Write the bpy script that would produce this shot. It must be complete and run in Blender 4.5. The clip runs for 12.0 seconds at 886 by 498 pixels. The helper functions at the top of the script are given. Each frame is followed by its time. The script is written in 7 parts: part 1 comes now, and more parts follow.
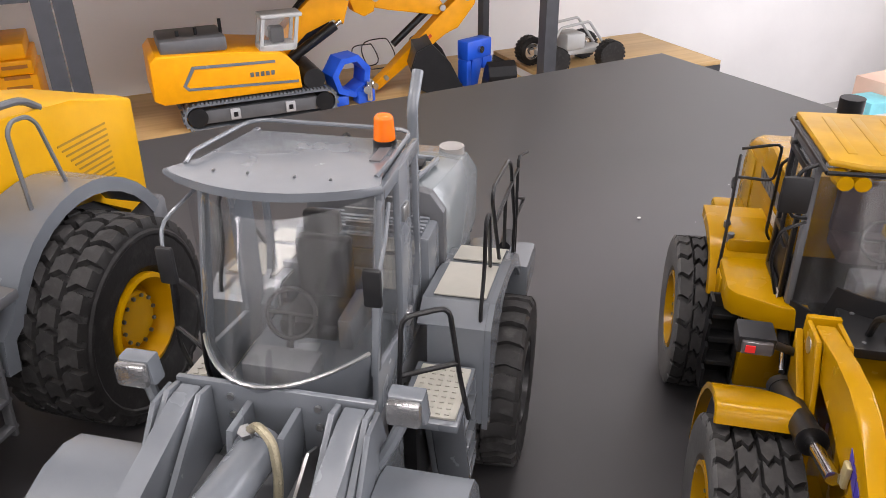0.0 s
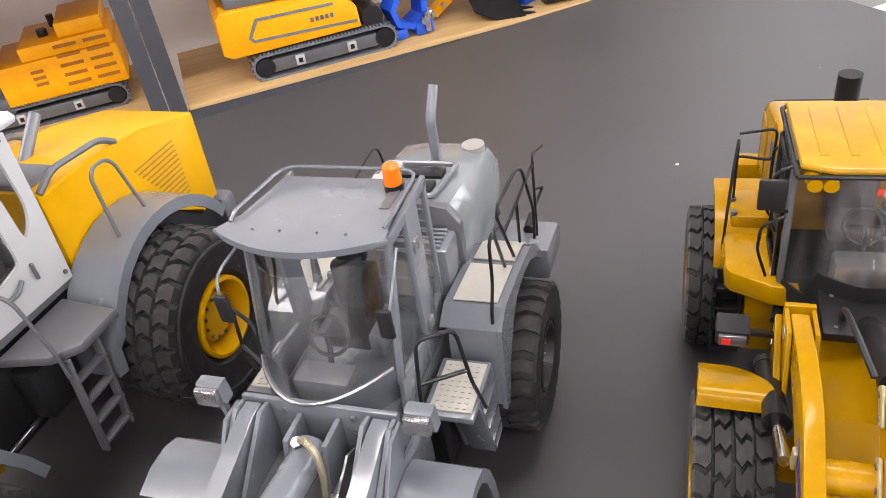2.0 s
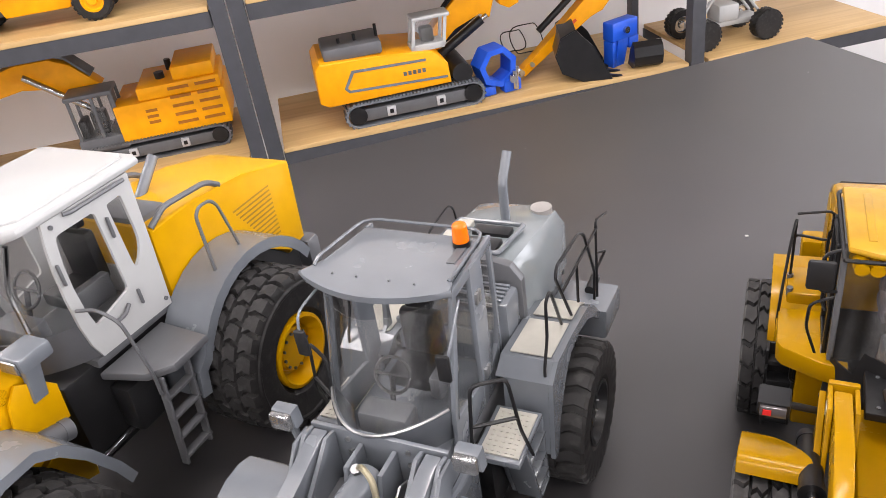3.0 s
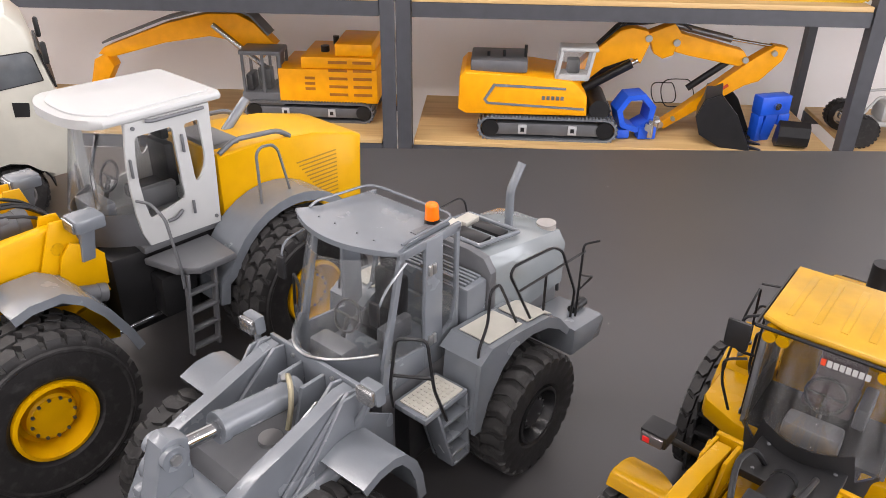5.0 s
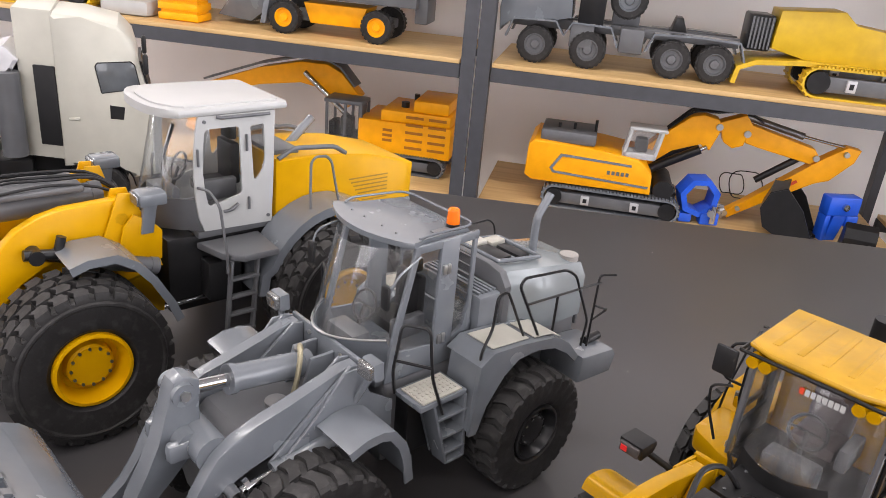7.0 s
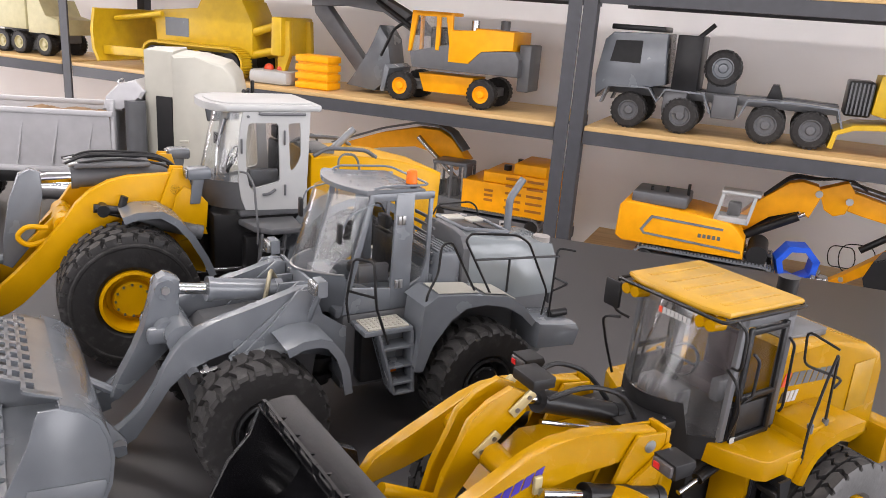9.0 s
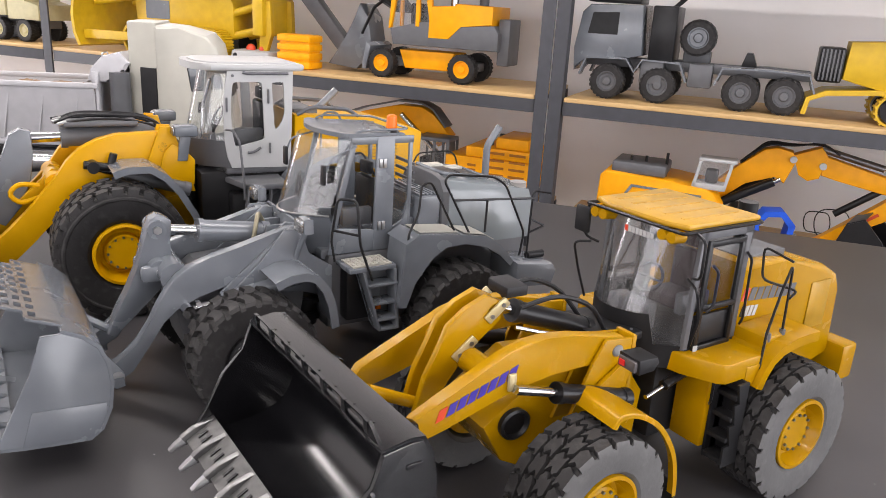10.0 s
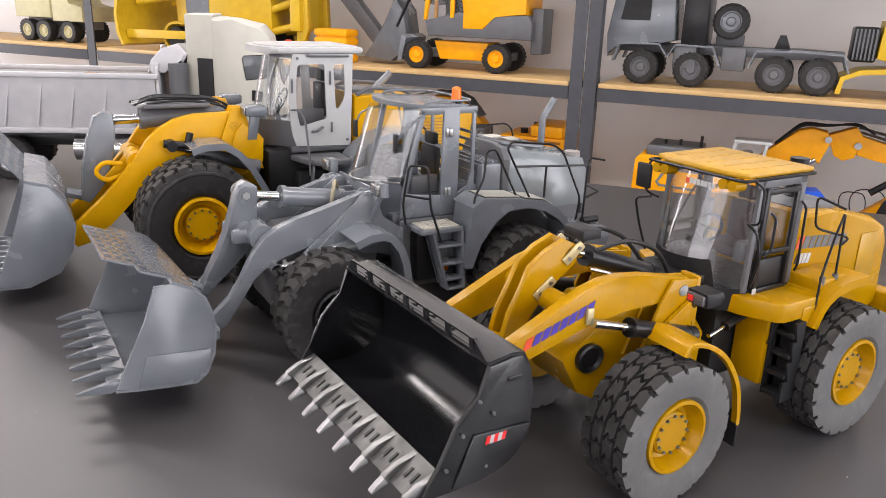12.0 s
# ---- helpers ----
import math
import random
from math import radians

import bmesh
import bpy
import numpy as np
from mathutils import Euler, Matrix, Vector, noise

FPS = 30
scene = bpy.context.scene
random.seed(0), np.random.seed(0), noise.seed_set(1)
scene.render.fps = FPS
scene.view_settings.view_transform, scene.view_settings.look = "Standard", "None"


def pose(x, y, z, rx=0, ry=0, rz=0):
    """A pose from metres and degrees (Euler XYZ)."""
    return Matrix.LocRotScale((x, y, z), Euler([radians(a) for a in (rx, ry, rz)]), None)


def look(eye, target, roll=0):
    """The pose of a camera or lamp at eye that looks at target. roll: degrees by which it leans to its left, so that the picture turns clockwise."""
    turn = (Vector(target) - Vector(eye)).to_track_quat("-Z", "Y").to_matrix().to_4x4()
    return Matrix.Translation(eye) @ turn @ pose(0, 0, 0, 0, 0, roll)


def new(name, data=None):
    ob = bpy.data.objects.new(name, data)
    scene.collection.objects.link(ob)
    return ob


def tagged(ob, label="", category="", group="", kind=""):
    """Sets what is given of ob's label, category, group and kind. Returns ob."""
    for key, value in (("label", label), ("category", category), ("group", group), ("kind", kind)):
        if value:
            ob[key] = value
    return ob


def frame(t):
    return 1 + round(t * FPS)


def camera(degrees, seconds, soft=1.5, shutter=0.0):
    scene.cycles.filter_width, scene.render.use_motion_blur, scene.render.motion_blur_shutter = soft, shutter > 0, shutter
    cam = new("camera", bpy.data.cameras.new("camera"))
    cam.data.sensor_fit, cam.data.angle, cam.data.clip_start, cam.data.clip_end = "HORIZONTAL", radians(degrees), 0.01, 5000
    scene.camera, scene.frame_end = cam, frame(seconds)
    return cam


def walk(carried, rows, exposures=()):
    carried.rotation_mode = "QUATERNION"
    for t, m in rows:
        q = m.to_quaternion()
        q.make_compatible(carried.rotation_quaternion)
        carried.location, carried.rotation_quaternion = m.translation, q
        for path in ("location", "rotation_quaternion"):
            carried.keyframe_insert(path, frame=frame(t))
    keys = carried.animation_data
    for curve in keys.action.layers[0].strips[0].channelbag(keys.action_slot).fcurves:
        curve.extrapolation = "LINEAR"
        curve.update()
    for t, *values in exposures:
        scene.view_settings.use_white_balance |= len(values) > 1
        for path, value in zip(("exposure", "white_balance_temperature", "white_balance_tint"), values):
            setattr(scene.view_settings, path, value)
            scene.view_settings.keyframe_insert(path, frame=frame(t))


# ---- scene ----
cam = camera(60.0, 12.0, soft=0.85)
PATH = [
    (0, (0.169, 0.083, 0.396), (-0.103, 1.817, -0.564), -0.7),
    (0.5, (0.177, 0.102, 0.423), (-0.104, 1.787, -0.618), -2.6),
    (1, (0.197, 0.11, 0.451), (-0.126, 1.739, -0.664), -4.8),
    (1.5, (0.212, 0.094, 0.47), (-0.173, 1.676, -0.692), -7.1),
    (2, (0.225, 0.074, 0.49), (-0.265, 1.623, -0.675), -9.5),
    (2.5, (0.241, 0.057, 0.508), (-0.389, 1.613, -0.58), -10.1),
    (3, (0.247, 0.044, 0.517), (-0.443, 1.61, -0.518), -8.9),
    (3.2, (0.252, 0.04, 0.522), (-0.456, 1.601, -0.509), -8.1),
    (4.8, (0.37, 0.029, 0.524), (-0.615, 1.475, -0.445), -0.1),
    (5, (0.397, 0.029, 0.518), (-0.628, 1.452, -0.444), 0.6),
    (5.5, (0.453, 0.024, 0.51), (-0.642, 1.4, -0.442), 2.4),
    (6, (0.466, 0.028, 0.511), (-0.688, 1.366, -0.427), 3.9),
    (6.5, (0.461, 0.019, 0.503), (-0.695, 1.379, -0.399), 4.9),
    (7, (0.472, 0.005, 0.486), (-0.751, 1.376, -0.304), 5.3),
    (7.5, (0.541, 0.021, 0.468), (-0.854, 1.288, -0.201), 6.1),
    (7.7, (0.573, 0.034, 0.461), (-0.879, 1.251, -0.182), 6.5),
    (9.3, (0.719, 0.055, 0.402), (-0.841, 1.161, -0.183), 4.2),
    (9.5, (0.73, 0.054, 0.393), (-0.824, 1.167, -0.195), 4.0),
    (10, (0.745, 0.035, 0.378), (-0.786, 1.17, -0.23), 3.4),
    (10.5, (0.754, 0.015, 0.366), (-0.765, 1.153, -0.263), 2.8),
    (11, (0.76, -0.009, 0.359), (-0.767, 1.116, -0.277), 2.3),
    (11.5, (0.763, -0.026, 0.36), (-0.781, 1.078, -0.27), 2.0),
    (12, (0.77, -0.035, 0.356), (-0.795, 1.049, -0.259), 2.0),
]
walk(cam, [(t, look(eye, target, roll)) for t, eye, target, roll in PATH], [(0.0, 0.28, 6500, 14), (1.0, 0.38, 6500, 14), (2.0, 0.58, 6500, 14), (3.0, 0.5, 6500, 14), (5.0, 0.4, 6500, 14), (7.0, 0.26, 6500, 14), (9.5, 0.2, 6500, 14), (12.0, 0.24, 6500, 14)])

# ---- world and light ----
world = bpy.data.worlds.new("world")
scene.world = world
world.use_nodes = True
world.node_tree.nodes["Background"].inputs[0].default_value = (1.0, 0.96, 0.98, 1)
world.node_tree.nodes["Background"].inputs[1].default_value = 0.03
scene.view_settings.exposure = 0.0
LAMP_POWER = 14.0
DAYLIGHT = 120.0
SIDELIGHT = 115.0
DOORLIGHT = 34.0


# ---- materials ----
def material(name, color, rough=0.5, metal=0.0, var=0.12, scale=40.0, bump=0.05, bump_scale=300.0, spec=0.5, coat=0.0, dust=0.0, uneven=0.2):
    """A painted or moulded surface with tone variation at two scales and a fine relief."""
    m = bpy.data.materials.new(name)
    m.use_nodes = True
    n, l = m.node_tree.nodes, m.node_tree.links
    b = n["Principled BSDF"]
    co = n.new("ShaderNodeTexCoord")
    big = n.new("ShaderNodeTexNoise")
    big.inputs["Scale"].default_value, big.inputs["Detail"].default_value = scale, 5
    fine = n.new("ShaderNodeTexNoise")
    fine.inputs["Scale"].default_value, fine.inputs["Detail"].default_value = bump_scale, 3
    for t in (big, fine):
        l.new(co.outputs["Object"], t.inputs["Vector"])
    info = n.new("ShaderNodeObjectInfo")
    ramp = n.new("ShaderNodeMapRange")
    ramp.inputs["From Min"].default_value, ramp.inputs["From Max"].default_value = 0.3, 0.7
    ramp.inputs["To Min"].default_value, ramp.inputs["To Max"].default_value = 1 - var, 1 + var
    l.new(big.outputs["Fac"], ramp.inputs["Value"])
    rand = n.new("ShaderNodeMapRange")
    rand.inputs["To Min"].default_value, rand.inputs["To Max"].default_value = 1 - var * 0.4, 1 + var * 0.4
    l.new(info.outputs["Random"], rand.inputs["Value"])
    mul = n.new("ShaderNodeMath")
    mul.operation = "MULTIPLY"
    l.new(ramp.outputs["Result"], mul.inputs[0])
    l.new(rand.outputs["Result"], mul.inputs[1])
    mix = n.new("ShaderNodeVectorMath")
    mix.operation = "SCALE"
    mix.inputs[0].default_value = color
    l.new(mul.outputs[0], mix.inputs["Scale"])
    out = mix.outputs[0]
    if dust:
        spots = n.new("ShaderNodeTexNoise")
        spots.inputs["Scale"].default_value, spots.inputs["Detail"].default_value = scale * 3, 8
        l.new(co.outputs["Object"], spots.inputs["Vector"])
        cut = n.new("ShaderNodeMapRange")
        cut.inputs["From Min"].default_value, cut.inputs["From Max"].default_value = 0.52, 0.75
        cut.inputs["To Max"].default_value = dust
        l.new(spots.outputs["Fac"], cut.inputs["Value"])
        over = n.new("ShaderNodeMix")
        over.data_type = "RGBA"
        over.inputs["B"].default_value = (0.3, 0.29, 0.28, 1)
        l.new(cut.outputs["Result"], over.inputs["Factor"])
        l.new(out, over.inputs["A"])
        out = over.outputs["Result"]
    l.new(out, b.inputs["Base Color"])
    rr = n.new("ShaderNodeMapRange")
    rr.inputs["To Min"].default_value, rr.inputs["To Max"].default_value = max(0.03, rough * (1 - uneven)), min(1, rough * (1 + uneven))
    l.new(big.outputs["Fac"], rr.inputs["Value"])
    l.new(rr.outputs["Result"], b.inputs["Roughness"])
    bp = n.new("ShaderNodeBump")
    bp.inputs["Strength"].default_value, bp.inputs["Distance"].default_value = bump, 0.0006
    l.new(fine.outputs["Fac"], bp.inputs["Height"])
    l.new(bp.outputs["Normal"], b.inputs["Normal"])
    b.inputs["Metallic"].default_value = metal
    b.inputs["Specular IOR Level"].default_value = spec
    b.inputs["Coat Weight"].default_value = coat
    b.inputs["Coat Roughness"].default_value = 0.12
    return m


def glass_material(name, tint=(0.96, 0.98, 0.98), gloss=0.05, haze=0.032):
    """Thin clear acrylic; diffuse white in upright streaks stands in for pale reflections."""
    m = bpy.data.materials.new(name)
    m.use_nodes = True
    n, l = m.node_tree.nodes, m.node_tree.links
    n.remove(n["Principled BSDF"])
    clear, shine, mix, fr = (n.new("ShaderNodeBsdfTransparent"), n.new("ShaderNodeBsdfGlossy"), n.new("ShaderNodeMixShader"), n.new("ShaderNodeLayerWeight"))
    clear.inputs[0].default_value = (*tint, 1)
    shine.inputs["Roughness"].default_value = 0.06
    fr.inputs["Blend"].default_value = 0.5
    rise, rate = n.new("ShaderNodeMath"), n.new("ShaderNodeMath")
    rise.operation, rise.inputs[1].default_value = "POWER", 4.0
    rate.operation, rate.inputs[1].default_value, rate.inputs[2].default_value = "MULTIPLY_ADD", 0.6, gloss
    l.new(fr.outputs["Facing"], rise.inputs[0])
    l.new(rise.outputs[0], rate.inputs[0])
    co, mp, streak, rng = n.new("ShaderNodeTexCoord"), n.new("ShaderNodeMapping"), n.new("ShaderNodeTexNoise"), n.new("ShaderNodeMapRange")
    mp.inputs["Scale"].default_value = (60, 60, 4)
    streak.inputs["Scale"].default_value, streak.inputs["Detail"].default_value = 1.3, 1
    rng.inputs["From Min"].default_value, rng.inputs["From Max"].default_value = 0.38, 0.78
    rng.inputs["To Min"].default_value, rng.inputs["To Max"].default_value = haze * 0.25, haze * 2.2
    l.new(co.outputs["Object"], mp.inputs["Vector"])
    l.new(mp.outputs[0], streak.inputs["Vector"])
    l.new(streak.outputs["Fac"], rng.inputs["Value"])
    # reflected light put in as a diffuse white, stronger along the streaks
    pale_streaks, body = n.new("ShaderNodeBsdfDiffuse"), n.new("ShaderNodeMixShader")
    pale_streaks.inputs[0].default_value = (0.8, 0.8, 0.8, 1)
    l.new(rng.outputs["Result"], body.inputs[0])
    l.new(clear.outputs[0], body.inputs[1])
    l.new(pale_streaks.outputs[0], body.inputs[2])
    l.new(rate.outputs[0], mix.inputs[0])
    l.new(body.outputs[0], mix.inputs[1])
    l.new(shine.outputs[0], mix.inputs[2])
    l.new(mix.outputs[0], n["Material Output"].inputs[0])
    return m


def wood_material(name, light, dark):
    m = bpy.data.materials.new(name)
    m.use_nodes = True
    n, l = m.node_tree.nodes, m.node_tree.links
    b = n["Principled BSDF"]
    co, mp, wave, grain = n.new("ShaderNodeTexCoord"), n.new("ShaderNodeMapping"), n.new("ShaderNodeTexNoise"), n.new("ShaderNodeTexNoise")
    mp.inputs["Scale"].default_value = (2.2, 38, 38)
    l.new(co.outputs["Object"], mp.inputs["Vector"])
    l.new(mp.outputs[0], wave.inputs["Vector"])
    l.new(mp.outputs[0], grain.inputs["Vector"])
    wave.inputs["Scale"].default_value, wave.inputs["Detail"].default_value, wave.inputs["Distortion"].default_value = 1.0, 6, 1.2
    grain.inputs["Scale"].default_value, grain.inputs["Detail"].default_value = 7, 8
    ramp = n.new("ShaderNodeValToRGB")
    ramp.color_ramp.elements[0].position, ramp.color_ramp.elements[1].position = 0.3, 0.72
    ramp.color_ramp.elements[0].color, ramp.color_ramp.elements[1].color = (*dark, 1), (*light, 1)
    l.new(wave.outputs["Fac"], ramp.inputs["Fac"])
    l.new(ramp.outputs[0], b.inputs["Base Color"])
    bp = n.new("ShaderNodeBump")
    bp.inputs["Strength"].default_value, bp.inputs["Distance"].default_value = 0.2, 0.001
    l.new(grain.outputs["Fac"], bp.inputs["Height"])
    l.new(bp.outputs[0], b.inputs["Normal"])
    b.inputs["Roughness"].default_value = 0.5
    return m


def lamp_material(name, color, power):
    m = bpy.data.materials.new(name)
    m.use_nodes = True
    b = m.node_tree.nodes["Principled BSDF"]
    b.inputs["Emission Color"].default_value = (*color, 1)
    b.inputs["Emission Strength"].default_value = power
    return m


YELLOW = material("yellow_enamel", (0.385, 0.2, 0.0), 0.26, var=0.07, spec=0.18, coat=0.12)
ROOFYEL = material("dull_yellow_plastic", (0.42, 0.23, 0.008), 0.34, var=0.16, bump=0.9, bump_scale=45, spec=0.5)
AMBER = material("amber_yellow_paint", (0.6, 0.31, 0.0), 0.3, var=0.05, spec=0.18)
ORANGE = material("orange_paint", (0.88, 0.37, 0.002), 0.38, var=0.06, spec=0.25)
LEMON = material("lemon_yellow_paint", (0.56, 0.355, 0.007), 0.42, var=0.07)
GREY = material("grey_primer_paint", (0.136, 0.149, 0.166), 0.26, var=0.1, scale=22, bump=0.06, bump_scale=420, spec=0.6, coat=0.25)
DGREY = material("dark_grey_paint", (0.1, 0.103, 0.11), 0.42, var=0.1)
PALE = material("pale_bare_metal_plate", (0.42, 0.405, 0.355), 0.42, metal=0.2, var=0.1)
# GREY made paler: the light the hood catches is put into its colour
HOODGREY = material("glossy_grey_paint_with_sheen", (0.185, 0.208, 0.218), 0.16, var=0.08, scale=18, bump=0.03, spec=0.6, coat=0.2)
TAUPE = material("taupe_plastic", (0.27, 0.255, 0.24), 0.5)
DARKSTEEL = material("dark_worn_steel", (0.2, 0.2, 0.2), 0.32, metal=0.85, var=0.25)
STEEL = material("brushed_steel", (0.42, 0.42, 0.42), 0.3, metal=0.9, var=0.1)
CHROME = material("polished_chrome", (0.55, 0.55, 0.56), 0.12, metal=1.0, var=0.03)
BRASS = material("braided_brass", (0.36, 0.32, 0.22), 0.42, metal=0.7, bump=1.0, bump_scale=900)
CREAM = material("cream_enamelled_metal", (0.46, 0.38, 0.2), 0.3, metal=0.3)
WORN = material("worn_edge_steel", (0.12, 0.12, 0.117), 0.42, metal=0.6, var=0.4, scale=70)
BLACK = material("satin_black_paint", (0.012, 0.012, 0.013), 0.32, var=0.2, spec=0.3)
GLOSSBLACK = material("black_bucket_paint", (0.006, 0.006, 0.007), 0.19, var=0.2, spec=0.6)
PLASTIC = material("black_plastic", (0.014, 0.014, 0.015), 0.45, var=0.2, spec=0.3)
RUBBER = material("black_rubber_tyre", (0.018, 0.017, 0.017), 0.5, var=0.25, dust=0.08, bump=0.4, spec=0.3)
GRYRUB = material("dusty_grey_rubber_tyre", (0.105, 0.104, 0.103), 0.72, var=0.15, dust=0.12, bump=0.4, spec=0.3)
TREAD = material("black_rubber_tread", (0.026, 0.025, 0.025), 0.65, var=0.3, dust=0.1, bump=0.5, spec=0.3)
WHITE = material("white_plastic", (0.4, 0.405, 0.4), 0.38, var=0.03)
IVORY = material("ivory_white_cab_paint", (0.47, 0.46, 0.4), 0.36, var=0.04)
SILVER = material("silver_white_tipper_paint", (0.45, 0.45, 0.465), 0.4, var=0.07, metal=0.1)
BLUE = material("blue_paint", (0.01, 0.09, 0.62), 0.36, var=0.08)
BEIGE = material("beige_paint", (0.5, 0.46, 0.27), 0.5, var=0.08)
EARTH = material("brown_earth", (0.2, 0.12, 0.055), 0.9, var=0.35, scale=120, bump=1.0, bump_scale=500)
REDSTRIPE = material("red_reflector", (0.6, 0.02, 0.02), 0.35)
PURPLE = material("purple_blue_lettering", (0.05, 0.03, 0.28), 0.4)
MARKRED = material("red_lettering", (0.62, 0.06, 0.02), 0.4)
BEACON = material("orange_beacon_plastic", (0.78, 0.15, 0.0), 0.25, var=0.04)
LOUVRE = material("brown_orange_louvre", (0.36, 0.12, 0.004), 0.5)
VENT = material("yellow_with_slot_shade", (0.28, 0.15, 0.003), 0.6)
TINTED = material("tinted_window", (0.11, 0.12, 0.13), 0.1, var=0.2, spec=0.6)
DARKLENS = material("dark_lamp_lens", (0.1, 0.09, 0.09), 0.14, metal=0.3)
LENS = material("clear_lamp_lens", (0.3, 0.3, 0.3), 0.14, metal=0.75, bump=0.6, bump_scale=600)
SEATM = material("maroon_seat_vinyl", (0.06, 0.042, 0.046), 0.55)
GLASS = glass_material("cab_glass", (0.97, 0.98, 0.98), 0.055, 0.012)
PANE = glass_material("window_glass", (0.97, 0.98, 0.98), 0.04, 0.0)
SMOKE = glass_material("cab_glass_with_sheen_streaks", (0.96, 0.96, 0.96), 0.055, 0.02)
CLEAR = glass_material("door_glass", (0.97, 0.97, 0.97), 0.035, 0.0)
TABLETOP = material("dark_grey_table_mat", (0.047, 0.045, 0.047), 0.37, var=0.1, scale=3, bump=0.035, bump_scale=900, spec=0.55, uneven=0.04)
RACKSTEEL = material("dark_grey_rack_steel", (0.05, 0.052, 0.06), 0.48, var=0.12)
PLY = wood_material("pale_plywood", (0.61, 0.41, 0.185), (0.47, 0.3, 0.12))
WALLP = material("white_wall_paint", (0.88, 0.87, 0.87), 0.75, var=0.05, scale=2.5, bump=0.3, bump_scale=60)
CEILP = material("grey_ceiling_paint", (0.36, 0.355, 0.35), 0.8, var=0.03, scale=2)
FLOORP = material("grey_floor_tile", (0.32, 0.31, 0.3), 0.4, var=0.1, scale=3)
PAPER = material("white_printed_paper", (0.75, 0.74, 0.73), 0.6, var=0.08, scale=8)
PEACH = material("peach_printed_card", (0.72, 0.5, 0.4), 0.6, var=0.1, scale=8)
CYAN = material("cyan_plastic", (0.2, 0.6, 0.7), 0.45)
GLOW = lamp_material("lamp_panel_diffuser", (1.0, 0.97, 0.93), 6.0)


# ---- builders ----
def bm_new():
    return bmesh.new()


def finish(bm, mat, angle=32):
    bmesh.ops.remove_doubles(bm, verts=bm.verts[:], dist=1e-6)
    bmesh.ops.recalc_face_normals(bm, faces=bm.faces[:])
    me = bpy.data.meshes.new("mesh")
    bm.to_mesh(me)
    bm.free()
    me.materials.append(mat)
    me.polygons.foreach_set("use_smooth", [True] * len(me.polygons))
    me.set_sharp_from_angle(angle=radians(angle))
    return me


def part(name, bm, mat, parent, label="", at=None):
    """Links a bmesh, or a mesh that is shared, as one object under a thing or a part."""
    me = bm if isinstance(bm, bpy.types.Mesh) else finish(bm, mat)
    ob = new(name, me)
    ob.parent = parent
    if at is not None:
        ob.matrix_basis = at
    return tagged(ob, label) if label else ob


def thing(name, m, label, category, group="", kind=""):
    ob = new(name)
    ob.empty_display_size = 0.05
    ob.matrix_basis = m
    return tagged(ob, label, category, group, kind)


def solid(name, bm, mat, label, category, m=None, group="", kind=""):
    ob = new(name, finish(bm, mat))
    if m is not None:
        ob.matrix_basis = m
    return tagged(ob, label, category, group, kind)


def box(bm, x0, x1, y0, y1, z0, z1, bev=0.0, m=None):
    vs = [bm.verts.new((x, y, z)) for x in (x0, x1) for y in (y0, y1) for z in (z0, z1)]
    fs = [bm.faces.new([vs[i] for i in q]) for q in ((0, 1, 3, 2), (4, 6, 7, 5), (0, 4, 5, 1), (2, 3, 7, 6), (0, 2, 6, 4), (1, 5, 7, 3))]
    if m is not None:
        for v in vs:
            v.co = m @ v.co
    if bev:
        es = list({e for f in fs for e in f.edges})
        bmesh.ops.bevel(bm, geom=es, offset=bev, segments=2, affect="EDGES", profile=0.5)
    return bm


def prism(bm, pts, axis, lo, hi, bev=0.0):
    """A polygon pushed along an axis. pts are (y, z) for X, (x, z) for Y, (x, y) for Z."""
    def put(a, b, c):
        return {"X": (c, a, b), "Y": (a, c, b), "Z": (a, b, c)}[axis]
    low = [bm.verts.new(put(a, b, lo)) for a, b in pts]
    high = [bm.verts.new(put(a, b, hi)) for a, b in pts]
    n = len(pts)
    fs = [bm.faces.new(low), bm.faces.new(high[::-1])]
    fs += [bm.faces.new((low[i], low[(i + 1) % n], high[(i + 1) % n], high[i])) for i in range(n)]
    if bev:
        es = [e for f in fs[:2] for e in f.edges]
        bmesh.ops.bevel(bm, geom=es, offset=bev, segments=2, affect="EDGES", profile=0.5)
    return bm


def plate(bm, pts, axis, lo, hi, th):
    """A bent plate of thickness th along an open line of points, pushed along an axis."""
    n, off = len(pts), []
    for i in range(n):
        a, b = Vector(pts[max(i - 1, 0)]), Vector(pts[min(i + 1, n - 1)])
        d = (b - a).normalized()
        off.append((pts[i][0] - d.y * th, pts[i][1] + d.x * th))
    for i in range(n - 1):
        quad = [pts[i], pts[i + 1], off[i + 1], off[i]]
        def put(a, b, c):
            return {"X": (c, a, b), "Y": (a, c, b), "Z": (a, b, c)}[axis]
        low = [bm.verts.new(put(a, b, lo)) for a, b in quad]
        high = [bm.verts.new(put(a, b, hi)) for a, b in quad]
        bm.faces.new((low[0], low[1], high[1], high[0]))
        bm.faces.new((low[2], low[3], high[3], high[2]))
        bm.faces.new(low[::-1])
        bm.faces.new(high)
        if i == 0:
            bm.faces.new((low[3], low[0], high[0], high[3]))
        if i == n - 2:
            bm.faces.new((low[1], low[2], high[2], high[1]))
    return bm


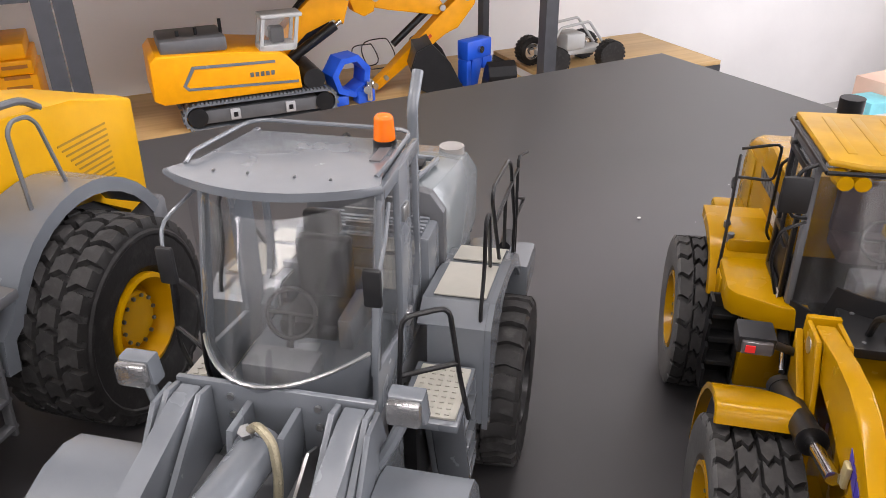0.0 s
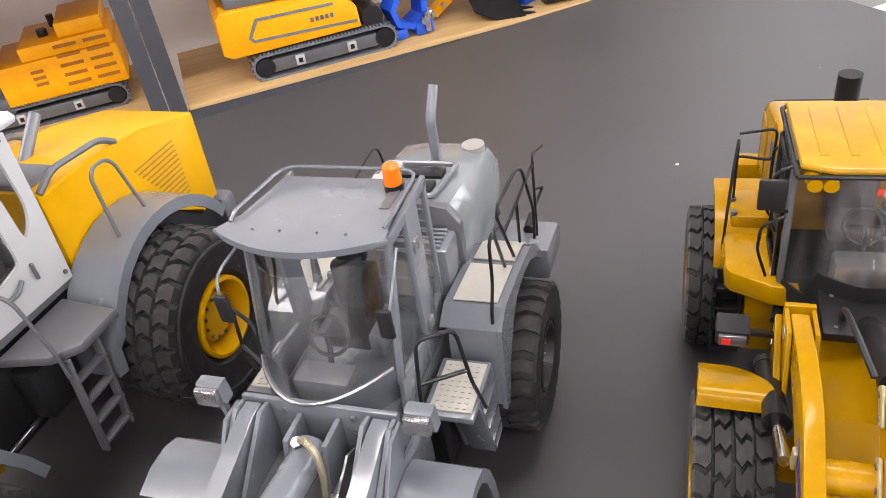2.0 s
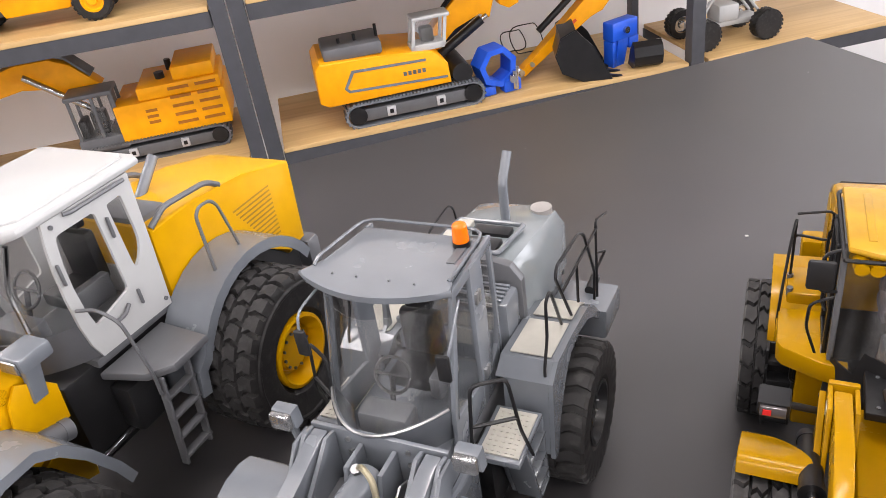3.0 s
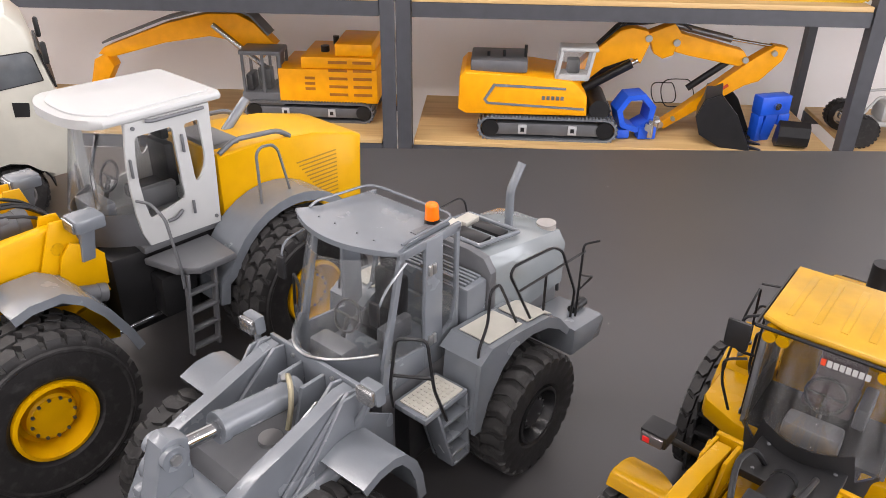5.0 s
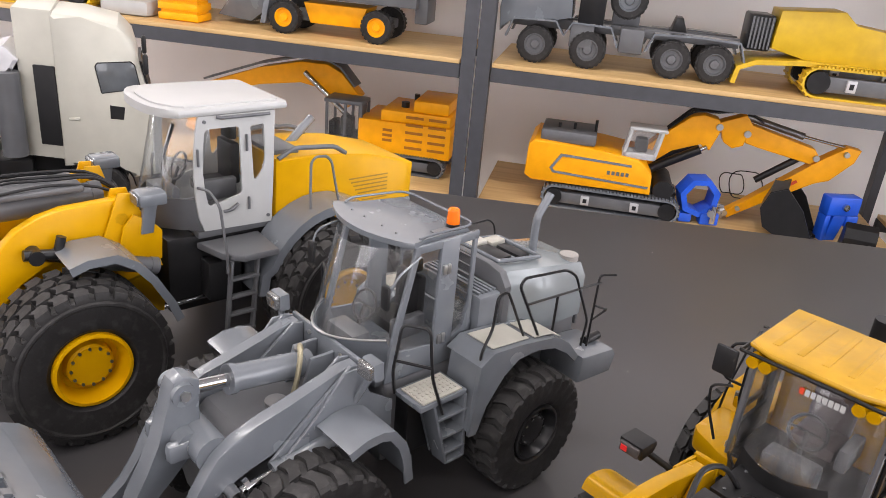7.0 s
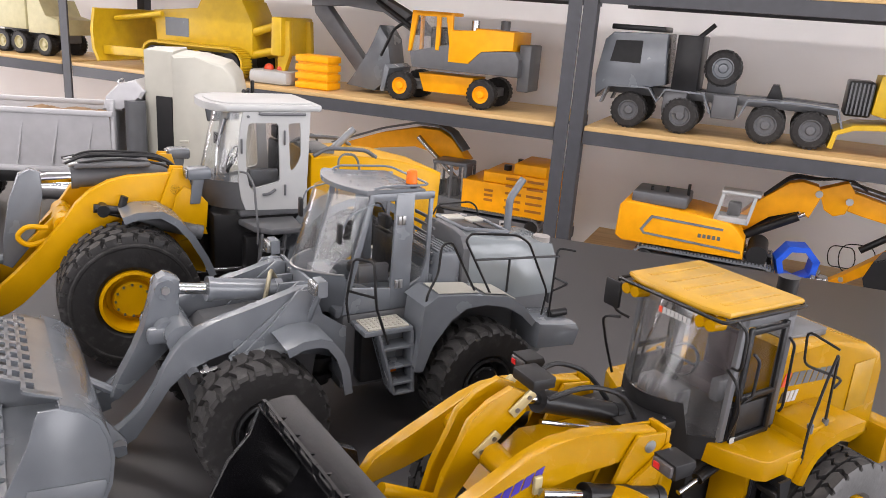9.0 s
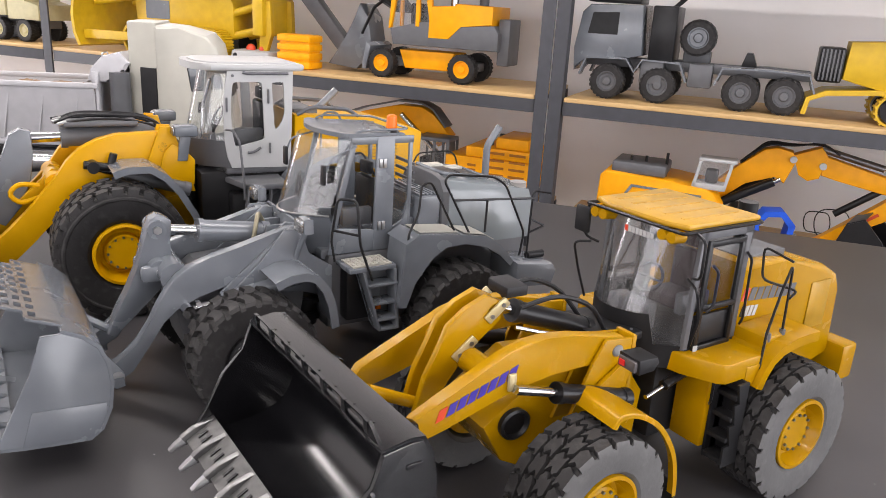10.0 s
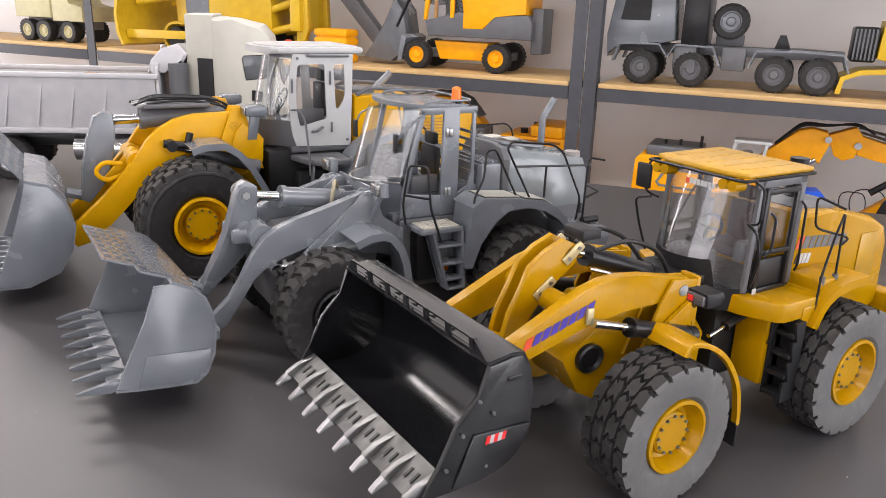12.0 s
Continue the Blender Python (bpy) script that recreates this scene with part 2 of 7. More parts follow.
def pierced(outer, holes, lo, hi):
    """A flat sheet across X with an outline and openings in (y, z)."""
    bm = bm_new()
    for ring in [outer] + holes:
        vs = [bm.verts.new((lo, y, z)) for y, z in ring]
        for k in range(len(vs)):
            bm.edges.new((vs[k - 1], vs[k]))
    bmesh.ops.triangle_fill(bm, use_beauty=True, use_dissolve=False, edges=bm.edges[:])
    out = bmesh.ops.extrude_face_region(bm, geom=bm.faces[:])
    for g in out["geom"]:
        if isinstance(g, bmesh.types.BMVert):
            g.co.x = hi
    bmesh.ops.recalc_face_normals(bm, faces=bm.faces[:])
    return bm


def rod(bm, p, q, r, r2=None, seg=16):
    p, q = Vector(p), Vector(q)
    d = q - p
    m = Matrix.Translation((p + q) / 2) @ d.to_track_quat("Z", "Y").to_matrix().to_4x4()
    bmesh.ops.create_cone(bm, cap_ends=True, segments=seg, radius1=r, radius2=r if r2 is None else r2, depth=d.length, matrix=m)
    return bm


def ball(bm, c, r, sx=1, sy=1, sz=1, seg=14):
    bmesh.ops.create_uvsphere(bm, u_segments=seg, v_segments=seg // 2 + 1, radius=r, matrix=Matrix.Translation(c) @ Matrix.Diagonal((sx, sy, sz, 1)))
    return bm


def rounded(pts, rad):
    """The line with its corners rounded."""
    out = [Vector(pts[0])]
    for i in range(1, len(pts) - 1):
        a, b, c = Vector(pts[i - 1]), Vector(pts[i]), Vector(pts[i + 1])
        u, v = a - b, c - b
        k = min(rad, u.length * 0.45, v.length * 0.45)
        s, e = b + u.normalized() * k, b + v.normalized() * k
        out += [s.lerp(b, f).lerp(b.lerp(e, f), f) for f in (0, 0.33, 0.67, 1)]
    return out + [Vector(pts[-1])]


def tube(bm, pts, r, rad=0.008, seg=8):
    line = rounded(pts, rad) if len(pts) > 2 else [Vector(p) for p in pts]
    rings, up = [], None
    for i, p in enumerate(line):
        d = (line[min(i + 1, len(line) - 1)] - line[max(i - 1, 0)]).normalized()
        if up is None:
            up = d.orthogonal().normalized()
        up = (up - d * up.dot(d)).normalized()
        side = d.cross(up)
        rings.append([bm.verts.new(p + (up * math.cos(a) + side * math.sin(a)) * r) for a in (2 * math.pi * k / seg for k in range(seg))])
    for a, b in zip(rings, rings[1:]):
        for k in range(seg):
            bm.faces.new((a[k], a[(k + 1) % seg], b[(k + 1) % seg], b[k]))
    bm.faces.new(rings[0][::-1])
    bm.faces.new(rings[-1])
    return bm


def lathe(bm, prof, seg=40, c=(0, 0, 0)):
    """Turns a closed outline of (x, radius) round the X axis through c."""
    rings = []
    for x, r in prof:
        rings.append([bm.verts.new((c[0] + x, c[1] + r * math.cos(a), c[2] + r * math.sin(a))) for a in (2 * math.pi * k / seg for k in range(seg))])
    for i in range(len(rings) - 1):
        a, b = rings[i], rings[i + 1]
        for k in range(seg):
            bm.faces.new((a[k], a[(k + 1) % seg], b[(k + 1) % seg], b[k]))
    if prof[0][1] > 1e-5:
        bm.faces.new(rings[0])
    if prof[-1][1] > 1e-5:
        bm.faces.new(rings[-1][::-1])
    return bm


def skin(bm, low, high, th, centre):
    """A curved upright sheet between two lines of points, thickened towards centre."""
    c = Vector(centre)
    def inner(p):
        d = Vector((c.x - p[0], c.y - p[1], 0))
        return Vector(p) + d.normalized() * th
    g = [[bm.verts.new(p) for p in low], [bm.verts.new(p) for p in high], [bm.verts.new(inner(p)) for p in high], [bm.verts.new(inner(p)) for p in low]]
    for a, b in ((0, 1), (1, 2), (2, 3), (3, 0)):
        for i in range(len(low) - 1):
            bm.faces.new((g[a][i], g[a][i + 1], g[b][i + 1], g[b][i]))
    bm.faces.new([g[k][0] for k in range(4)])
    bm.faces.new([g[k][-1] for k in range(4)][::-1])
    return bm


def arc(cy, cz, r, a0, a1, n=12, rz=None):
    """Points (y, z) on an arc; angles in degrees from +y towards +z."""
    rz = rz or r
    return [(cy + r * math.cos(radians(a0 + (a1 - a0) * k / n)), cz + rz * math.sin(radians(a0 + (a1 - a0) * k / n))) for k in range(n + 1)]


def mirror(pts):
    return [(-x, y, z) for x, y, z in pts]


def lug(bm, x0, x1, a0, a1, skew, r0, r1):
    """A tread block between two widths and two angles, slanted by skew."""
    vs = []
    for r in (r0, r1):
        for x, a in ((x0, a0), (x1, a0 + skew), (x1, a1 + skew), (x0, a1)):
            vs.append(bm.verts.new((x, r * math.cos(a), r * math.sin(a))))
    for q in ((3, 2, 1, 0), (4, 5, 6, 7), (0, 1, 5, 4), (1, 2, 6, 5), (2, 3, 7, 6), (3, 0, 4, 7)):
        bm.faces.new([vs[i] for i in q])


def tyre_mesh(r, w, rim, mat, style, tread_mat):
    """One closed skin: sidewalls and a tread whose blocks and grooves are modelled."""
    bm, h = bm_new(), w / 2
    deep = r * {"block": 0.915, "fine": 0.925}.get(style, 0.93)
    # rows across the tread: place, share of relief, turn of the pattern in lugs
    if style == "block":
        n, land = 21, 0.74
        half = [(0.04, 0, 0.3), (0.06, 1, 0.3), (0.2, 1, 0.02), (0.33, 1, 0.3), (0.46, 1, 0.12), (0.48, 0, 0.12), (0.53, 0, 0.6), (0.55, 1, 0.6), (0.68, 1, 0.36), (0.86, 1, 0.5), (0.94, 1, 0.5), (1.0, 0.85, 0.5)]
    elif style == "fine":
        n, land = 27, 0.7
        half = [(0.03, 0, 0.3), (0.05, 1, 0.3), (0.22, 1, 0.06), (0.43, 1, 0.2), (0.45, 0, 0.2), (0.5, 0, 0.72), (0.52, 1, 0.72), (0.7, 1, 0.5), (0.93, 1, 0.62), (1.0, 0.5, 0.62)]
    else:
        n, land = 24, 0.6
        half = [(0.02, 0, 0.3), (0.03, 1, 0.3), (0.4, 1, 0.05), (0.55, 1, 0.0), (0.9, 1, 0.12), (1.0, 0.75, 0.16)]
    rows = [(-h * 0.7, rim * 0.98, 0, 0), (-h * 0.8, rim, 0, 0), (-h * 0.94, rim + (r - rim) * 0.12, 0, 0), (-h * 0.985, rim + (r - rim) * 0.32, 0, 0), (-h * 1.0, rim + (r - rim) * 0.58, 0, 0)]
    if style == "fine":
        rows += [(-h * 1.0, rim + (r - rim) * 0.66, 0, 0), (-h * 1.035, rim + (r - rim) * 0.7, 0, 0), (-h * 1.03, rim + (r - rim) * 0.75, 0, 0), (-h * 0.99, rim + (r - rim) * 0.79, 0, 0)]
    if style == "block":
        rows += [(-h * 1.005, rim + (r - rim) * 0.7, 0, 0), (-h * 1.0, rim + (r - rim) * 0.76, 0, 0)]
    wall = rows[::-1]
    for u, k, turn in half[::-1]:
        rows.append((-h * u * 0.985, deep * (1.0 if u < 0.95 else 0.965), k, turn + 0.5))
    for u, k, turn in half:
        rows.append((h * u * 0.985, deep * (1.0 if u < 0.95 else 0.965), k, turn))
    rows += [(-x, q, 0, 0) for x, q, k, turn in wall]
    step, rings = 2 * math.pi / n, []
    for x, base, k, turn in rows:
        ring = []
        for i in range(n):
            for f, up in ((0.0, 1), (land, 1), (land + 0.03, 0), (0.97, 0)):
                a = (i + f + turn) * step
                q = base + k * up * (r * (1 - 0.012 * abs(x) / h) - deep)
                ring.append(bm.verts.new((x, q * math.cos(a), q * math.sin(a))))
        rings.append(ring)
    m = len(rings[0])
    for a, b in zip(rings, rings[1:] + rings[:1]):
        for k in range(m):
            bm.faces.new((a[k], a[(k + 1) % m], b[(k + 1) % m], b[k]))
    me = finish(bm, mat, 30)
    me.materials.append(tread_mat)
    for p in me.polygons:
        c = p.center
        if abs(c.x) < h * 0.95 and math.hypot(c.y, c.z) > deep * 0.97:
            p.material_index = 1
    return me


def rim_mesh(r, w, mat):
    """A deep dish with a raised hub plate."""
    bm, h = bm_new(), w / 2
    prof = [(-h * 0.7, r * 0.9), (h * 0.84, r), (h * 0.93, r * 0.99), (h * 0.95, r * 0.9), (h * 0.72, r * 0.84), (h * 0.42, r * 0.74), (h * 0.38, r * 0.62), (h * 0.62, r * 0.58), (h * 0.68, r * 0.52), (h * 0.7, 0.0)]
    lathe(bm, prof, 40)
    return finish(bm, mat, 28)


def wheels(parent, spots, r, w, rim_r, tyre_mat, rim_mat, style, rim_label, bolts=12, bolt_mat=DARKSTEEL):
    tyre, rim = tyre_mesh(r, w, rim_r, tyre_mat, style, TREAD), rim_mesh(rim_r, w, rim_mat)
    bolt = finish(rod(bm_new(), (-0.0005, 0, 0), (rim_r * 0.04, 0, 0), rim_r * 0.042, seg=6), bolt_mat)
    for i, (x, y) in enumerate(spots):
        at = pose(x, y, r, 17 * i, 0, 0 if x > 0 else 180)
        hub = part("wheel", rim, None, parent, rim_label, at)
        part("tyre", tyre, None, hub, "chunky rubber tyre with deep tread lugs")
        for k in range(bolts):
            a = 2 * math.pi * k / bolts
            part("bolt", bolt, None, hub, "", pose(w * 0.35, math.cos(a) * rim_r * 0.5, math.sin(a) * rim_r * 0.5))


def smooth(pts, times=2):
    """Cut the corners of an open line, keeping its ends."""
    for _ in range(times):
        out = [pts[0]]
        for a, b in zip(pts, pts[1:]):
            out += [(a[0] * 0.75 + b[0] * 0.25, a[1] * 0.75 + b[1] * 0.25), (a[0] * 0.25 + b[0] * 0.75, a[1] * 0.25 + b[1] * 0.75)]
        pts = out + [pts[-1]]
    return pts


def tapered_fender(parent, line, inner, outer, mat, th, label):
    """A curved mudguard that narrows from the full width (first inner) to a thin tail (second inner)."""
    line, bm, rows = smooth(line), bm_new(), []
    for i, (y, z) in enumerate(line):
        a, b = Vector(line[max(i - 1, 0)]), Vector(line[min(i + 1, len(line) - 1)])
        d = (b - a).normalized()
        f = min(1.0, max(0.0, (i / (len(line) - 1) - 0.25) / 0.4))
        x = inner[0] + (inner[1] - inner[0]) * f * f * (3 - 2 * f)
        ly, lz = y + d.y * 0.004, z - d.x * 0.004
        rows.append([bm.verts.new(p) for p in ((x, y, z), (outer * 0.985 + x * 0.015, y, z), (outer, y + d.y * 0.001, z - d.x * 0.001), (outer, ly, lz), (outer * 0.98 + x * 0.02, ly, lz), (outer * 0.97 + x * 0.03, y + d.y * th, z - d.x * th), (x, y + d.y * th, z - d.x * th))])
    for a, b in zip(rows, rows[1:]):
        for k in range(7):
            bm.faces.new((a[k], a[(k + 1) % 7], b[(k + 1) % 7], b[k]))
    bm.faces.new(rows[0])
    bm.faces.new(rows[-1][::-1])
    bmesh.ops.recalc_face_normals(bm, faces=bm.faces[:])
    return part("fender", bm, mat, parent, label)


def cylinder_ram(parent, name, a, b, r, mat, share=0.6, label=""):
    """A hydraulic ram: barrel, gland and bright rod with eyes."""
    a, b = Vector(a), Vector(b)
    mid = a.lerp(b, share)
    bm = bm_new()
    rod(bm, a, mid, r, seg=20)
    rod(bm, a.lerp(b, share - 0.05), mid, r * 1.12, seg=20)
    rod(bm, a.lerp(b, -0.01), a.lerp(b, 0.06), r * 1.08, seg=20)
    ram = part(name, bm, mat, parent, label)
    bm = bm_new()
    rod(bm, mid, b, r * 0.5, seg=14)
    part("piston_rod", bm, CHROME, ram, "bright chrome piston rod")
    return ram


def hose(parent, pts, r, mat=PLASTIC, label="black rubber hose", name="hose"):
    return part(name, tube(bm_new(), pts, r, 0.02, 8), mat, parent, label)


def plates(name, parent, mat, spans, pts, bev=0.0006):
    """Upright side plates of one outline, each a part of its own."""
    for x0, x1 in spans:
        part(name, prism(bm_new(), pts, "X", min(x0, x1), max(x0, x1), bev), mat, parent)


def rail(parent, lines, r, mat=BLACK, label="thin black wire handrail"):
    bm = bm_new()
    for pts in lines:
        tube(bm, pts, r, 0.006, 6)
    return part("handrail", bm, mat, parent, label)


def pin(parent, c, r, x, mat=STEEL, name="pin"):
    bm = bm_new()
    rod(bm, (c[0] - x, c[1], c[2]), (c[0] + x, c[1], c[2]), r, seg=14)
    return part(name, bm, mat, parent)


def seat_set(parent, y, z, x=0.0, s=1.0, seat_mat=PLASTIC):
    bm = bm_new()
    box(bm, x - 0.018 * s, x + 0.018 * s, y, y + 0.034 * s, z, z + 0.012 * s, 0.003)
    box(bm, x - 0.017 * s, x + 0.017 * s, y + 0.03 * s, y + 0.04 * s, z + 0.008 * s, z + 0.05 * s, 0.003)
    box(bm, x - 0.011 * s, x + 0.011 * s, y + 0.032 * s, y + 0.04 * s, z + 0.052 * s, z + 0.066 * s, 0.002)
    part("driver_seat", bm, seat_mat, parent)
    bm = bm_new()
    ring = [(x + 0.014 * s * math.cos(a), y - 0.018 * s + 0.006 * s * math.sin(a), z + 0.03 * s + 0.012 * s * math.sin(a)) for a in (math.pi * 2 * k / 18 for k in range(19))]
    tube(bm, ring, 0.0014 * s, 0.0001, 6)
    rod(bm, (x, y - 0.018 * s, z + 0.03 * s), (x, y - 0.03 * s, z - 0.005), 0.002 * s)
    rod(bm, (x - 0.013 * s, y - 0.018 * s, z + 0.03 * s), (x + 0.013 * s, y - 0.018 * s, z + 0.03 * s), 0.0012 * s)
    part("steering_wheel", bm, PLASTIC, parent)
    bm = bm_new()
    box(bm, x - 0.02 * s, x + 0.02 * s, y - 0.045 * s, y - 0.025 * s, z - 0.012 * s, z + 0.014 * s, 0.003)
    box(bm, x + 0.02 * s, x + 0.029 * s, y - 0.005, y + 0.03 * s, z, z + 0.02 * s, 0.002)
    part("console", bm, DGREY, parent)


def plan_arc(w, y_side, y_front, n=14, power=2.0):
    """Plan line of a bowed windscreen, from one side to the other."""
    out = []
    for k in range(n + 1):
        x = -1 + 2 * k / n
        out.append((w * x, y_front + (y_side - y_front) * abs(x) ** power))
    return out


# ---- the room ----
ROOM = pose(-0.9, 1.573, 0.1115, 0, 0, 32) @ Matrix.Scale(1.055, 4)
FLOOR_Z, CEIL_Z = -0.76, 1.95
TABLE_H = 0.69
bm = box(bm_new(), -3.6, 3.2, -7.4, 0.62, FLOOR_Z - 0.1, FLOOR_Z)
solid("floor", bm, FLOORP, "grey tiled showroom floor", "floor", ROOM, kind="structure")
bm = box(bm_new(), -3.6, 3.2, -7.4, 0.62, CEIL_Z, CEIL_Z + 0.1)
solid("ceiling", bm, CEILP, "plain grey painted ceiling", "ceiling", ROOM, kind="structure")
bm = box(bm_new(), -3.6, 3.2, 0.5, 0.62, FLOOR_Z, CEIL_Z)
solid("wall_north", bm, WALLP, "white painted plaster wall behind the shelving", "wall", ROOM, kind="structure")

# west wall with a glazed door to daylight
DOOR = (-1.35, -0.8, 1.4)
for name, dims in (("wall_west_near", (-7.4, DOOR[0], FLOOR_Z, CEIL_Z)), ("wall_west_far", (DOOR[1], 0.62, FLOOR_Z, CEIL_Z)), ("wall_west_high", (DOOR[0], DOOR[1], DOOR[2], CEIL_Z))):
    bm = box(bm_new(), -3.72, -3.6, dims[0], dims[1], dims[2], dims[3])
    solid(name, bm, WALLP, "white painted plaster wall round the glazed door", "wall", ROOM, kind="structure")
door_ob = thing("door_1", ROOM @ pose(-3.66, 0, 0), "white-framed glazed door with daylight behind", "door", kind="structure")
for y in (DOOR[0] + 0.035, DOOR[1] - 0.035):
    part("door_frame", box(bm_new(), -0.03, 0.03, y - 0.035, y + 0.035, FLOOR_Z, DOOR[2], 0.003), WHITE, door_ob)
for z in (FLOOR_Z + 0.06, DOOR[2] - 0.035):
    part("door_frame", box(bm_new(), -0.029, 0.029, DOOR[0] + 0.07, DOOR[1] - 0.07, z - 0.035, z + 0.035, 0.003), WHITE, door_ob)
part("pane", box(bm_new(), -0.004, 0.0, DOOR[0] + 0.07, DOOR[1] - 0.07, FLOOR_Z + 0.095, DOOR[2] - 0.07), PANE, door_ob).visible_shadow = False
part("door_handle", rod(bm_new(), (0.055, DOOR[1] - 0.035, 0.2), (0.055, DOOR[1] - 0.035, 0.5), 0.012), STEEL, door_ob)
data = bpy.data.lights.new("door_daylight", "AREA")
data.shape, data.size, data.size_y, data.energy, data.color = "RECTANGLE", DOOR[1] - DOOR[0] - 0.1, DOOR[2] - FLOOR_Z - 0.1, DOORLIGHT, (1.0, 0.965, 0.985)
new("door_daylight_lamp", data).matrix_basis = ROOM @ pose(-3.7, (DOOR[0] + DOOR[1]) / 2, (DOOR[2] + FLOOR_Z) / 2, 90, 0, -90)

# shop window in the south wall, behind the camera
WIN = (-2.9, 2.7, 0.0, 1.7)
for name, dims in (("wall_south_left", (-3.6, WIN[0], FLOOR_Z, CEIL_Z)), ("wall_south_right", (WIN[1], 3.2, FLOOR_Z, CEIL_Z)), ("wall_south_low", (WIN[0], WIN[1], FLOOR_Z, WIN[2])), ("wall_south_high", (WIN[0], WIN[1], WIN[3], CEIL_Z))):
    bm = box(bm_new(), dims[0], dims[1], -7.52, -7.4, dims[2], dims[3])
    solid(name, bm, WALLP, "white painted plaster wall round the shop window", "wall", ROOM, kind="structure")
win = thing("window_1", ROOM @ pose(0, -7.46, 0), "wide white-framed shop window with daylight behind", "window", kind="structure")
for k in range(5):
    x = WIN[0] + (WIN[1] - WIN[0]) * k / 4
    part("window_frame", box(bm_new(), x - 0.03, x + 0.03, -0.03, 0.03, WIN[2], WIN[3], 0.003), WHITE, win)
for z in (WIN[2] + 0.025, WIN[3] - 0.025):
    part("window_frame", box(bm_new(), WIN[0], WIN[1], -0.029, 0.029, z - 0.025, z + 0.025, 0.003), WHITE, win)
for k in range(4):
    x0 = WIN[0] + (WIN[1] - WIN[0]) * k / 4 + 0.03
    pane = part("pane", box(bm_new(), x0, x0 + (WIN[1] - WIN[0]) / 4 - 0.06, -0.004, 0.0, WIN[2] + 0.05, WIN[3] - 0.05), PANE, win)
    pane.visible_shadow = False
data = bpy.data.lights.new("daylight", "AREA")
data.shape, data.size, data.size_y, data.energy, data.color = "RECTANGLE", WIN[1] - WIN[0] - 0.1, WIN[3] - WIN[2] - 0.1, DAYLIGHT, (1.0, 0.965, 0.985)
new("daylight_lamp", data).matrix_basis = ROOM @ pose((WIN[0] + WIN[1]) / 2, -7.5, (WIN[2] + WIN[3]) / 2, 90, 0, 0)

# second window, in the east wall
EAST = (-3.9, -0.5, -0.35, 1.7)
for name, dims in (("wall_east_near", (-7.4, EAST[0], FLOOR_Z, CEIL_Z)), ("wall_east_far", (EAST[1], 0.62, FLOOR_Z, CEIL_Z)), ("wall_east_low", (EAST[0], EAST[1], FLOOR_Z, EAST[2])), ("wall_east_high", (EAST[0], EAST[1], EAST[3], CEIL_Z))):
    bm = box(bm_new(), 3.2, 3.32, dims[0], dims[1], dims[2], dims[3])
    solid(name, bm, WALLP, "white painted plaster wall round the side window", "wall", ROOM, kind="structure")
win = thing("window_2", ROOM @ pose(3.26, 0, 0), "white-framed side window with daylight behind", "window", kind="structure")
for k in range(4):
    y = EAST[0] + (EAST[1] - EAST[0]) * k / 3
    part("window_frame", box(bm_new(), -0.03, 0.03, y - 0.03, y + 0.03, EAST[2], EAST[3], 0.003), WHITE, win)
for z in (EAST[2] + 0.025, EAST[3] - 0.025):
    part("window_frame", box(bm_new(), -0.029, 0.029, EAST[0], EAST[1], z - 0.025, z + 0.025, 0.003), WHITE, win)
for k in range(3):
    y0 = EAST[0] + (EAST[1] - EAST[0]) * k / 3 + 0.03
    part("pane", box(bm_new(), 0.0, 0.004, y0, y0 + (EAST[1] - EAST[0]) / 3 - 0.06, EAST[2] + 0.05, EAST[3] - 0.05), PANE, win).visible_shadow = False
data = bpy.data.lights.new("side_daylight", "AREA")
data.shape, data.size, data.size_y, data.energy, data.color = "RECTANGLE", EAST[1] - EAST[0] - 0.1, EAST[3] - EAST[2] - 0.1, SIDELIGHT, (0.97, 0.965, 1.0)
new("side_daylight_lamp", data).matrix_basis = ROOM @ pose(3.3, (EAST[0] + EAST[1]) / 2, (EAST[2] + EAST[3]) / 2, 90, 0, 90)

# ceiling lamps: long tube battens over the table
# the two at x -2.4 are added to brighten the table's reflection
for lx, ly in ((-2.4, -0.1), (-2.4, -1.1), (-0.9, -1.1), (0.6, -1.1), (-0.9, -2.9), (0.6, -2.9), (-0.9, -4.8), (0.6, -4.8)):
    lamp = thing("ceiling_light", ROOM @ pose(lx, ly, CEIL_Z - 0.06), "long white ceiling light batten with a glowing diffuser", "ceiling light", "battens on the ceiling")
    part("housing", box(bm_new(), -0.62, 0.62, -0.1, 0.1, 0.02, 0.058, 0.006), WHITE, lamp)
    part("diffuser", box(bm_new(), -0.6, 0.6, -0.085, 0.085, 0.0, 0.019, 0.004), GLOW, lamp, "glowing white diffuser")
    data = bpy.data.lights.new("batten", "AREA")
    data.shape, data.size, data.size_y, data.energy, data.color = "RECTANGLE", 1.2, 0.17, LAMP_POWER, (1.0, 0.95, 0.93)
    new("batten_lamp", data).matrix_basis = ROOM @ pose(lx, ly, CEIL_Z - 0.065)

# the table
TABLE = pose(0.369, 1.664, 0, 0, 0, 36.5)
table = thing("display_table", TABLE @ pose(0, 0, -TABLE_H), "large display table with a matt dark grey top", "table")
part("tabletop", box(bm_new(), -2.7, 0, -1.85, 0, TABLE_H - 0.03, TABLE_H, 0.003), TABLETOP, table)
for x in (-2.6, -0.1):
    for y in (-1.75, -0.1):
        part("leg", box(bm_new(), x - 0.03, x + 0.03, y - 0.03, y + 0.03, 0, TABLE_H - 0.031, 0.003), RACKSTEEL, table)
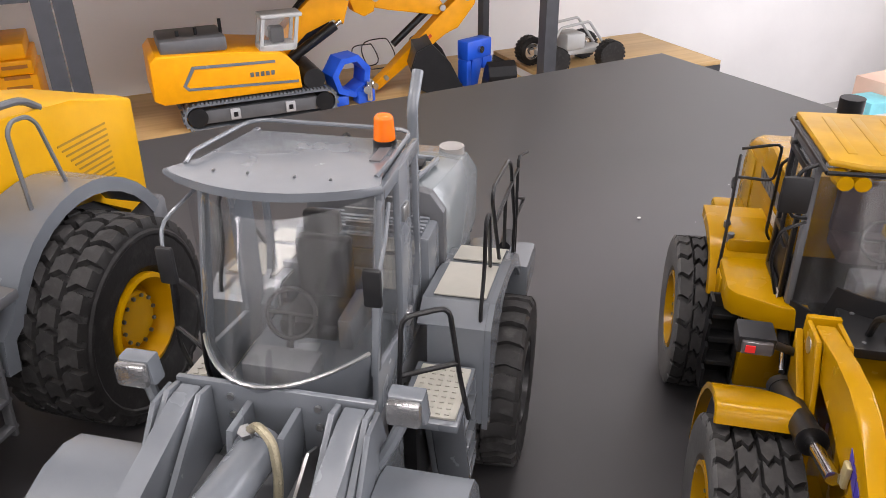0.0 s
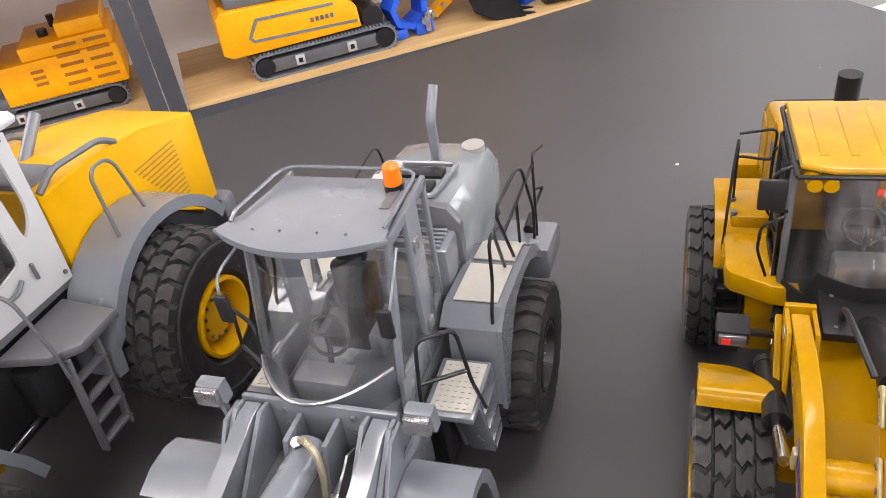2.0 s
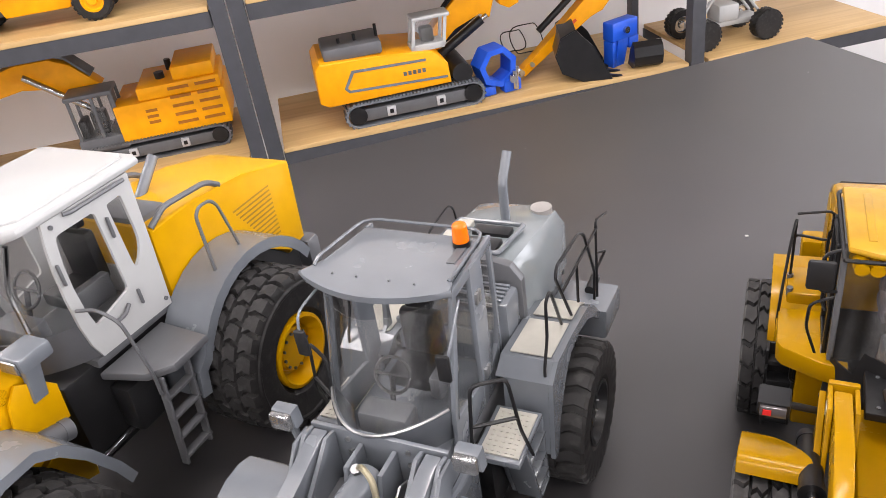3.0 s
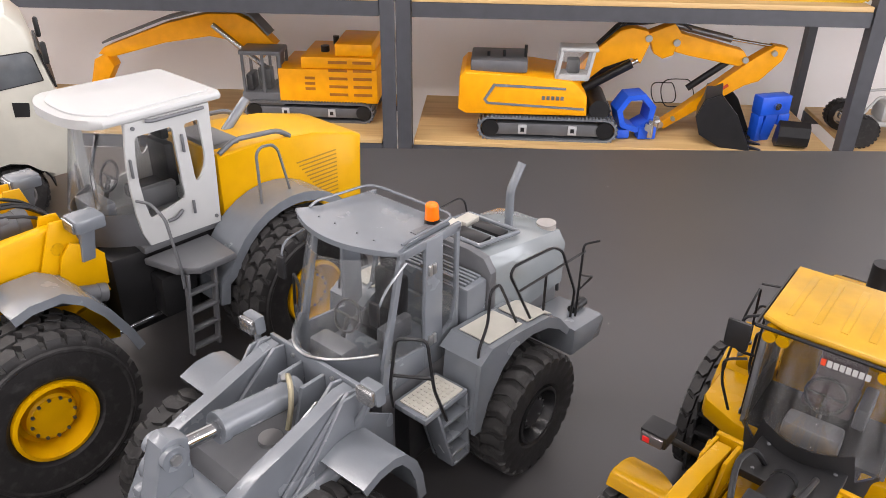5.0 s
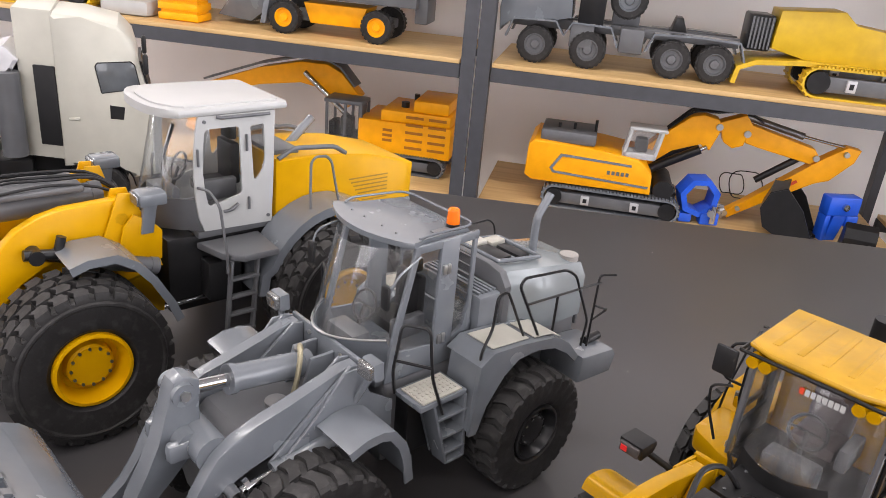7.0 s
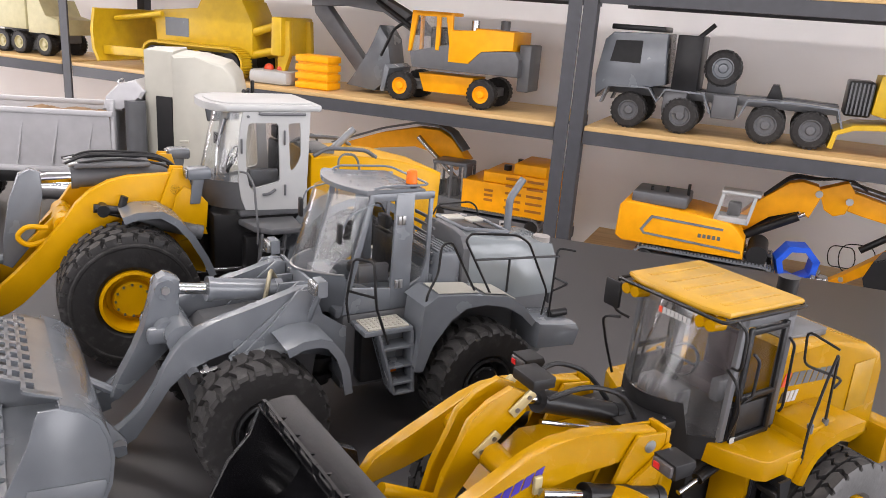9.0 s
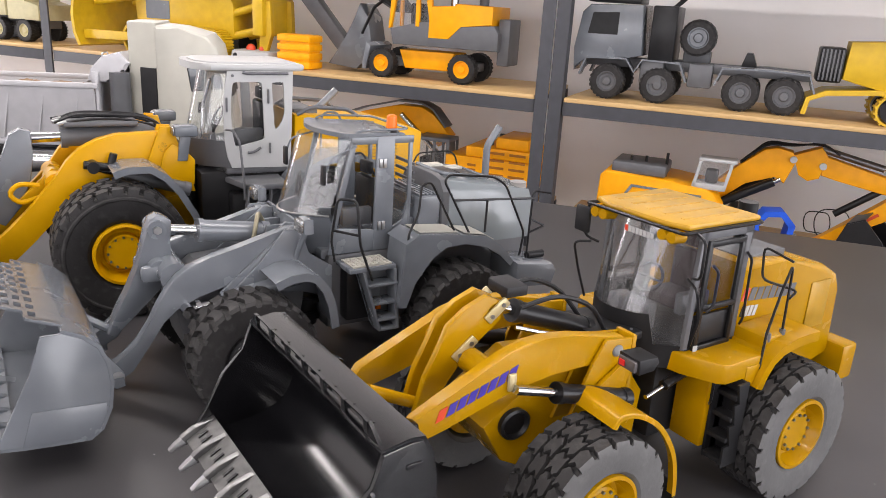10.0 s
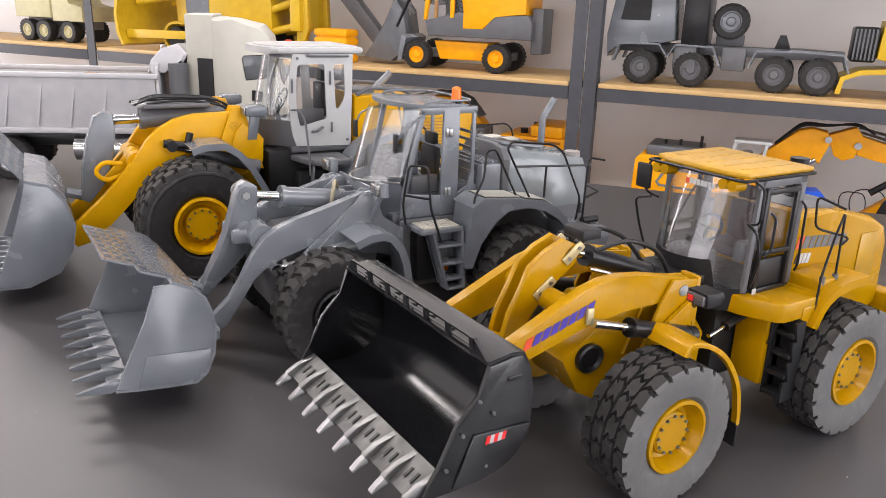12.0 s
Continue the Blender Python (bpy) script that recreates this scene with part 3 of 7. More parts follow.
# specks of dust and lint on the top
random.seed(5)
bm = bm_new()
for k in range(60):
    x, y, s = random.uniform(-2.2, -0.1), random.uniform(-1.5, -0.1), random.uniform(0.0002, 0.0007)
    ball(bm, (x, y, s * 0.5), s, 1.5, 1, 0.5, 6)
ball(bm, (-0.535, -0.556, 0.0015), 0.002, 1.3, 1, 0.5, 8)
solid("lint", bm, PAPER, "pale specks of lint on the table top", "lint", TABLE, kind="stuff")

# the shelving
SHELF_Z = (-0.70, -0.335, 0.03, 0.39)
POSTS = (-1.83, -0.018, 0.021, 1.145)
rack = thing("shelving_rack", ROOM @ pose(0, 0, FLOOR_Z), "dark grey steel rack with plywood shelf boards", "shelf rack")
for i, x in enumerate(POSTS):
    for y in ((0.0,) if i in (1, 2) else (0.0, 0.40)):
        s = 1 if y == 0 else -1
        bm = bm_new()
        pts = [(x, y), (x + 0.036, y), (x + 0.036, y + s * 0.003), (x + 0.003, y + s * 0.003), (x + 0.003, y + s * 0.036), (x, y + s * 0.036)]
        if i == 2:
            pts = [(2 * x + 0.036 - a, b) for a, b in pts]
        prism(bm, pts, "Z", 0, 1.75)
        part("post", bm, RACKSTEEL, rack)
BAYS = ((-3.0, -1.837), (-1.79, -0.02), (0.06, 1.143), (1.195, 1.75))
for z in SHELF_Z:
    for x0, x1 in BAYS:
        board = part("shelf_board", box(bm_new(), x0 + 0.002, x1 - 0.002, 0.004, 0.396, z - FLOOR_Z - 0.012, z - FLOOR_Z, 0.001), PLY, rack, "pale plywood shelf board")
        bm = bm_new()
        for y in (0.0, 0.375):
            prism(bm, [(y + 0.004, z - FLOOR_Z - 0.048), (y + 0.024, z - FLOOR_Z - 0.048), (y + 0.024, z - FLOOR_Z - 0.0125), (y + 0.004, z - FLOOR_Z - 0.0125)], "X", x0, x1, 0.002)
        part("shelf_beam", bm, RACKSTEEL, rack)


# ---- buckets ----
def bucket(parent, w, outline, lip, tooth, mat, edge_mat, teeth=8, guard=None, roll=0.0, centre=(0, 0, 0), tooth_len=0.03, label=""):
    """A loader bucket. outline: side outline (y, z) from the cutting edge round the back to the top lip;
    lip: the front edge back down to the cutting edge; tooth: direction of the teeth."""
    turn = Matrix.Translation(centre) @ Matrix.Rotation(radians(roll), 4, "Y") @ Matrix.Translation(-Vector(centre))
    bm = bm_new()
    plate(bm, outline, "X", -w + 0.0015, w - 0.0015, -0.0028)
    body = part("bucket", bm, mat, parent, label, turn)
    plates("side_plate", body, mat, ((-w, -w + 0.0035), (w - 0.0035, w)), outline + lip)
    e = Vector(outline[0])
    d = Vector(tooth).normalized()
    nrm = Vector((-d.y, d.x))
    if nrm.y < 0:
        nrm = -nrm
    bare = edge_mat is DARKSTEEL
    bm = bm_new()
    a, b = e - d * (0.02 if bare else 0.013), e + d * 0.005
    prism(bm, [tuple(a), tuple(b), tuple(b + nrm * 0.001), tuple(a + nrm * 0.0035)], "X", -w + 0.003, w - 0.003)
    edge = part("cutting_edge", bm, WORN if bare else edge_mat, body, "worn bare steel cutting edge")
    step = (2 * w - 0.012) / (teeth - 1)
    for k in range(teeth):
        x = -w + 0.006 + step * k
        bm = bm_new()
        if bare:
            # bolted shank with a short bright tip
            p = [e - d * 0.019 + nrm * 0.0034, e + d * 0.007 - nrm * 0.003, e + d * 0.007 + nrm * 0.005, e - d * 0.004 + nrm * 0.0062]
            prism(bm, [tuple(q) for q in p], "X", x - 0.0026, x + 0.0026, 0.0006)
            tooth_ob = part("tooth", bm, edge_mat, body, "dark steel tooth shank with a bright tip")
            bm = bm_new()
            p = [e + d * 0.003 - nrm * 0.0025, e + d * tooth_len - nrm * 0.0012, e + d * tooth_len + nrm * 0.0012, e + d * 0.012 + nrm * 0.0035, e + d * 0.003 + nrm * 0.0045]
            prism(bm, [tuple(q) for q in p], "X", x - 0.0025, x + 0.0025, 0.0011)
            part("tip", bm, STEEL, tooth_ob, "bright steel tip")
            if k < teeth - 1:
                for off in (0.36, 0.64):
                    bm = bm_new()
                    a1, b1 = e - d * 0.011, e - d * 0.003
                    prism(bm, [tuple(a1 + nrm * 0.0022), tuple(b1 + nrm * 0.0014), tuple(b1 + nrm * 0.0027), tuple(a1 + nrm * 0.0035)], "X", x + step * off - 0.0011, x + step * off + 0.0011)
                    part("bolt_slot", bm, BLACK, edge)
            continue
        p = [e - d * 0.014 + nrm * 0.003, e + d * 0.004 - nrm * 0.003, e + d * tooth_len - nrm * 0.001, e + d * tooth_len + nrm * 0.001, e + d * (tooth_len * 0.45) + nrm * 0.0045, e + d * 0.0 + nrm * 0.0075]
        prism(bm, [tuple(q) for q in p], "X", x - 0.003, x + 0.003, 0.001)
        for vert in bm.verts:
            ahead = (Vector((vert.co.y, vert.co.z)) - e).dot(d) / tooth_len
            vert.co.x = x + (vert.co.x - x) * (1.25 - 0.75 * max(0.0, min(1.0, ahead)))
        part("tooth", bm, edge_mat, body)
    if guard:
        bm = bm_new()
        top, low = Vector(guard[0]), Vector(guard[1])
        cols, rows = guard[2], guard[3]
        nn = (top - low).normalized()
        th = Vector((-nn.y, nn.x)) * 0.002
        def bar(x0, x1, f0, f1):
            p, q = low.lerp(top, f0), low.lerp(top, f1)
            prism(bm, [tuple(p), tuple(q), tuple(q + th), tuple(p + th)], "X", x0, x1)
        cut = w * 0.9
        for r in range(rows + 1):
            bar(-cut, cut, max(0, r / rows - 0.06), min(1, r / rows + 0.06))
        for c in range(cols + 1):
            x = -cut + 2 * cut * c / cols
            bar(x - 0.0022, x + 0.0022, 0, 1)
        part("spill_guard", bm, mat, body, "slotted spill guard along the top lip")
    return body


def side_mark(parent, x, y, z, slope, n, h, w, mats, name="lettering", lean=0.3):
    """Plain slanted bars in place of a maker's name, on a side that faces +x or -x."""
    for i in range(n):
        bm = bm_new()
        y0 = y + i * w * 1.25
        zz = z + slope * (y0 - y)
        s = 0.0004 if x > 0 else -0.0004
        prism(bm, [(y0, zz), (y0 + w, zz + slope * w), (y0 + w + lean * h, zz + slope * w + h), (y0 + lean * h, zz + h)], "X", min(x, x + s), max(x, x + s))
        part(name, bm, mats[min(i, len(mats) - 1)], parent)


def fender(parent, line, x0, x1, mat, th=0.0025, label="", lip=0.006):
    """A wheel arch: a bent plate with a turned-down outer edge."""
    bm = bm_new()
    plate(bm, line, "X", min(x0, x1), max(x0, x1), th)
    n = len(line)
    inner = []
    for i in range(n):
        a, b = Vector(line[max(i - 1, 0)]), Vector(line[min(i + 1, n - 1)])
        d = (b - a).normalized()
        inner.append((line[i][0] + d.y * lip, line[i][1] - d.x * lip))
    for i in range(n - 1):
        prism(bm, [line[i], line[i + 1], inner[i + 1], inner[i]], "X", min(x1, x1 - math.copysign(0.002, x1)), max(x1, x1 - math.copysign(0.002, x1)))
    return part("fender", bm, mat, parent, label)


def span(sg, a, b):
    return min(sg * a, sg * b), max(sg * a, sg * b)


# ---- yellow wheel loader ----
def yellow_loader():
    v = thing("wheel_loader", pose(0.3647, 0.4269, 0, 0, 0, -2.32), "yellow model wheel loader with a black bucket and yellow cab roof", "model loader", "model wheel loaders on the table")
    wheels(v, [(0.079, -0.03), (-0.081, -0.023)], 0.0567, 0.046, 0.0298, GRYRUB, YELLOW, "block", "yellow dished rim with dark bolts")
    wheels(v, [(0.085, 0.186), (-0.085, 0.186)], 0.0595, 0.044, 0.031, GRYRUB, YELLOW, "block", "yellow dished rim with dark bolts")
    # chassis
    bm = bm_new()
    prism(bm, [(-0.078, 0.104), (-0.06, 0.07), (0.0, 0.035), (0.07, 0.04), (0.075, 0.1), (0.05, 0.135), (-0.03, 0.14)], "X", -0.03, 0.03, 0.002)
    box(bm, -0.045, 0.045, -0.012, 0.012, 0.045, 0.069, 0.004)
    part("front_frame", bm, YELLOW, v)
    bm = bm_new()
    box(bm, -0.032, 0.032, 0.085, 0.33, 0.045, 0.12, 0.004)
    box(bm, -0.045, 0.045, 0.204, 0.228, 0.045, 0.069, 0.004)
    part("rear_frame", bm, PLASTIC, v)
    bm = bm_new()
    rod(bm, (0, 0.078, 0.035), (0, 0.078, 0.125), 0.012)
    part("articulation_joint", bm, BLACK, v)
    # axle lamp on the side of the front frame
    bm = bm_new()
    lathe(bm, [(0, 0.013), (0.004, 0.013), (0.005, 0.011), (0.002, 0.009), (0.002, 0)], 24, (0.0305, -0.053, 0.103))
    part("round_lamp", bm, BLACK, v, "round black lamp with a ribbed face")
    # towers that carry the arms
    for sg in (-1, 1):
        for x in (0.031, 0.0465):
            part("tower_plate", prism(bm_new(), [(-0.02, 0.1), (0.036, 0.1), (0.036, 0.166), (0.01, 0.169), (0.0, 0.15)], "X", min(sg * x, sg * (x + 0.003)), max(sg * x, sg * (x + 0.003)), 0.0008), YELLOW, v)
        part("arm_tower", box(bm_new(), min(sg * 0.031, sg * 0.0495), max(sg * 0.031, sg * 0.0495), 0.0362, 0.0405, 0.1, 0.168, 0.001), YELLOW, v)
        bm = bm_new()
        prism(bm, [(-0.004, 0.126), (0.03, 0.126), (0.038, 0.158)], "X", min(sg * 0.0497, sg * 0.054), max(sg * 0.0497, sg * 0.054), 0.0008)
        part("bracket", bm, YELLOW, v)
        # lift arm
        bm = bm_new()
        prof = [(0.03, 0.167), (-0.017, 0.1765), (-0.04, 0.179), (-0.058, 0.1785), (-0.075, 0.173), (-0.114, 0.152), (-0.143, 0.137), (-0.15, 0.126), (-0.144, 0.117), (-0.119, 0.1245), (-0.087, 0.1356), (-0.067, 0.142), (-0.035, 0.149), (0.005, 0.149), (0.03, 0.148), (0.034, 0.157)]
        prism(bm, prof, "X", min(sg * 0.0355, sg * 0.046), max(sg * 0.0355, sg * 0.046), 0.0012)
        arm = part("lift_arm", bm, YELLOW, v)
        side_mark(arm, sg * 0.0461, -0.128, 0.1315, 0.37, 8, 0.0095, 0.0062, (MARKRED, PURPLE))
        pin(arm, (sg * 0.0465, 0.022, 0.158), 0.005, 0.0035)
        bm = bm_new()
        box(bm, min(sg * 0.0462, sg * 0.0492), max(sg * 0.0462, sg * 0.0492), -0.0735, -0.067, 0.144, 0.158, 0.0012)
        part("lift_bracket", bm, CREAM, arm, "cream pin plate")
        cylinder_ram(v, "lift_ram", (sg * 0.056, 0.03, 0.118), (sg * 0.052, -0.07, 0.147), 0.0074, BLACK, 0.66, "black lift ram")
        # front fender and mud flap
        f0, f1 = sg * 0.054, sg * 0.098
        line = [(-0.022, 0.128), (-0.018, 0.137), (-0.008, 0.1375), (0.006, 0.133), (0.022, 0.122), (0.034, 0.107), (0.045, 0.087), (0.05, 0.062), (0.051, 0.048)]
        tapered_fender(v, line, (f0, f1 - sg * 0.007), f1, YELLOW, 0.0018, "glossy yellow front fender with a narrow tail")
        bm = bm_new()
        box(bm, min(f0, f1) + 0.004, max(f0, f1) - 0.004, line[-1][0] + 0.0025, line[-1][0] + 0.0045, 0.022, 0.056, 0.0008)
        part("mud_flap", bm, PLASTIC, v)
        # steering rams
        cylinder_ram(v, "steering_ram", (sg * 0.044, 0.105, 0.118), (sg * 0.05, 0.058, 0.108), 0.004, BLACK, 0.55)
        # work lamp on its stalk
        lx, ly = sg * 0.08, 0.004
        bm = bm_new()
        prism(bm, [(ly, 0.16), (ly + 0.014, 0.161), (ly + 0.018, 0.167), (ly + 0.016, 0.172), (ly - 0.002, 0.1725)], "X", lx - 0.0098, lx + 0.0098, 0.0015)
        rod(bm, (sg * 0.05, 0.034, 0.142), (lx - sg * 0.004, ly + 0.01, 0.163), 0.0026)
        lamp = part("work_lamp", bm, PLASTIC, v, "dark grey work lamp with a small reflector")
        part("lens", box(bm_new(), lx - 0.008, lx + 0.008, ly - 0.004, ly - 0.0005, 0.162, 0.1705, 0.001), DARKLENS, lamp)
        part("reflector", box(bm_new(), lx - 0.006, lx - 0.001, ly - 0.0048, ly - 0.0041, 0.164, 0.1685), REDSTRIPE, lamp)
    bm = bm_new()
    rod(bm, (-0.036, -0.082, 0.155), (0.036, -0.082, 0.155), 0.0095, seg=20)
    part("cross_tube", bm, YELLOW, v)
    # bell crank, link and tilt ram
    prof = [(-0.069, 0.2036), (-0.055, 0.1965), (-0.0565, 0.182), (-0.072, 0.1695), (-0.0845, 0.159), (-0.1039, 0.1293), (-0.1127, 0.1141), (-0.1232, 0.1173), (-0.1161, 0.1459), (-0.1052, 0.169), (-0.1, 0.184), (-0.0857, 0.1959)]
    mid = 0.0
    crank = part("bell_crank", prism(bm_new(), prof, "X", mid + 0.005, mid + 0.0105, 0.0008), YELLOW, v)
    part("crank_plate", prism(bm_new(), prof, "X", mid - 0.0105, mid - 0.005, 0.0008), YELLOW, crank)
    for y, z in ((-0.061, 0.191), (-0.086, 0.164)):
        for sg in (-1, 1):
            bm = bm_new()
            box(bm, -0.0011, 0.0011, -0.011, 0.011, -0.0042, 0.0042, 0.001, pose(mid + sg * 0.0117, y, z, 42, 0, 0))
            plate_ob = part("pin_plate", bm, CREAM, crank, "cream pin plate with two bolts")
            for k in (-0.006, 0.006):
                part("bolt", rod(bm_new(), (mid + sg * 0.0125, y + k * 0.74, z + k * 0.67), (mid + sg * 0.0135, y + k * 0.74, z + k * 0.67), 0.0018, seg=8), DARKSTEEL, plate_ob)
    part("crank_pin", rod(bm_new(), (mid - 0.0105, -0.062, 0.19), (mid + 0.0105, -0.062, 0.19), 0.006), YELLOW, crank)
    bm = bm_new()
    rod(bm, (mid, -0.117, 0.12), (mid, -0.155, 0.14), 0.0048)
    part("bucket_link", bm, YELLOW, v)
    cylinder_ram(v, "tilt_ram", (mid, 0.035, 0.154), (mid, -0.058, 0.19), 0.0085, BLACK, 0.8, "black tilt ram")
    hose(v, [(0.012, -0.04, 0.19), (0.02, -0.015, 0.2), (0.02, 0.02, 0.186), (0.014, 0.045, 0.15)], 0.002)
    hose(v, [(-0.012, -0.04, 0.19), (-0.02, -0.015, 0.2), (-0.02, 0.02, 0.186), (-0.014, 0.045, 0.15)], 0.002)
    part("chrome_pipe", tube(bm_new(), [(0.019, -0.05, 0.178), (0.019, 0.03, 0.149)], 0.0018), CHROME, v)
    bm = bm_new()
    box(bm, -0.004, 0.02, -0.06, -0.042, 0.2035, 0.212, 0.001)
    part("lamp_bar", bm, PLASTIC, v)
    # ribbed black deck between the towers
    deck = part("deck", box(bm_new(), -0.0275, 0.0305, 0.024, 0.066, 0.151, 0.158, 0.001), PLASTIC, v, "flat black deck between the towers")
    for x, y in ((-0.02, 0.03), (0.024, 0.03), (-0.02, 0.06), (0.024, 0.06)):
        part("screw", rod(bm_new(), (x, y, 0.158), (x, y, 0.1588), 0.0013, seg=8), DGREY, deck)
    # bucket, drawn from its top lip
    outline = [(-0.046, -0.083), (-0.02, -0.0828), (-0.004, -0.082), (0.0099, -0.0791), (0.0188, -0.0745), (0.0248, -0.0688), (0.03, -0.0605), (0.0328, -0.05), (0.0332, -0.03), (0.03, -0.01), (0.0245, 0.0022), (0.018, 0.0028), (0.0, 0.0)]
    lip = [(-0.006, -0.02), (-0.022, -0.038), (-0.034, -0.065)]
    bw = 0.098
    bk = bucket(v, bw, outline, lip, (-0.89, -0.45), GLOSSBLACK, DARKSTEEL, 8, None, 0.0, (0, 0, 0), 0.0185, "glossy black bucket with bolt-on steel teeth")
    bk.matrix_basis = Matrix.Translation((0.009, -0.2013, 0.1646)) @ Matrix.Rotation(radians(3.3), 4, "Z")
    # slotted rail along the front of the top lip
    bm = bm_new()
    for z0, z1 in ((-0.001, 0.0015), (0.0052, 0.0066), (0.0102, 0.0124)):
        prism(bm, [(0.0005, z0), (0.0025, z0), (0.0015, z1), (-0.0005, z1)], "X", -0.084, 0.078)
    for k in range(7):
        x = -0.084 + 0.162 * k / 6
        prism(bm, [(0.0003, -0.001), (0.0027, -0.001), (0.0013, 0.0126), (-0.0011, 0.0126)], "X", x - 0.0022, x + 0.0022)
    prism(bm, [(0.08, 0.0), (0.0965, 0.0), (0.08, 0.0124)], "Y", -0.0002, 0.0022)
    prism(bm, [(-0.086, 0.0), (-0.086, 0.0124), (-0.0965, 0.0)], "Y", -0.0002, 0.0022)
    part("spill_guard", bm, GLOSSBLACK, bk, "slotted black spill guard along the top lip")
    for k in range(7):
        x = -0.07 + k * 0.0235
        part("lip_rib", prism(bm_new(), [(0.003, 0.0022), (0.014, 0.0032), (0.003, 0.006)], "X", x - 0.0006, x + 0.0006), GLOSSBLACK, bk)
    for sg in (-1, 1):
        bm = bm_new()
        prism(bm, [(-0.0098, -0.046), (0.0325, -0.0495), (0.03, -0.0602), (0.0248, -0.0685), (0.0188, -0.0742), (0.0099, -0.0787), (-0.004, -0.0815), (-0.024, -0.0822)], "X", *span(sg, bw, bw + 0.0013), 0.0004)
        part("wear_plate", bm, GLOSSBLACK, bk)
        for k in range(5):
            bm = bm_new()
            y = -0.0018 + k * 0.003
            prism(bm, [(y, -0.0555), (y + 0.003, -0.0555), (y + 0.0042, -0.0497), (y + 0.0012, -0.0497)], "X", *span(sg, bw + 0.0013, bw + 0.0017))
            part("reflector", bm, WHITE if k % 2 else REDSTRIPE, bk, "red and white striped reflector")
        for y, z in ((-0.0068, -0.0225), (-0.018, -0.044), (-0.029, -0.066), (0.004, -0.034), (0.0, -0.072)):
            part("rivet", rod(bm_new(), (sg * (bw - 0.0005), y, z), (sg * (bw + 0.0021), y, z), 0.0011, seg=8), DGREY, bk)
        part("side_tab", box(bm_new(), *span(sg, bw, bw + 0.0012), 0.014, 0.024, -0.014, -0.0105, 0.0004), GLOSSBLACK, bk)
    for x in (-0.05, 0.05):
        bm = bm_new()
        prism(bm, [(0.0325, -0.05), (0.046, -0.05), (0.054, -0.042), (0.05, -0.02), (0.029, -0.008)], "X", x - 0.004, x + 0.004, 0.0008)
        part("hinge_lug", bm, GLOSSBLACK, bk)
        part("hinge_pin", rod(bm_new(), (x - 0.0075, 0.047, -0.042), (x + 0.0075, 0.047, -0.042), 0.0042), STEEL, bk, "bright steel pin")
    # the front half is steered a little to one side
    steer = Matrix.Translation((0, 0.08, 0)) @ Matrix.Rotation(radians(-2.6), 4, "Z") @ Matrix.Translation((0, -0.08, 0)) @ Matrix.Diagonal((1, 1, 0.92, 1))
    for ob in v.children:
        if ob.name.split(".")[0] not in ("wheel", "rear_frame", "articulation_joint"):
            ob.matrix_basis = steer @ ob.matrix_basis
    # cab
    before = set(v.children)
    low = [(x, y, 0.1605 if abs(x) < 0.03 else 0.135) for x, y in plan_arc(0.047, 0.09, 0.054, 22)]
    high = [(x * 0.98, y + 0.004, 0.232) for x, y in plan_arc(0.047, 0.092, 0.068, 22)]
    base = [(x, y, 0.114) for x, y in plan_arc(0.047, 0.092, 0.06, 22)]
    part("windscreen", skin(bm_new(), low, high, 0.001, (0, 0.12, 0)), SMOKE, v, "bowed clear windscreen")
    v.children[-1].visible_shadow = False
    bm = skin(bm_new(), base, low, 0.002, (0, 0.12, 0))
    box(bm, -0.049, 0.049, 0.092, 0.154, 0.114, 0.134, 0.002)
    for sg in (-1, 1):
        box(bm, *span(sg, 0.0455, 0.049), 0.098, 0.154, 0.1335, 0.16, 0.001)
    part("cab_base", bm, PLASTIC, v, "matt black lower cab")
    for sg in (-1, 1):
        bm = bm_new()
        for y0, y1, yt in ((0.09, 0.096, 0.004), (0.144, 0.154, 0)):
            prism(bm, [(y0, 0.132), (y1, 0.132), (y1 + yt, 0.234), (y0 + yt, 0.234)], "X", min(sg * 0.0455, sg * 0.0495), max(sg * 0.0455, sg * 0.0495), 0.0008)
        box(bm, min(sg * 0.0455, sg * 0.0495), max(sg * 0.0455, sg * 0.0495), 0.09, 0.154, 0.226, 0.235, 0.0008)
        part("cab_pillar", bm, DGREY, v)
        bm = bm_new()
        for y in (0.099, 0.139):
            box(bm, min(sg * 0.0495, sg * 0.0525), max(sg * 0.0495, sg * 0.0525), y, y + 0.005, 0.13, 0.226, 0.001)
        for z in (0.13, 0.165, 0.22):
            box(bm, min(sg * 0.0495, sg * 0.0525), max(sg * 0.0495, sg * 0.0525), 0.1, 0.143, z, z + 0.005, 0.001)
        door = part("door_frame", bm, BLACK, v, "black door frame")
        part("door_pane", box(bm_new(), min(sg * 0.0478, sg * 0.0488), max(sg * 0.0478, sg * 0.0488), 0.1, 0.144, 0.163, 0.226), CLEAR, door).visible_shadow = False
        part("door_grab", tube(bm_new(), [(sg * 0.053, 0.106, 0.205), (sg * 0.056, 0.11, 0.2), (sg * 0.056, 0.11, 0.17), (sg * 0.053, 0.106, 0.165)], 0.0012), BLACK, door)
        bm = bm_new()
        box(bm, min(sg * 0.0527, sg * 0.0531), max(sg * 0.0527, sg * 0.0531), 0.098, 0.103, 0.127, 0.136)
        part("warning_sticker", bm, WHITE, door, "small white and red warning sticker")
    part("rear_pane", box(bm_new(), -0.044, 0.044, 0.1525, 0.1535, 0.165, 0.23), CLEAR, v).visible_shadow = False
    seat_set(v, 0.115, 0.15, 0, 0.95, SEATM)
    # roof with ribs and a wire guard round its edge
    bm = bm_new()
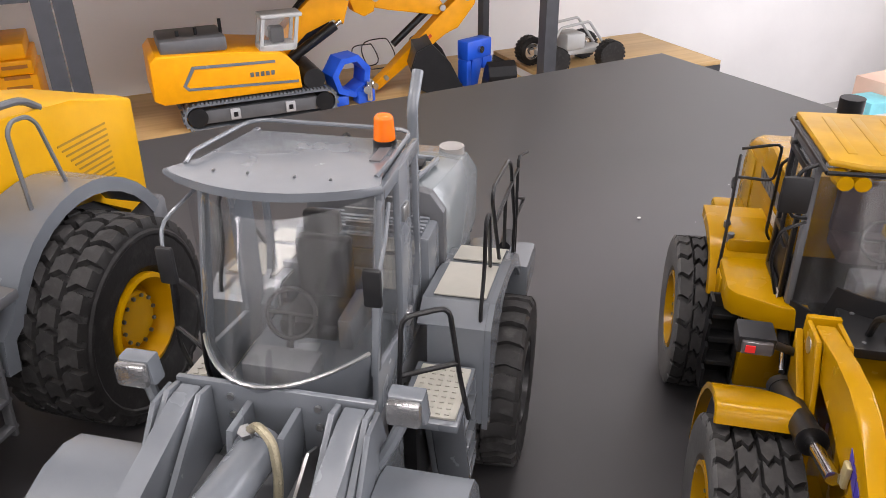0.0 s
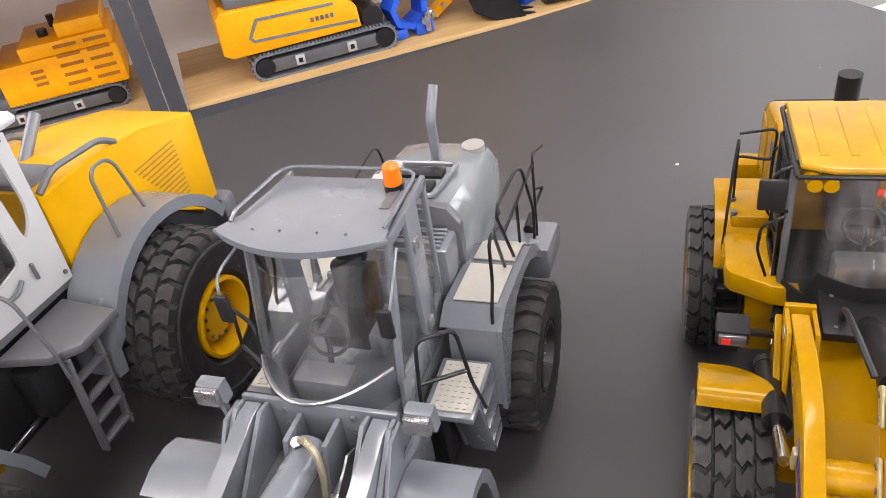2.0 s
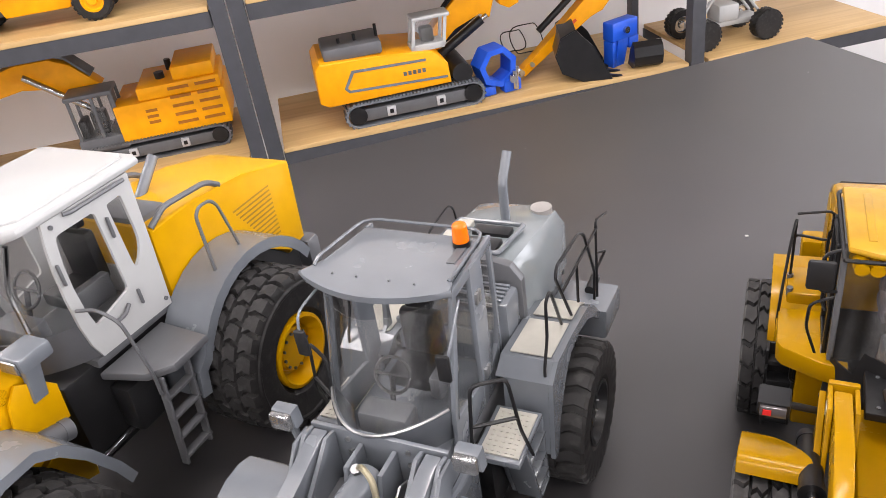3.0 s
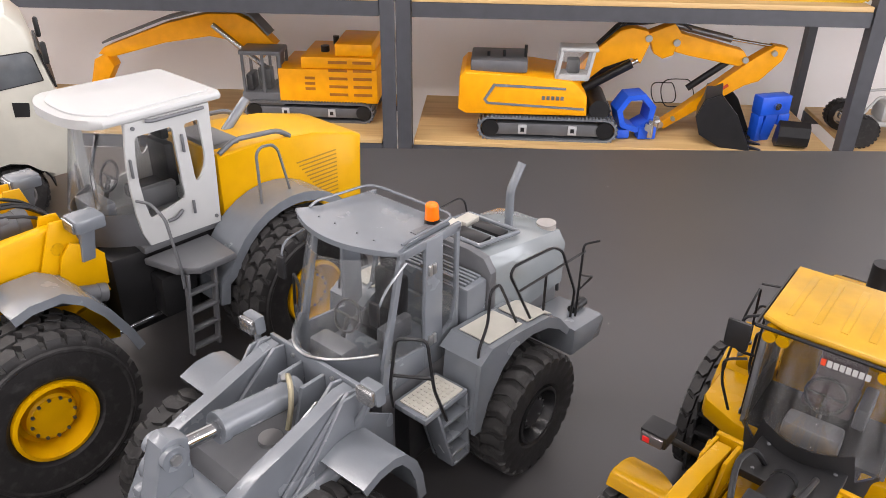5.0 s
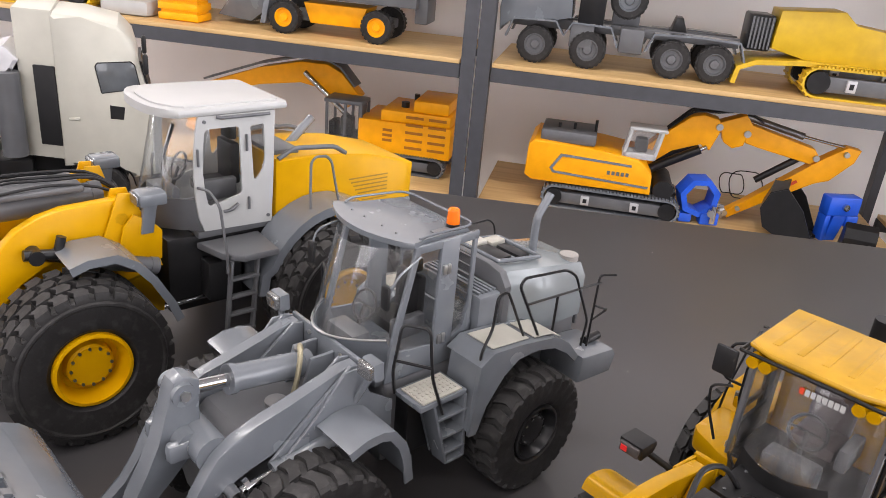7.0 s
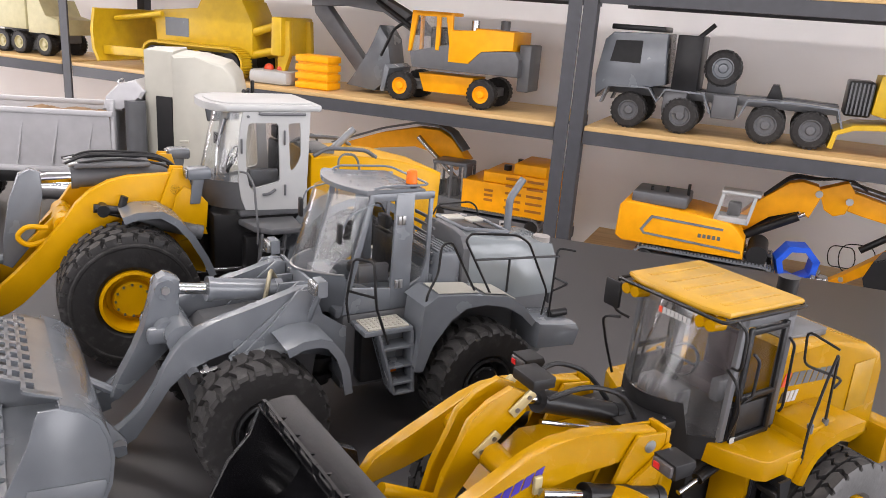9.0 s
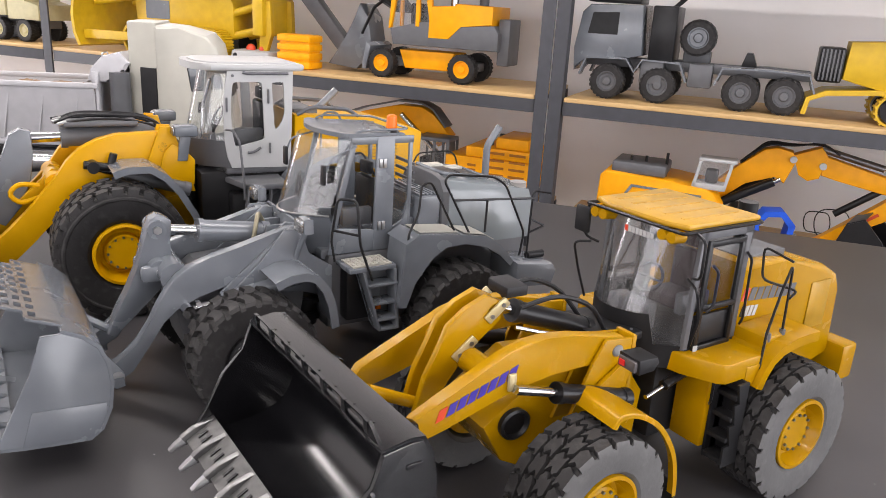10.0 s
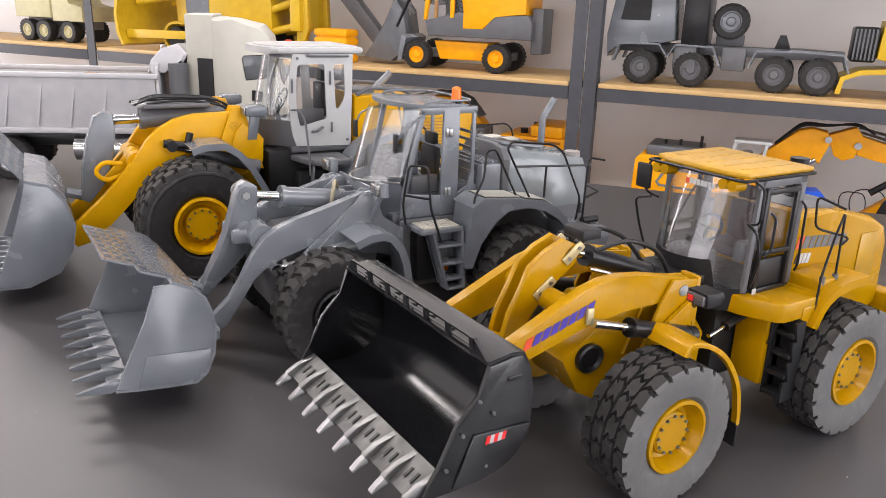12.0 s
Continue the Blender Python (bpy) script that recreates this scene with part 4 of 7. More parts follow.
    prism(bm, [(-0.048, 0.078), (-0.03, 0.071), (0.03, 0.071), (0.048, 0.078), (0.049, 0.161), (-0.049, 0.161)], "Z", 0.235, 0.2405, 0.0025)
    roof = part("roof", bm, ROOFYEL, v, "ribbed dull yellow cab roof")
    for k in range(5):
        x = -0.034 + k * 0.017
        part("roof_rib", box(bm_new(), x - 0.0026, x + 0.0026, 0.086, 0.15, 0.2385, 0.2411, 0.0006), ROOFYEL, roof)
    ring = [(-0.05, 0.07, 0.2345), (0.05, 0.07, 0.2345), (0.051, 0.163, 0.2345), (-0.051, 0.163, 0.2345), (-0.05, 0.07, 0.2345)]
    part("roof_guard", tube(bm_new(), ring, 0.0015, 0.004, 6), BLACK, roof)
    for x in (-0.04, -0.031, 0.031, 0.04):
        bm = bm_new()
        rod(bm, (x, 0.068, 0.229), (x, 0.08, 0.229), 0.0045, 0.0055, 12)
        part("roof_lamp", bm, YELLOW, roof)
    # maker's mark along the top of the windscreen
    for k in range(8):
        x = -0.006 + k * 0.0038
        bm = box(bm_new(), x, x + 0.003, 0.0685, 0.069, 0.2225, 0.2275)
        part("windscreen_lettering", bm, MARKRED if k == 0 else WHITE, v)
    # mirrors
    for sg in (-1, 1):
        arm_line = [(sg * 0.05, 0.084, 0.234), (sg * 0.061, 0.082, 0.23), (sg * 0.062, 0.081, 0.2), (sg * 0.05, 0.088, 0.196)]
        mir = part("mirror_arm", tube(bm_new(), arm_line, 0.0012), BLACK, v)
        if sg > 0:
            continue
        part("mirror", box(bm_new(), min(sg * 0.053, sg * 0.07), max(sg * 0.053, sg * 0.07), 0.0755, 0.0795, 0.204, 0.228, 0.002), PLASTIC, mir)
    lower = Matrix.Translation((0, 0, 0.114)) @ Matrix.Diagonal((1, 1, 0.95, 1)) @ Matrix.Translation((0, 0, -0.114))
    for ob in v.children:
        if ob not in before:
            ob.matrix_basis = lower @ ob.matrix_basis
    # hood and tail
    bm = bm_new()
    prof = [(0.155, 0.12), (0.155, 0.192), (0.215, 0.187), (0.282, 0.174), (0.304, 0.163), (0.313, 0.146), (0.317, 0.08), (0.29, 0.075)]
    prism(bm, prof, "X", -0.045, 0.045, 0.006)
    hood = part("hood", bm, YELLOW, v, "yellow engine hood")
    bm = bm_new()
    prism(bm, [(0.305, 0.164), (0.3155, 0.146), (0.3205, 0.08), (0.3155, 0.08)], "X", -0.038, 0.038, 0.001)
    part("rear_grille", bm, DGREY, hood)
    bm = bm_new()
    box(bm, -0.03, 0.03, 0.175, 0.235, 0.1845, 0.1915, 0.001)
    part("hood_top_panel", bm, DGREY, hood)
    for sg in (-1, 1):
        x = sg * 0.0451
        side_mark(hood, x, 0.161, 0.159, -0.08, 8, 0.011, 0.0075, (MARKRED, DGREY))
        side_mark(hood, x, 0.162, 0.145, -0.08, 4, 0.009, 0.0045, (BLACK, WHITE))
        part("side_hatch", box(bm_new(), min(x, x + sg * 0.001), max(x, x + sg * 0.001), 0.262, 0.292, 0.115, 0.16, 0.0004), ROOFYEL, hood)
    bm = bm_new()
    rod(bm, (0.0, 0.215, 0.19), (0.0, 0.215, 0.228), 0.0085, seg=20)
    part("exhaust_pipe", bm, BLACK, v, "short black exhaust pipe")
    bm = bm_new()
    box(bm, -0.062, 0.062, 0.312, 0.336, 0.057, 0.094, 0.004)
    part("counterweight", bm, YELLOW, v)
    # platforms, tank boxes, steps and rear fenders
    for sg in (-1, 1):
        def bx(b, x0, x1, *rest):
            box(b, min(sg * x0, sg * x1), max(sg * x0, sg * x1), *rest)
        for nm, dims in (("tank", (0.035, 0.066, 0.108, 0.122, 0.049, 0.113, 0.002)), ("side_box", (0.035, 0.083, 0.128, 0.15, 0.106, 0.1235, 0.0015))):
            bm = bm_new()
            bx(bm, *dims)
            part(nm, bm, YELLOW, v)
        plan = [(sg * x, y) for x, y in ((0.035, 0.084), (0.052, 0.087), (0.078, 0.1), (0.082, 0.106), (0.082, 0.15), (0.035, 0.15))]
        part("platform", prism(bm_new(), plan if sg > 0 else plan[::-1], "Z", 0.113, 0.13, 0.0015), YELLOW, v)
        bolts = bm_new()
        for z in (0.062, 0.083, 0.104):
            rod(bolts, (sg * 0.045, 0.1095, z), (sg * 0.045, 0.111, z), 0.002, seg=6)
        part("tank_bolt", bolts, DGREY, v)
        bm = bm_new()
        for y0, y1, z in ((0.116, 0.127, 0.098), (0.114, 0.127, 0.08), (0.112, 0.127, 0.062), (0.11, 0.127, 0.044)):
            bx(bm, 0.0685, 0.086, y0, y1, z, z + 0.004, 0.0006)
        bx(bm, 0.0665, 0.0685, 0.112, 0.1275, 0.042, 0.113, 0.0006)
        bx(bm, 0.0685, 0.086, 0.1255, 0.1275, 0.042, 0.113, 0.0006)
        prism(bm, [(0.1145, 0.113), (0.1275, 0.113), (0.1275, 0.042), (0.109, 0.042), (0.109, 0.06), (0.116, 0.06), (0.111, 0.078), (0.1175, 0.078), (0.113, 0.096), (0.119, 0.096)], "X", *span(sg, 0.086, 0.088), 0.0)
        part("steps", bm, PLASTIC, v, "black boxed step ladder")
        line = [(0.14, 0.104), (0.145, 0.116), (0.153, 0.126), (0.165, 0.133), (0.183, 0.137), (0.2, 0.1375), (0.213, 0.137)]
        fender(v, line[::-1], sg * 0.036, sg * 0.088, YELLOW, -0.0025, "yellow rear fender", -0.006)
        bm = bm_new()
        bx(bm, 0.045, 0.077, 0.156, 0.196, 0.12, 0.1405, 0.003)
        part("fender_deck", bm, YELLOW, v)
        rail(v, [[(sg * 0.083, 0.143, 0.108), (sg * 0.081, 0.148, 0.148), (sg * 0.078, 0.163, 0.182), (sg * 0.075, 0.176, 0.199), (sg * 0.075, 0.179, 0.138)],
                 [(sg * 0.075, 0.176, 0.2005), (sg * 0.05, 0.172, 0.207), (sg * 0.05, 0.177, 0.1775), (sg * 0.075, 0.19, 0.174), (sg * 0.076, 0.178, 0.17)],
                 [(sg * 0.05, 0.15, 0.205), (sg * 0.0535, 0.153, 0.2), (sg * 0.0535, 0.155, 0.148), (sg * 0.05, 0.157, 0.142)]], 0.0011)
        for y in (0.16, 0.179):
            part("rail_foot", rod(bm_new(), (sg * 0.075, y, 0.136), (sg * 0.075, y, 0.143), 0.0025, seg=10), DGREY, v)
        rail(v, [[(sg * 0.066, 0.112, 0.118), (sg * 0.07, 0.108, 0.113), (sg * 0.07, 0.108, 0.093), (sg * 0.066, 0.112, 0.088)]], 0.0012)
        rail(v, [[(sg * 0.058, 0.086, 0.14), (sg * 0.066, 0.082, 0.165), (sg * 0.066, 0.074, 0.19), (sg * 0.052, 0.08, 0.193)]], 0.0011)
        part("yellow_sticker", box(bm_new(), min(sg * 0.0771, sg * 0.0775), max(sg * 0.0771, sg * 0.0775), 0.136, 0.148, 0.112, 0.12), LEMON, v)
    return v


yellow_loader()


# ---- grey wheel loader ----
def grey_loader():
    v = thing("wheel_loader", pose(0.0411, 0.2815, 0, 0, 0, -4.2), "grey primer model wheel loader with black rims and orange beacon", "model loader", "model wheel loaders on the table")
    wheels(v, [(0.081, 0.007), (-0.081, 0.007), (0.079, 0.236), (-0.079, 0.236)], 0.0595, 0.046, 0.028, RUBBER, BLACK, "lug", "glossy black dished rim with bright bolts", 10, CHROME)
    # chassis
    bm = bm_new()
    prism(bm, [(-0.05, 0.1), (-0.04, 0.05), (0.07, 0.045), (0.08, 0.11), (0.06, 0.13), (-0.02, 0.125)], "X", -0.034, 0.034, 0.002)
    box(bm, -0.055, 0.055, -0.013, 0.013, 0.048, 0.076, 0.004)
    # darker than the body paint: shade between the arms put into the colour
    part("front_frame", bm, DGREY, v)
    bm = bm_new()
    box(bm, -0.04, 0.04, 0.1, 0.35, 0.05, 0.13, 0.004)
    box(bm, -0.055, 0.055, 0.223, 0.249, 0.048, 0.076, 0.004)
    part("rear_frame", bm, DGREY, v)
    bm = bm_new()
    rod(bm, (0, 0.09, 0.045), (0, 0.09, 0.125), 0.014)
    for k in range(4):
        rod(bm, (0.0, 0.09, 0.055 + k * 0.018), (0.0, 0.09, 0.06 + k * 0.018), 0.022)
    part("articulation_joint", bm, BLACK, v)
    # tower between the arms
    bm = bm_new()
    box(bm, -0.05, 0.05, 0.068, 0.0715, 0.1, 0.168, 0.0008)
    tower = part("arm_tower", bm, GREY, v)
    part("floor_plate", prism(bm_new(), [(-0.01, 0.116), (0.0675, 0.126), (0.0675, 0.129), (-0.01, 0.119)], "X", -0.0305, 0.0305, 0.0006), STEEL, tower, "bright steel plate below the tilt ram")
    plates("tower_plate", tower, GREY, ((-0.05, -0.047), (-0.034, -0.031), (0.031, 0.034), (0.047, 0.05)), [(-0.012, 0.11), (0.0675, 0.1), (0.0675, 0.166), (0.058, 0.168), (0.03, 0.145)])
    plates("ram_bracket", tower, GREY, ((-0.014, -0.0105), (0.0105, 0.014)), [(0.036, 0.122), (0.0675, 0.122), (0.0675, 0.16), (0.046, 0.16)])
    part("floor_plate", prism(bm_new(), [(-0.004, 0.1225), (0.06, 0.1225), (0.06, 0.145), (0.05, 0.15)], "X", 0.022, 0.0235), STEEL, tower, "polished bare steel plate")
    part("valve_body", rod(bm_new(), (0.008, 0.018, 0.1222), (0.008, 0.018, 0.13), 0.009, seg=20), STEEL, tower, "bright metal valve cover inside the frame")
    for x in (-0.042, -0.022, 0.022, 0.042):
        for z in (0.15, 0.161):
            part("tower_bolt", rod(bm_new(), (x, 0.0665, z), (x, 0.0682, z), 0.0018, seg=8), STEEL, tower)
    hose(v, [(-0.004, 0.048, 0.16), (0.006, 0.04, 0.172), (0.014, 0.036, 0.168), (0.017, 0.032, 0.152), (0.016, 0.028, 0.135)], 0.0022, BRASS, "braided brass hydraulic hose")
    bm = bm_new()
    rod(bm, (-0.003, 0.046, 0.158), (-0.003, 0.044, 0.164), 0.0036, seg=6)
    part("hose_nut", bm, DARKSTEEL, v)
    # arms
    for sg in (-1, 1):
        prof = [(0.066, 0.166), (0.055, 0.166), (0.03, 0.158), (0.006, 0.151), (-0.018, 0.145), (-0.038, 0.138), (-0.05, 0.13), (-0.0585, 0.12), (-0.066, 0.107), (-0.075, 0.089), (-0.086, 0.071), (-0.102, 0.057), (-0.113, 0.053), (-0.115, 0.043), (-0.105, 0.037), (-0.091, 0.045), (-0.076, 0.067), (-0.063, 0.089), (-0.05, 0.1), (-0.03, 0.108), (-0.009, 0.114), (0.01, 0.119), (0.028, 0.128), (0.05, 0.143), (0.068, 0.156)]
        arm = part("lift_arm", prism(bm_new(), prof, "X", *span(sg, 0.0355, 0.0465), 0.0012), GREY, v)
        pin(arm, (sg * 0.047, 0.06, 0.16), 0.005, 0.005)
        pin(arm, (sg * 0.047, -0.106, 0.046), 0.0058, 0.0085)
        cylinder_ram(v, "lift_ram", (sg * 0.056, 0.062, 0.118), (sg * 0.052, -0.04, 0.099), 0.007, GREY, 0.72, "grey lift ram")
        bm = bm_new()
        rod(bm, (sg * 0.046, -0.042, 0.0985), (sg * 0.058, -0.042, 0.0985), 0.006, seg=16)
        rod(bm, (sg * 0.052, -0.03, 0.101), (sg * 0.052, -0.034, 0.1), 0.0068, seg=16)
        part("ram_eye", bm, CHROME, v)
        # fender
        line = [(0.03, 0.131), (0.045, 0.1365), (0.06, 0.137), (0.071, 0.133), (0.081, 0.12), (0.087, 0.104), (0.091, 0.08)]
        if sg < 0:
            line = [(y - 0.014, z - 0.004) for y, z in line]
        else:
            line = [(y - 0.004, z - 0.003) for y, z in line]
        fender(v, line, sg * 0.0535, 0.096 if sg > 0 else -0.104, GREY, 0.002, "grey front fender", 0.006)
        bm = bm_new()
        prism(bm, [(0.0, 0.112), (0.026, 0.136), (0.05, 0.166), (0.066, 0.166), (0.074, 0.14), (0.099, 0.124), (0.099, 0.09), (0.03, 0.115)], "X", *span(sg, 0.0505, 0.053), 0.0006)
        part("fender_stay", bm, GREY, v)
        # head lamps on stalks
        lx = 0.066
        bm = bm_new()
        prism(bm, [(lx - 0.0095, 0.166), (lx - 0.008, 0.18), (lx + 0.008, 0.18), (lx + 0.0095, 0.166)] if sg > 0 else [(-lx + 0.0095, 0.166), (-lx + 0.008, 0.18), (-lx - 0.008, 0.18), (-lx - 0.0095, 0.166)], "Y", 0.061, 0.071, 0.002)
        tube(bm, [(sg * 0.05, 0.062, 0.135), (sg * 0.058, 0.063, 0.15), (sg * lx, 0.067, 0.169)], 0.003, 0.006)
        lamp = part("head_lamp", bm, GREY, v, "grey head lamp with a clear lens")
        part("lens", box(bm_new(), *span(sg, lx - 0.008, lx + 0.008), 0.0565, 0.062, 0.1668, 0.1795, 0.002), LENS, lamp)
    # bell crank, cross tube and tilt ram
    bm = bm_new()
    rod(bm, (-0.036, -0.048, 0.126), (0.036, -0.048, 0.126), 0.0135, seg=24)
    box(bm, 0.012, 0.022, -0.075, -0.04, 0.118, 0.134, 0.004)
    box(bm, -0.022, -0.012, -0.075, -0.04, 0.118, 0.134, 0.004)
    part("cross_tube", bm, GREY, v)
    lever = [(-0.05, 0.1765), (-0.0435, 0.172), (-0.0435, 0.16), (-0.047, 0.148), (-0.044, 0.134), (-0.046, 0.12), (-0.056, 0.107), (-0.07, 0.093), (-0.088, 0.076), (-0.1, 0.064), (-0.106, 0.068), (-0.097, 0.087), (-0.086, 0.107), (-0.0765, 0.128), (-0.07, 0.15), (-0.0665, 0.166), (-0.0625, 0.175), (-0.056, 0.1785)]
    crank = part("bell_crank", prism(bm_new(), lever, "X", -0.0085, 0.0085, 0.0018), GREY, v, "grey curved bell crank")
    for sg in (-1, 1):
        part("crank_boss", rod(bm_new(), (sg * 0.008, -0.057, 0.1655), (sg * 0.0125, -0.057, 0.1655), 0.0088, seg=18), GREY, crank)
        part("crank_boss", rod(bm_new(), (sg * 0.008, -0.058, 0.128), (sg * 0.02, -0.058, 0.128), 0.0105, seg=20), GREY, crank)
        for y, z, x in ((-0.057, 0.1655, 0.0125), (-0.058, 0.128, 0.02)):
            part("bolt", rod(bm_new(), (sg * x, y, z), (sg * (x + 0.0025), y, z), 0.004, seg=6), STEEL, crank, "bright hexagon bolt")
    cylinder_ram(v, "tilt_ram", (0, 0.05, 0.149), (0, -0.054, 0.163), 0.0105, GREY, 0.66, "thick grey tilt ram")
    part("bucket_link", tube(bm_new(), [(0, -0.1, 0.068), (0.0, -0.13, 0.09)], 0.004), GREY, v)
    # bucket
    outline = [(-0.204, 0.036), (-0.185, 0.0335), (-0.16, 0.0315), (-0.138, 0.0302), (-0.13, 0.036), (-0.1225, 0.0525), (-0.1196, 0.0736), (-0.1215, 0.09), (-0.1265, 0.1039), (-0.137, 0.114), (-0.152, 0.121)]
    lip = [(-0.166, 0.121), (-0.1705, 0.108), (-0.176, 0.092), (-0.19, 0.064)]
    bk = bucket(v, 0.117, outline, lip, (-1, 0.03), GREY, GREY, 8, None, -4.5, (0.117, -0.165, 0.08), 0.03, "grey primer bucket with eight long teeth")
    # slotted guard: a sheet with rows of slots
    bm = bm_new()
    lo, hi = Vector((-0.149, 0.1212)), Vector((-0.2, 0.1405))
    th = Vector((0.0006, 0.002))
    def sheet(x0, x1, f0, f1):
        p, q = lo.lerp(hi, f0), lo.lerp(hi, f1)
        prism(bm, [tuple(p), tuple(q), tuple(q + th), tuple(p + th)], "X", x0, x1)
    for f0, f1, wide in ((0, 0.34, 0.1), (0.45, 0.51, 0.098), (0.61, 0.67, 0.078), (0.77, 0.83, 0.078), (0.94, 1.0, 0.078)):
        sheet(-wide, wide, f0, f1)
    for c in range(10):
        x = -0.0975 + 0.195 * c / 9
        sheet(x - 0.0042, x + 0.0042, 0.3, 0.96 if abs(x) < 0.08 else 0.5)
    for sg in (-1, 1):
        prism(bm, [tuple(lo.lerp(hi, f)) for f in (0, 0.46)] + [tuple(lo.lerp(hi, f) + th) for f in (0.46, 0)], "X", *span(sg, 0.094, 0.102))
    part("spill_guard", bm, GREY, bk, "slotted grey spill guard")
    for sg in (-1, 1):
        bm = bm_new()
        prism(bm, [(-0.186, 0.035), (-0.1385, 0.0312), (-0.1305, 0.037), (-0.1235, 0.0535), (-0.1245, 0.0585), (-0.1775, 0.0615)], "X", *span(sg, 0.117, 0.1185), 0.0004)
        part("wear_plate", bm, GREY, bk)
        bm = bm_new()
        prism(bm, [(-0.1215, 0.052), (-0.108, 0.04), (-0.1, 0.042), (-0.101, 0.056), (-0.1195, 0.082)], "X", *span(sg, 0.047, 0.053), 0.0008)
        part("hinge_lug", bm, GREY, bk)
    # cab
    cx = -0.008
    lowp = plan_arc(0.047, 0.102, 0.066)
    low = [(cx + x * 0.95, y, 0.17) for x, y in lowp]
    high = [(cx + x * 0.97, y + 0.022, 0.2455) for x, y in lowp]
    chin = [(cx + x * 0.9, y + 0.016, 0.126) for x, y in lowp]
    part("windscreen", skin(bm_new(), low, high, 0.001, (cx, 0.14, 0)), GLASS, v, "bowed clear windscreen").visible_shadow = False
    part("windscreen_seal", tube(bm_new(), low, 0.001, 0.0001, 6), STEEL, v, "bright rim below the windscreen")
    bm = skin(bm_new(), chin, low, 0.002, (cx, 0.14, 0))
    box(bm, cx - 0.042, cx + 0.042, 0.095, 0.19, 0.124, 0.135, 0.003)
    part("cab_base", bm, GREY, v, "rounded grey cab chin")
    for sg in (-1, 1):
        def across(a, b):
            return (cx + min(sg * a, sg * b), cx + max(sg * a, sg * b))
        bm = bm_new()
        prism(bm, [(0.103, 0.155), (0.109, 0.155), (0.131, 0.2475), (0.125, 0.2475)], "X", *across(0.044, 0.048), 0.0008)
        prism(bm, [(0.15, 0.13), (0.172, 0.13), (0.172, 0.2475), (0.152, 0.2475)], "X", *across(0.0445, 0.0485), 0.0008)
        prism(bm, [(0.1, 0.13), (0.17, 0.13), (0.17, 0.15), (0.104, 0.158)], "X", *across(0.0445, 0.048), 0.0008)
        box(bm, *across(0.0445, 0.048), 0.124, 0.194, 0.241, 0.2485, 0.0006)
        box(bm, *across(0.0445, 0.048), 0.189, 0.193, 0.13, 0.2455, 0.0006)
        prism(bm, [(0.17, 0.13), (0.19, 0.13), (0.19, 0.185), (0.185, 0.16), (0.17, 0.152)], "X", *across(0.0445, 0.048), 0.0006)
        frame_ob = part("door_frame", bm, GREY, v)
        for z in (0.152, 0.217):
            bm = box(bm_new(), *across(0.048, 0.0505), 0.154, 0.158, z, z + 0.009, 0.0006)
            box(bm, *across(0.048, 0.0505), 0.1585, 0.1625, z, z + 0.009, 0.0006)
            part("door_hinge", bm, STEEL, frame_ob, "bright door hinge")
        part("door_pane", box(bm_new(), *across(0.0455, 0.0465), 0.112, 0.192, 0.155, 0.242), CLEAR, frame_ob).visible_shadow = False
        marm = part("mirror_arm", tube(bm_new(), [(cx + sg * 0.05, 0.128, 0.24), (cx + sg * 0.056, 0.1, 0.232), (cx + sg * 0.053, 0.094, 0.216)], 0.001), GREY, v)
        part("mirror", box(bm_new(), *across(0.047, 0.056), 0.091, 0.0945, 0.204, 0.224, 0.0015), PLASTIC, marm)
    bm = box(bm_new(), cx - 0.043, cx + 0.043, 0.196, 0.2, 0.13, 0.16, 0.001)
    part("cab_rear_panel", bm, GREY, v)
    seat_set(v, 0.13, 0.152, cx, 0.95)
    bm = bm_new()
    for k in range(6):
        box(bm, cx + 0.0, cx + 0.04, 0.199, 0.201, 0.17 + k * 0.009, 0.173 + k * 0.009)
    part("rear_louvre", bm, DGREY, v)
    # roof with visor and gutter rails
    bm = bm_new()
    edge = [(cx - 0.006 + x * 1.2, y + 0.012) for x, y in plan_arc(0.047, 0.108, 0.09, 14, 2.0)]
    prism(bm, edge + [(cx + 0.044, 0.136), (cx + 0.043, 0.186), (cx - 0.046, 0.186), (cx - 0.05, 0.136)], "Z", 0.248, 0.2525, 0.0015)
    for vert in bm.verts:
        vert.co.z -= 0.035 * max(0.0, vert.co.y - 0.12)
    roof = part("roof", bm, GREY, v, "flat grey cab roof with curved visor")
    part("roof_rail", tube(bm_new(), [(cx - 0.054, 0.128, 0.2525), (cx - 0.054, 0.135, 0.2555), (cx - 0.047, 0.19, 0.2545), (cx + 0.046, 0.19, 0.2545), (cx + 0.047, 0.14, 0.2555), (cx + 0.044, 0.13, 0.2525)], 0.0012, 0.012), GREY, roof, "grey tube rail round the roof")
    for x in (-0.03, -0.012, 0.012, 0.03):
        part("rivet", ball(bm_new(), (cx - 0.006 + x, 0.122, 0.2526), 0.0009, seg=8), DGREY, roof)
    part("roof_hatch", box(bm_new(), cx + 0.034, cx + 0.04, 0.15, 0.18, 0.2495, 0.2521), DGREY, roof)
    bm = bm_new()
    rod(bm, (0.027, 0.174, 0.2545), (0.027, 0.174, 0.266), 0.0058, 0.0051, 20)
    ball(bm, (0.027, 0.174, 0.266), 0.0051, 1, 1, 0.5)
    beacon = part("beacon", bm, BEACON, v, "orange plastic beacon")
    part("beacon_base", rod(bm_new(), (0.027, 0.174, 0.2485), (0.027, 0.174, 0.2547), 0.0062, seg=20), BLACK, beacon, "black beacon base")
    # hood
    bm = bm_new()
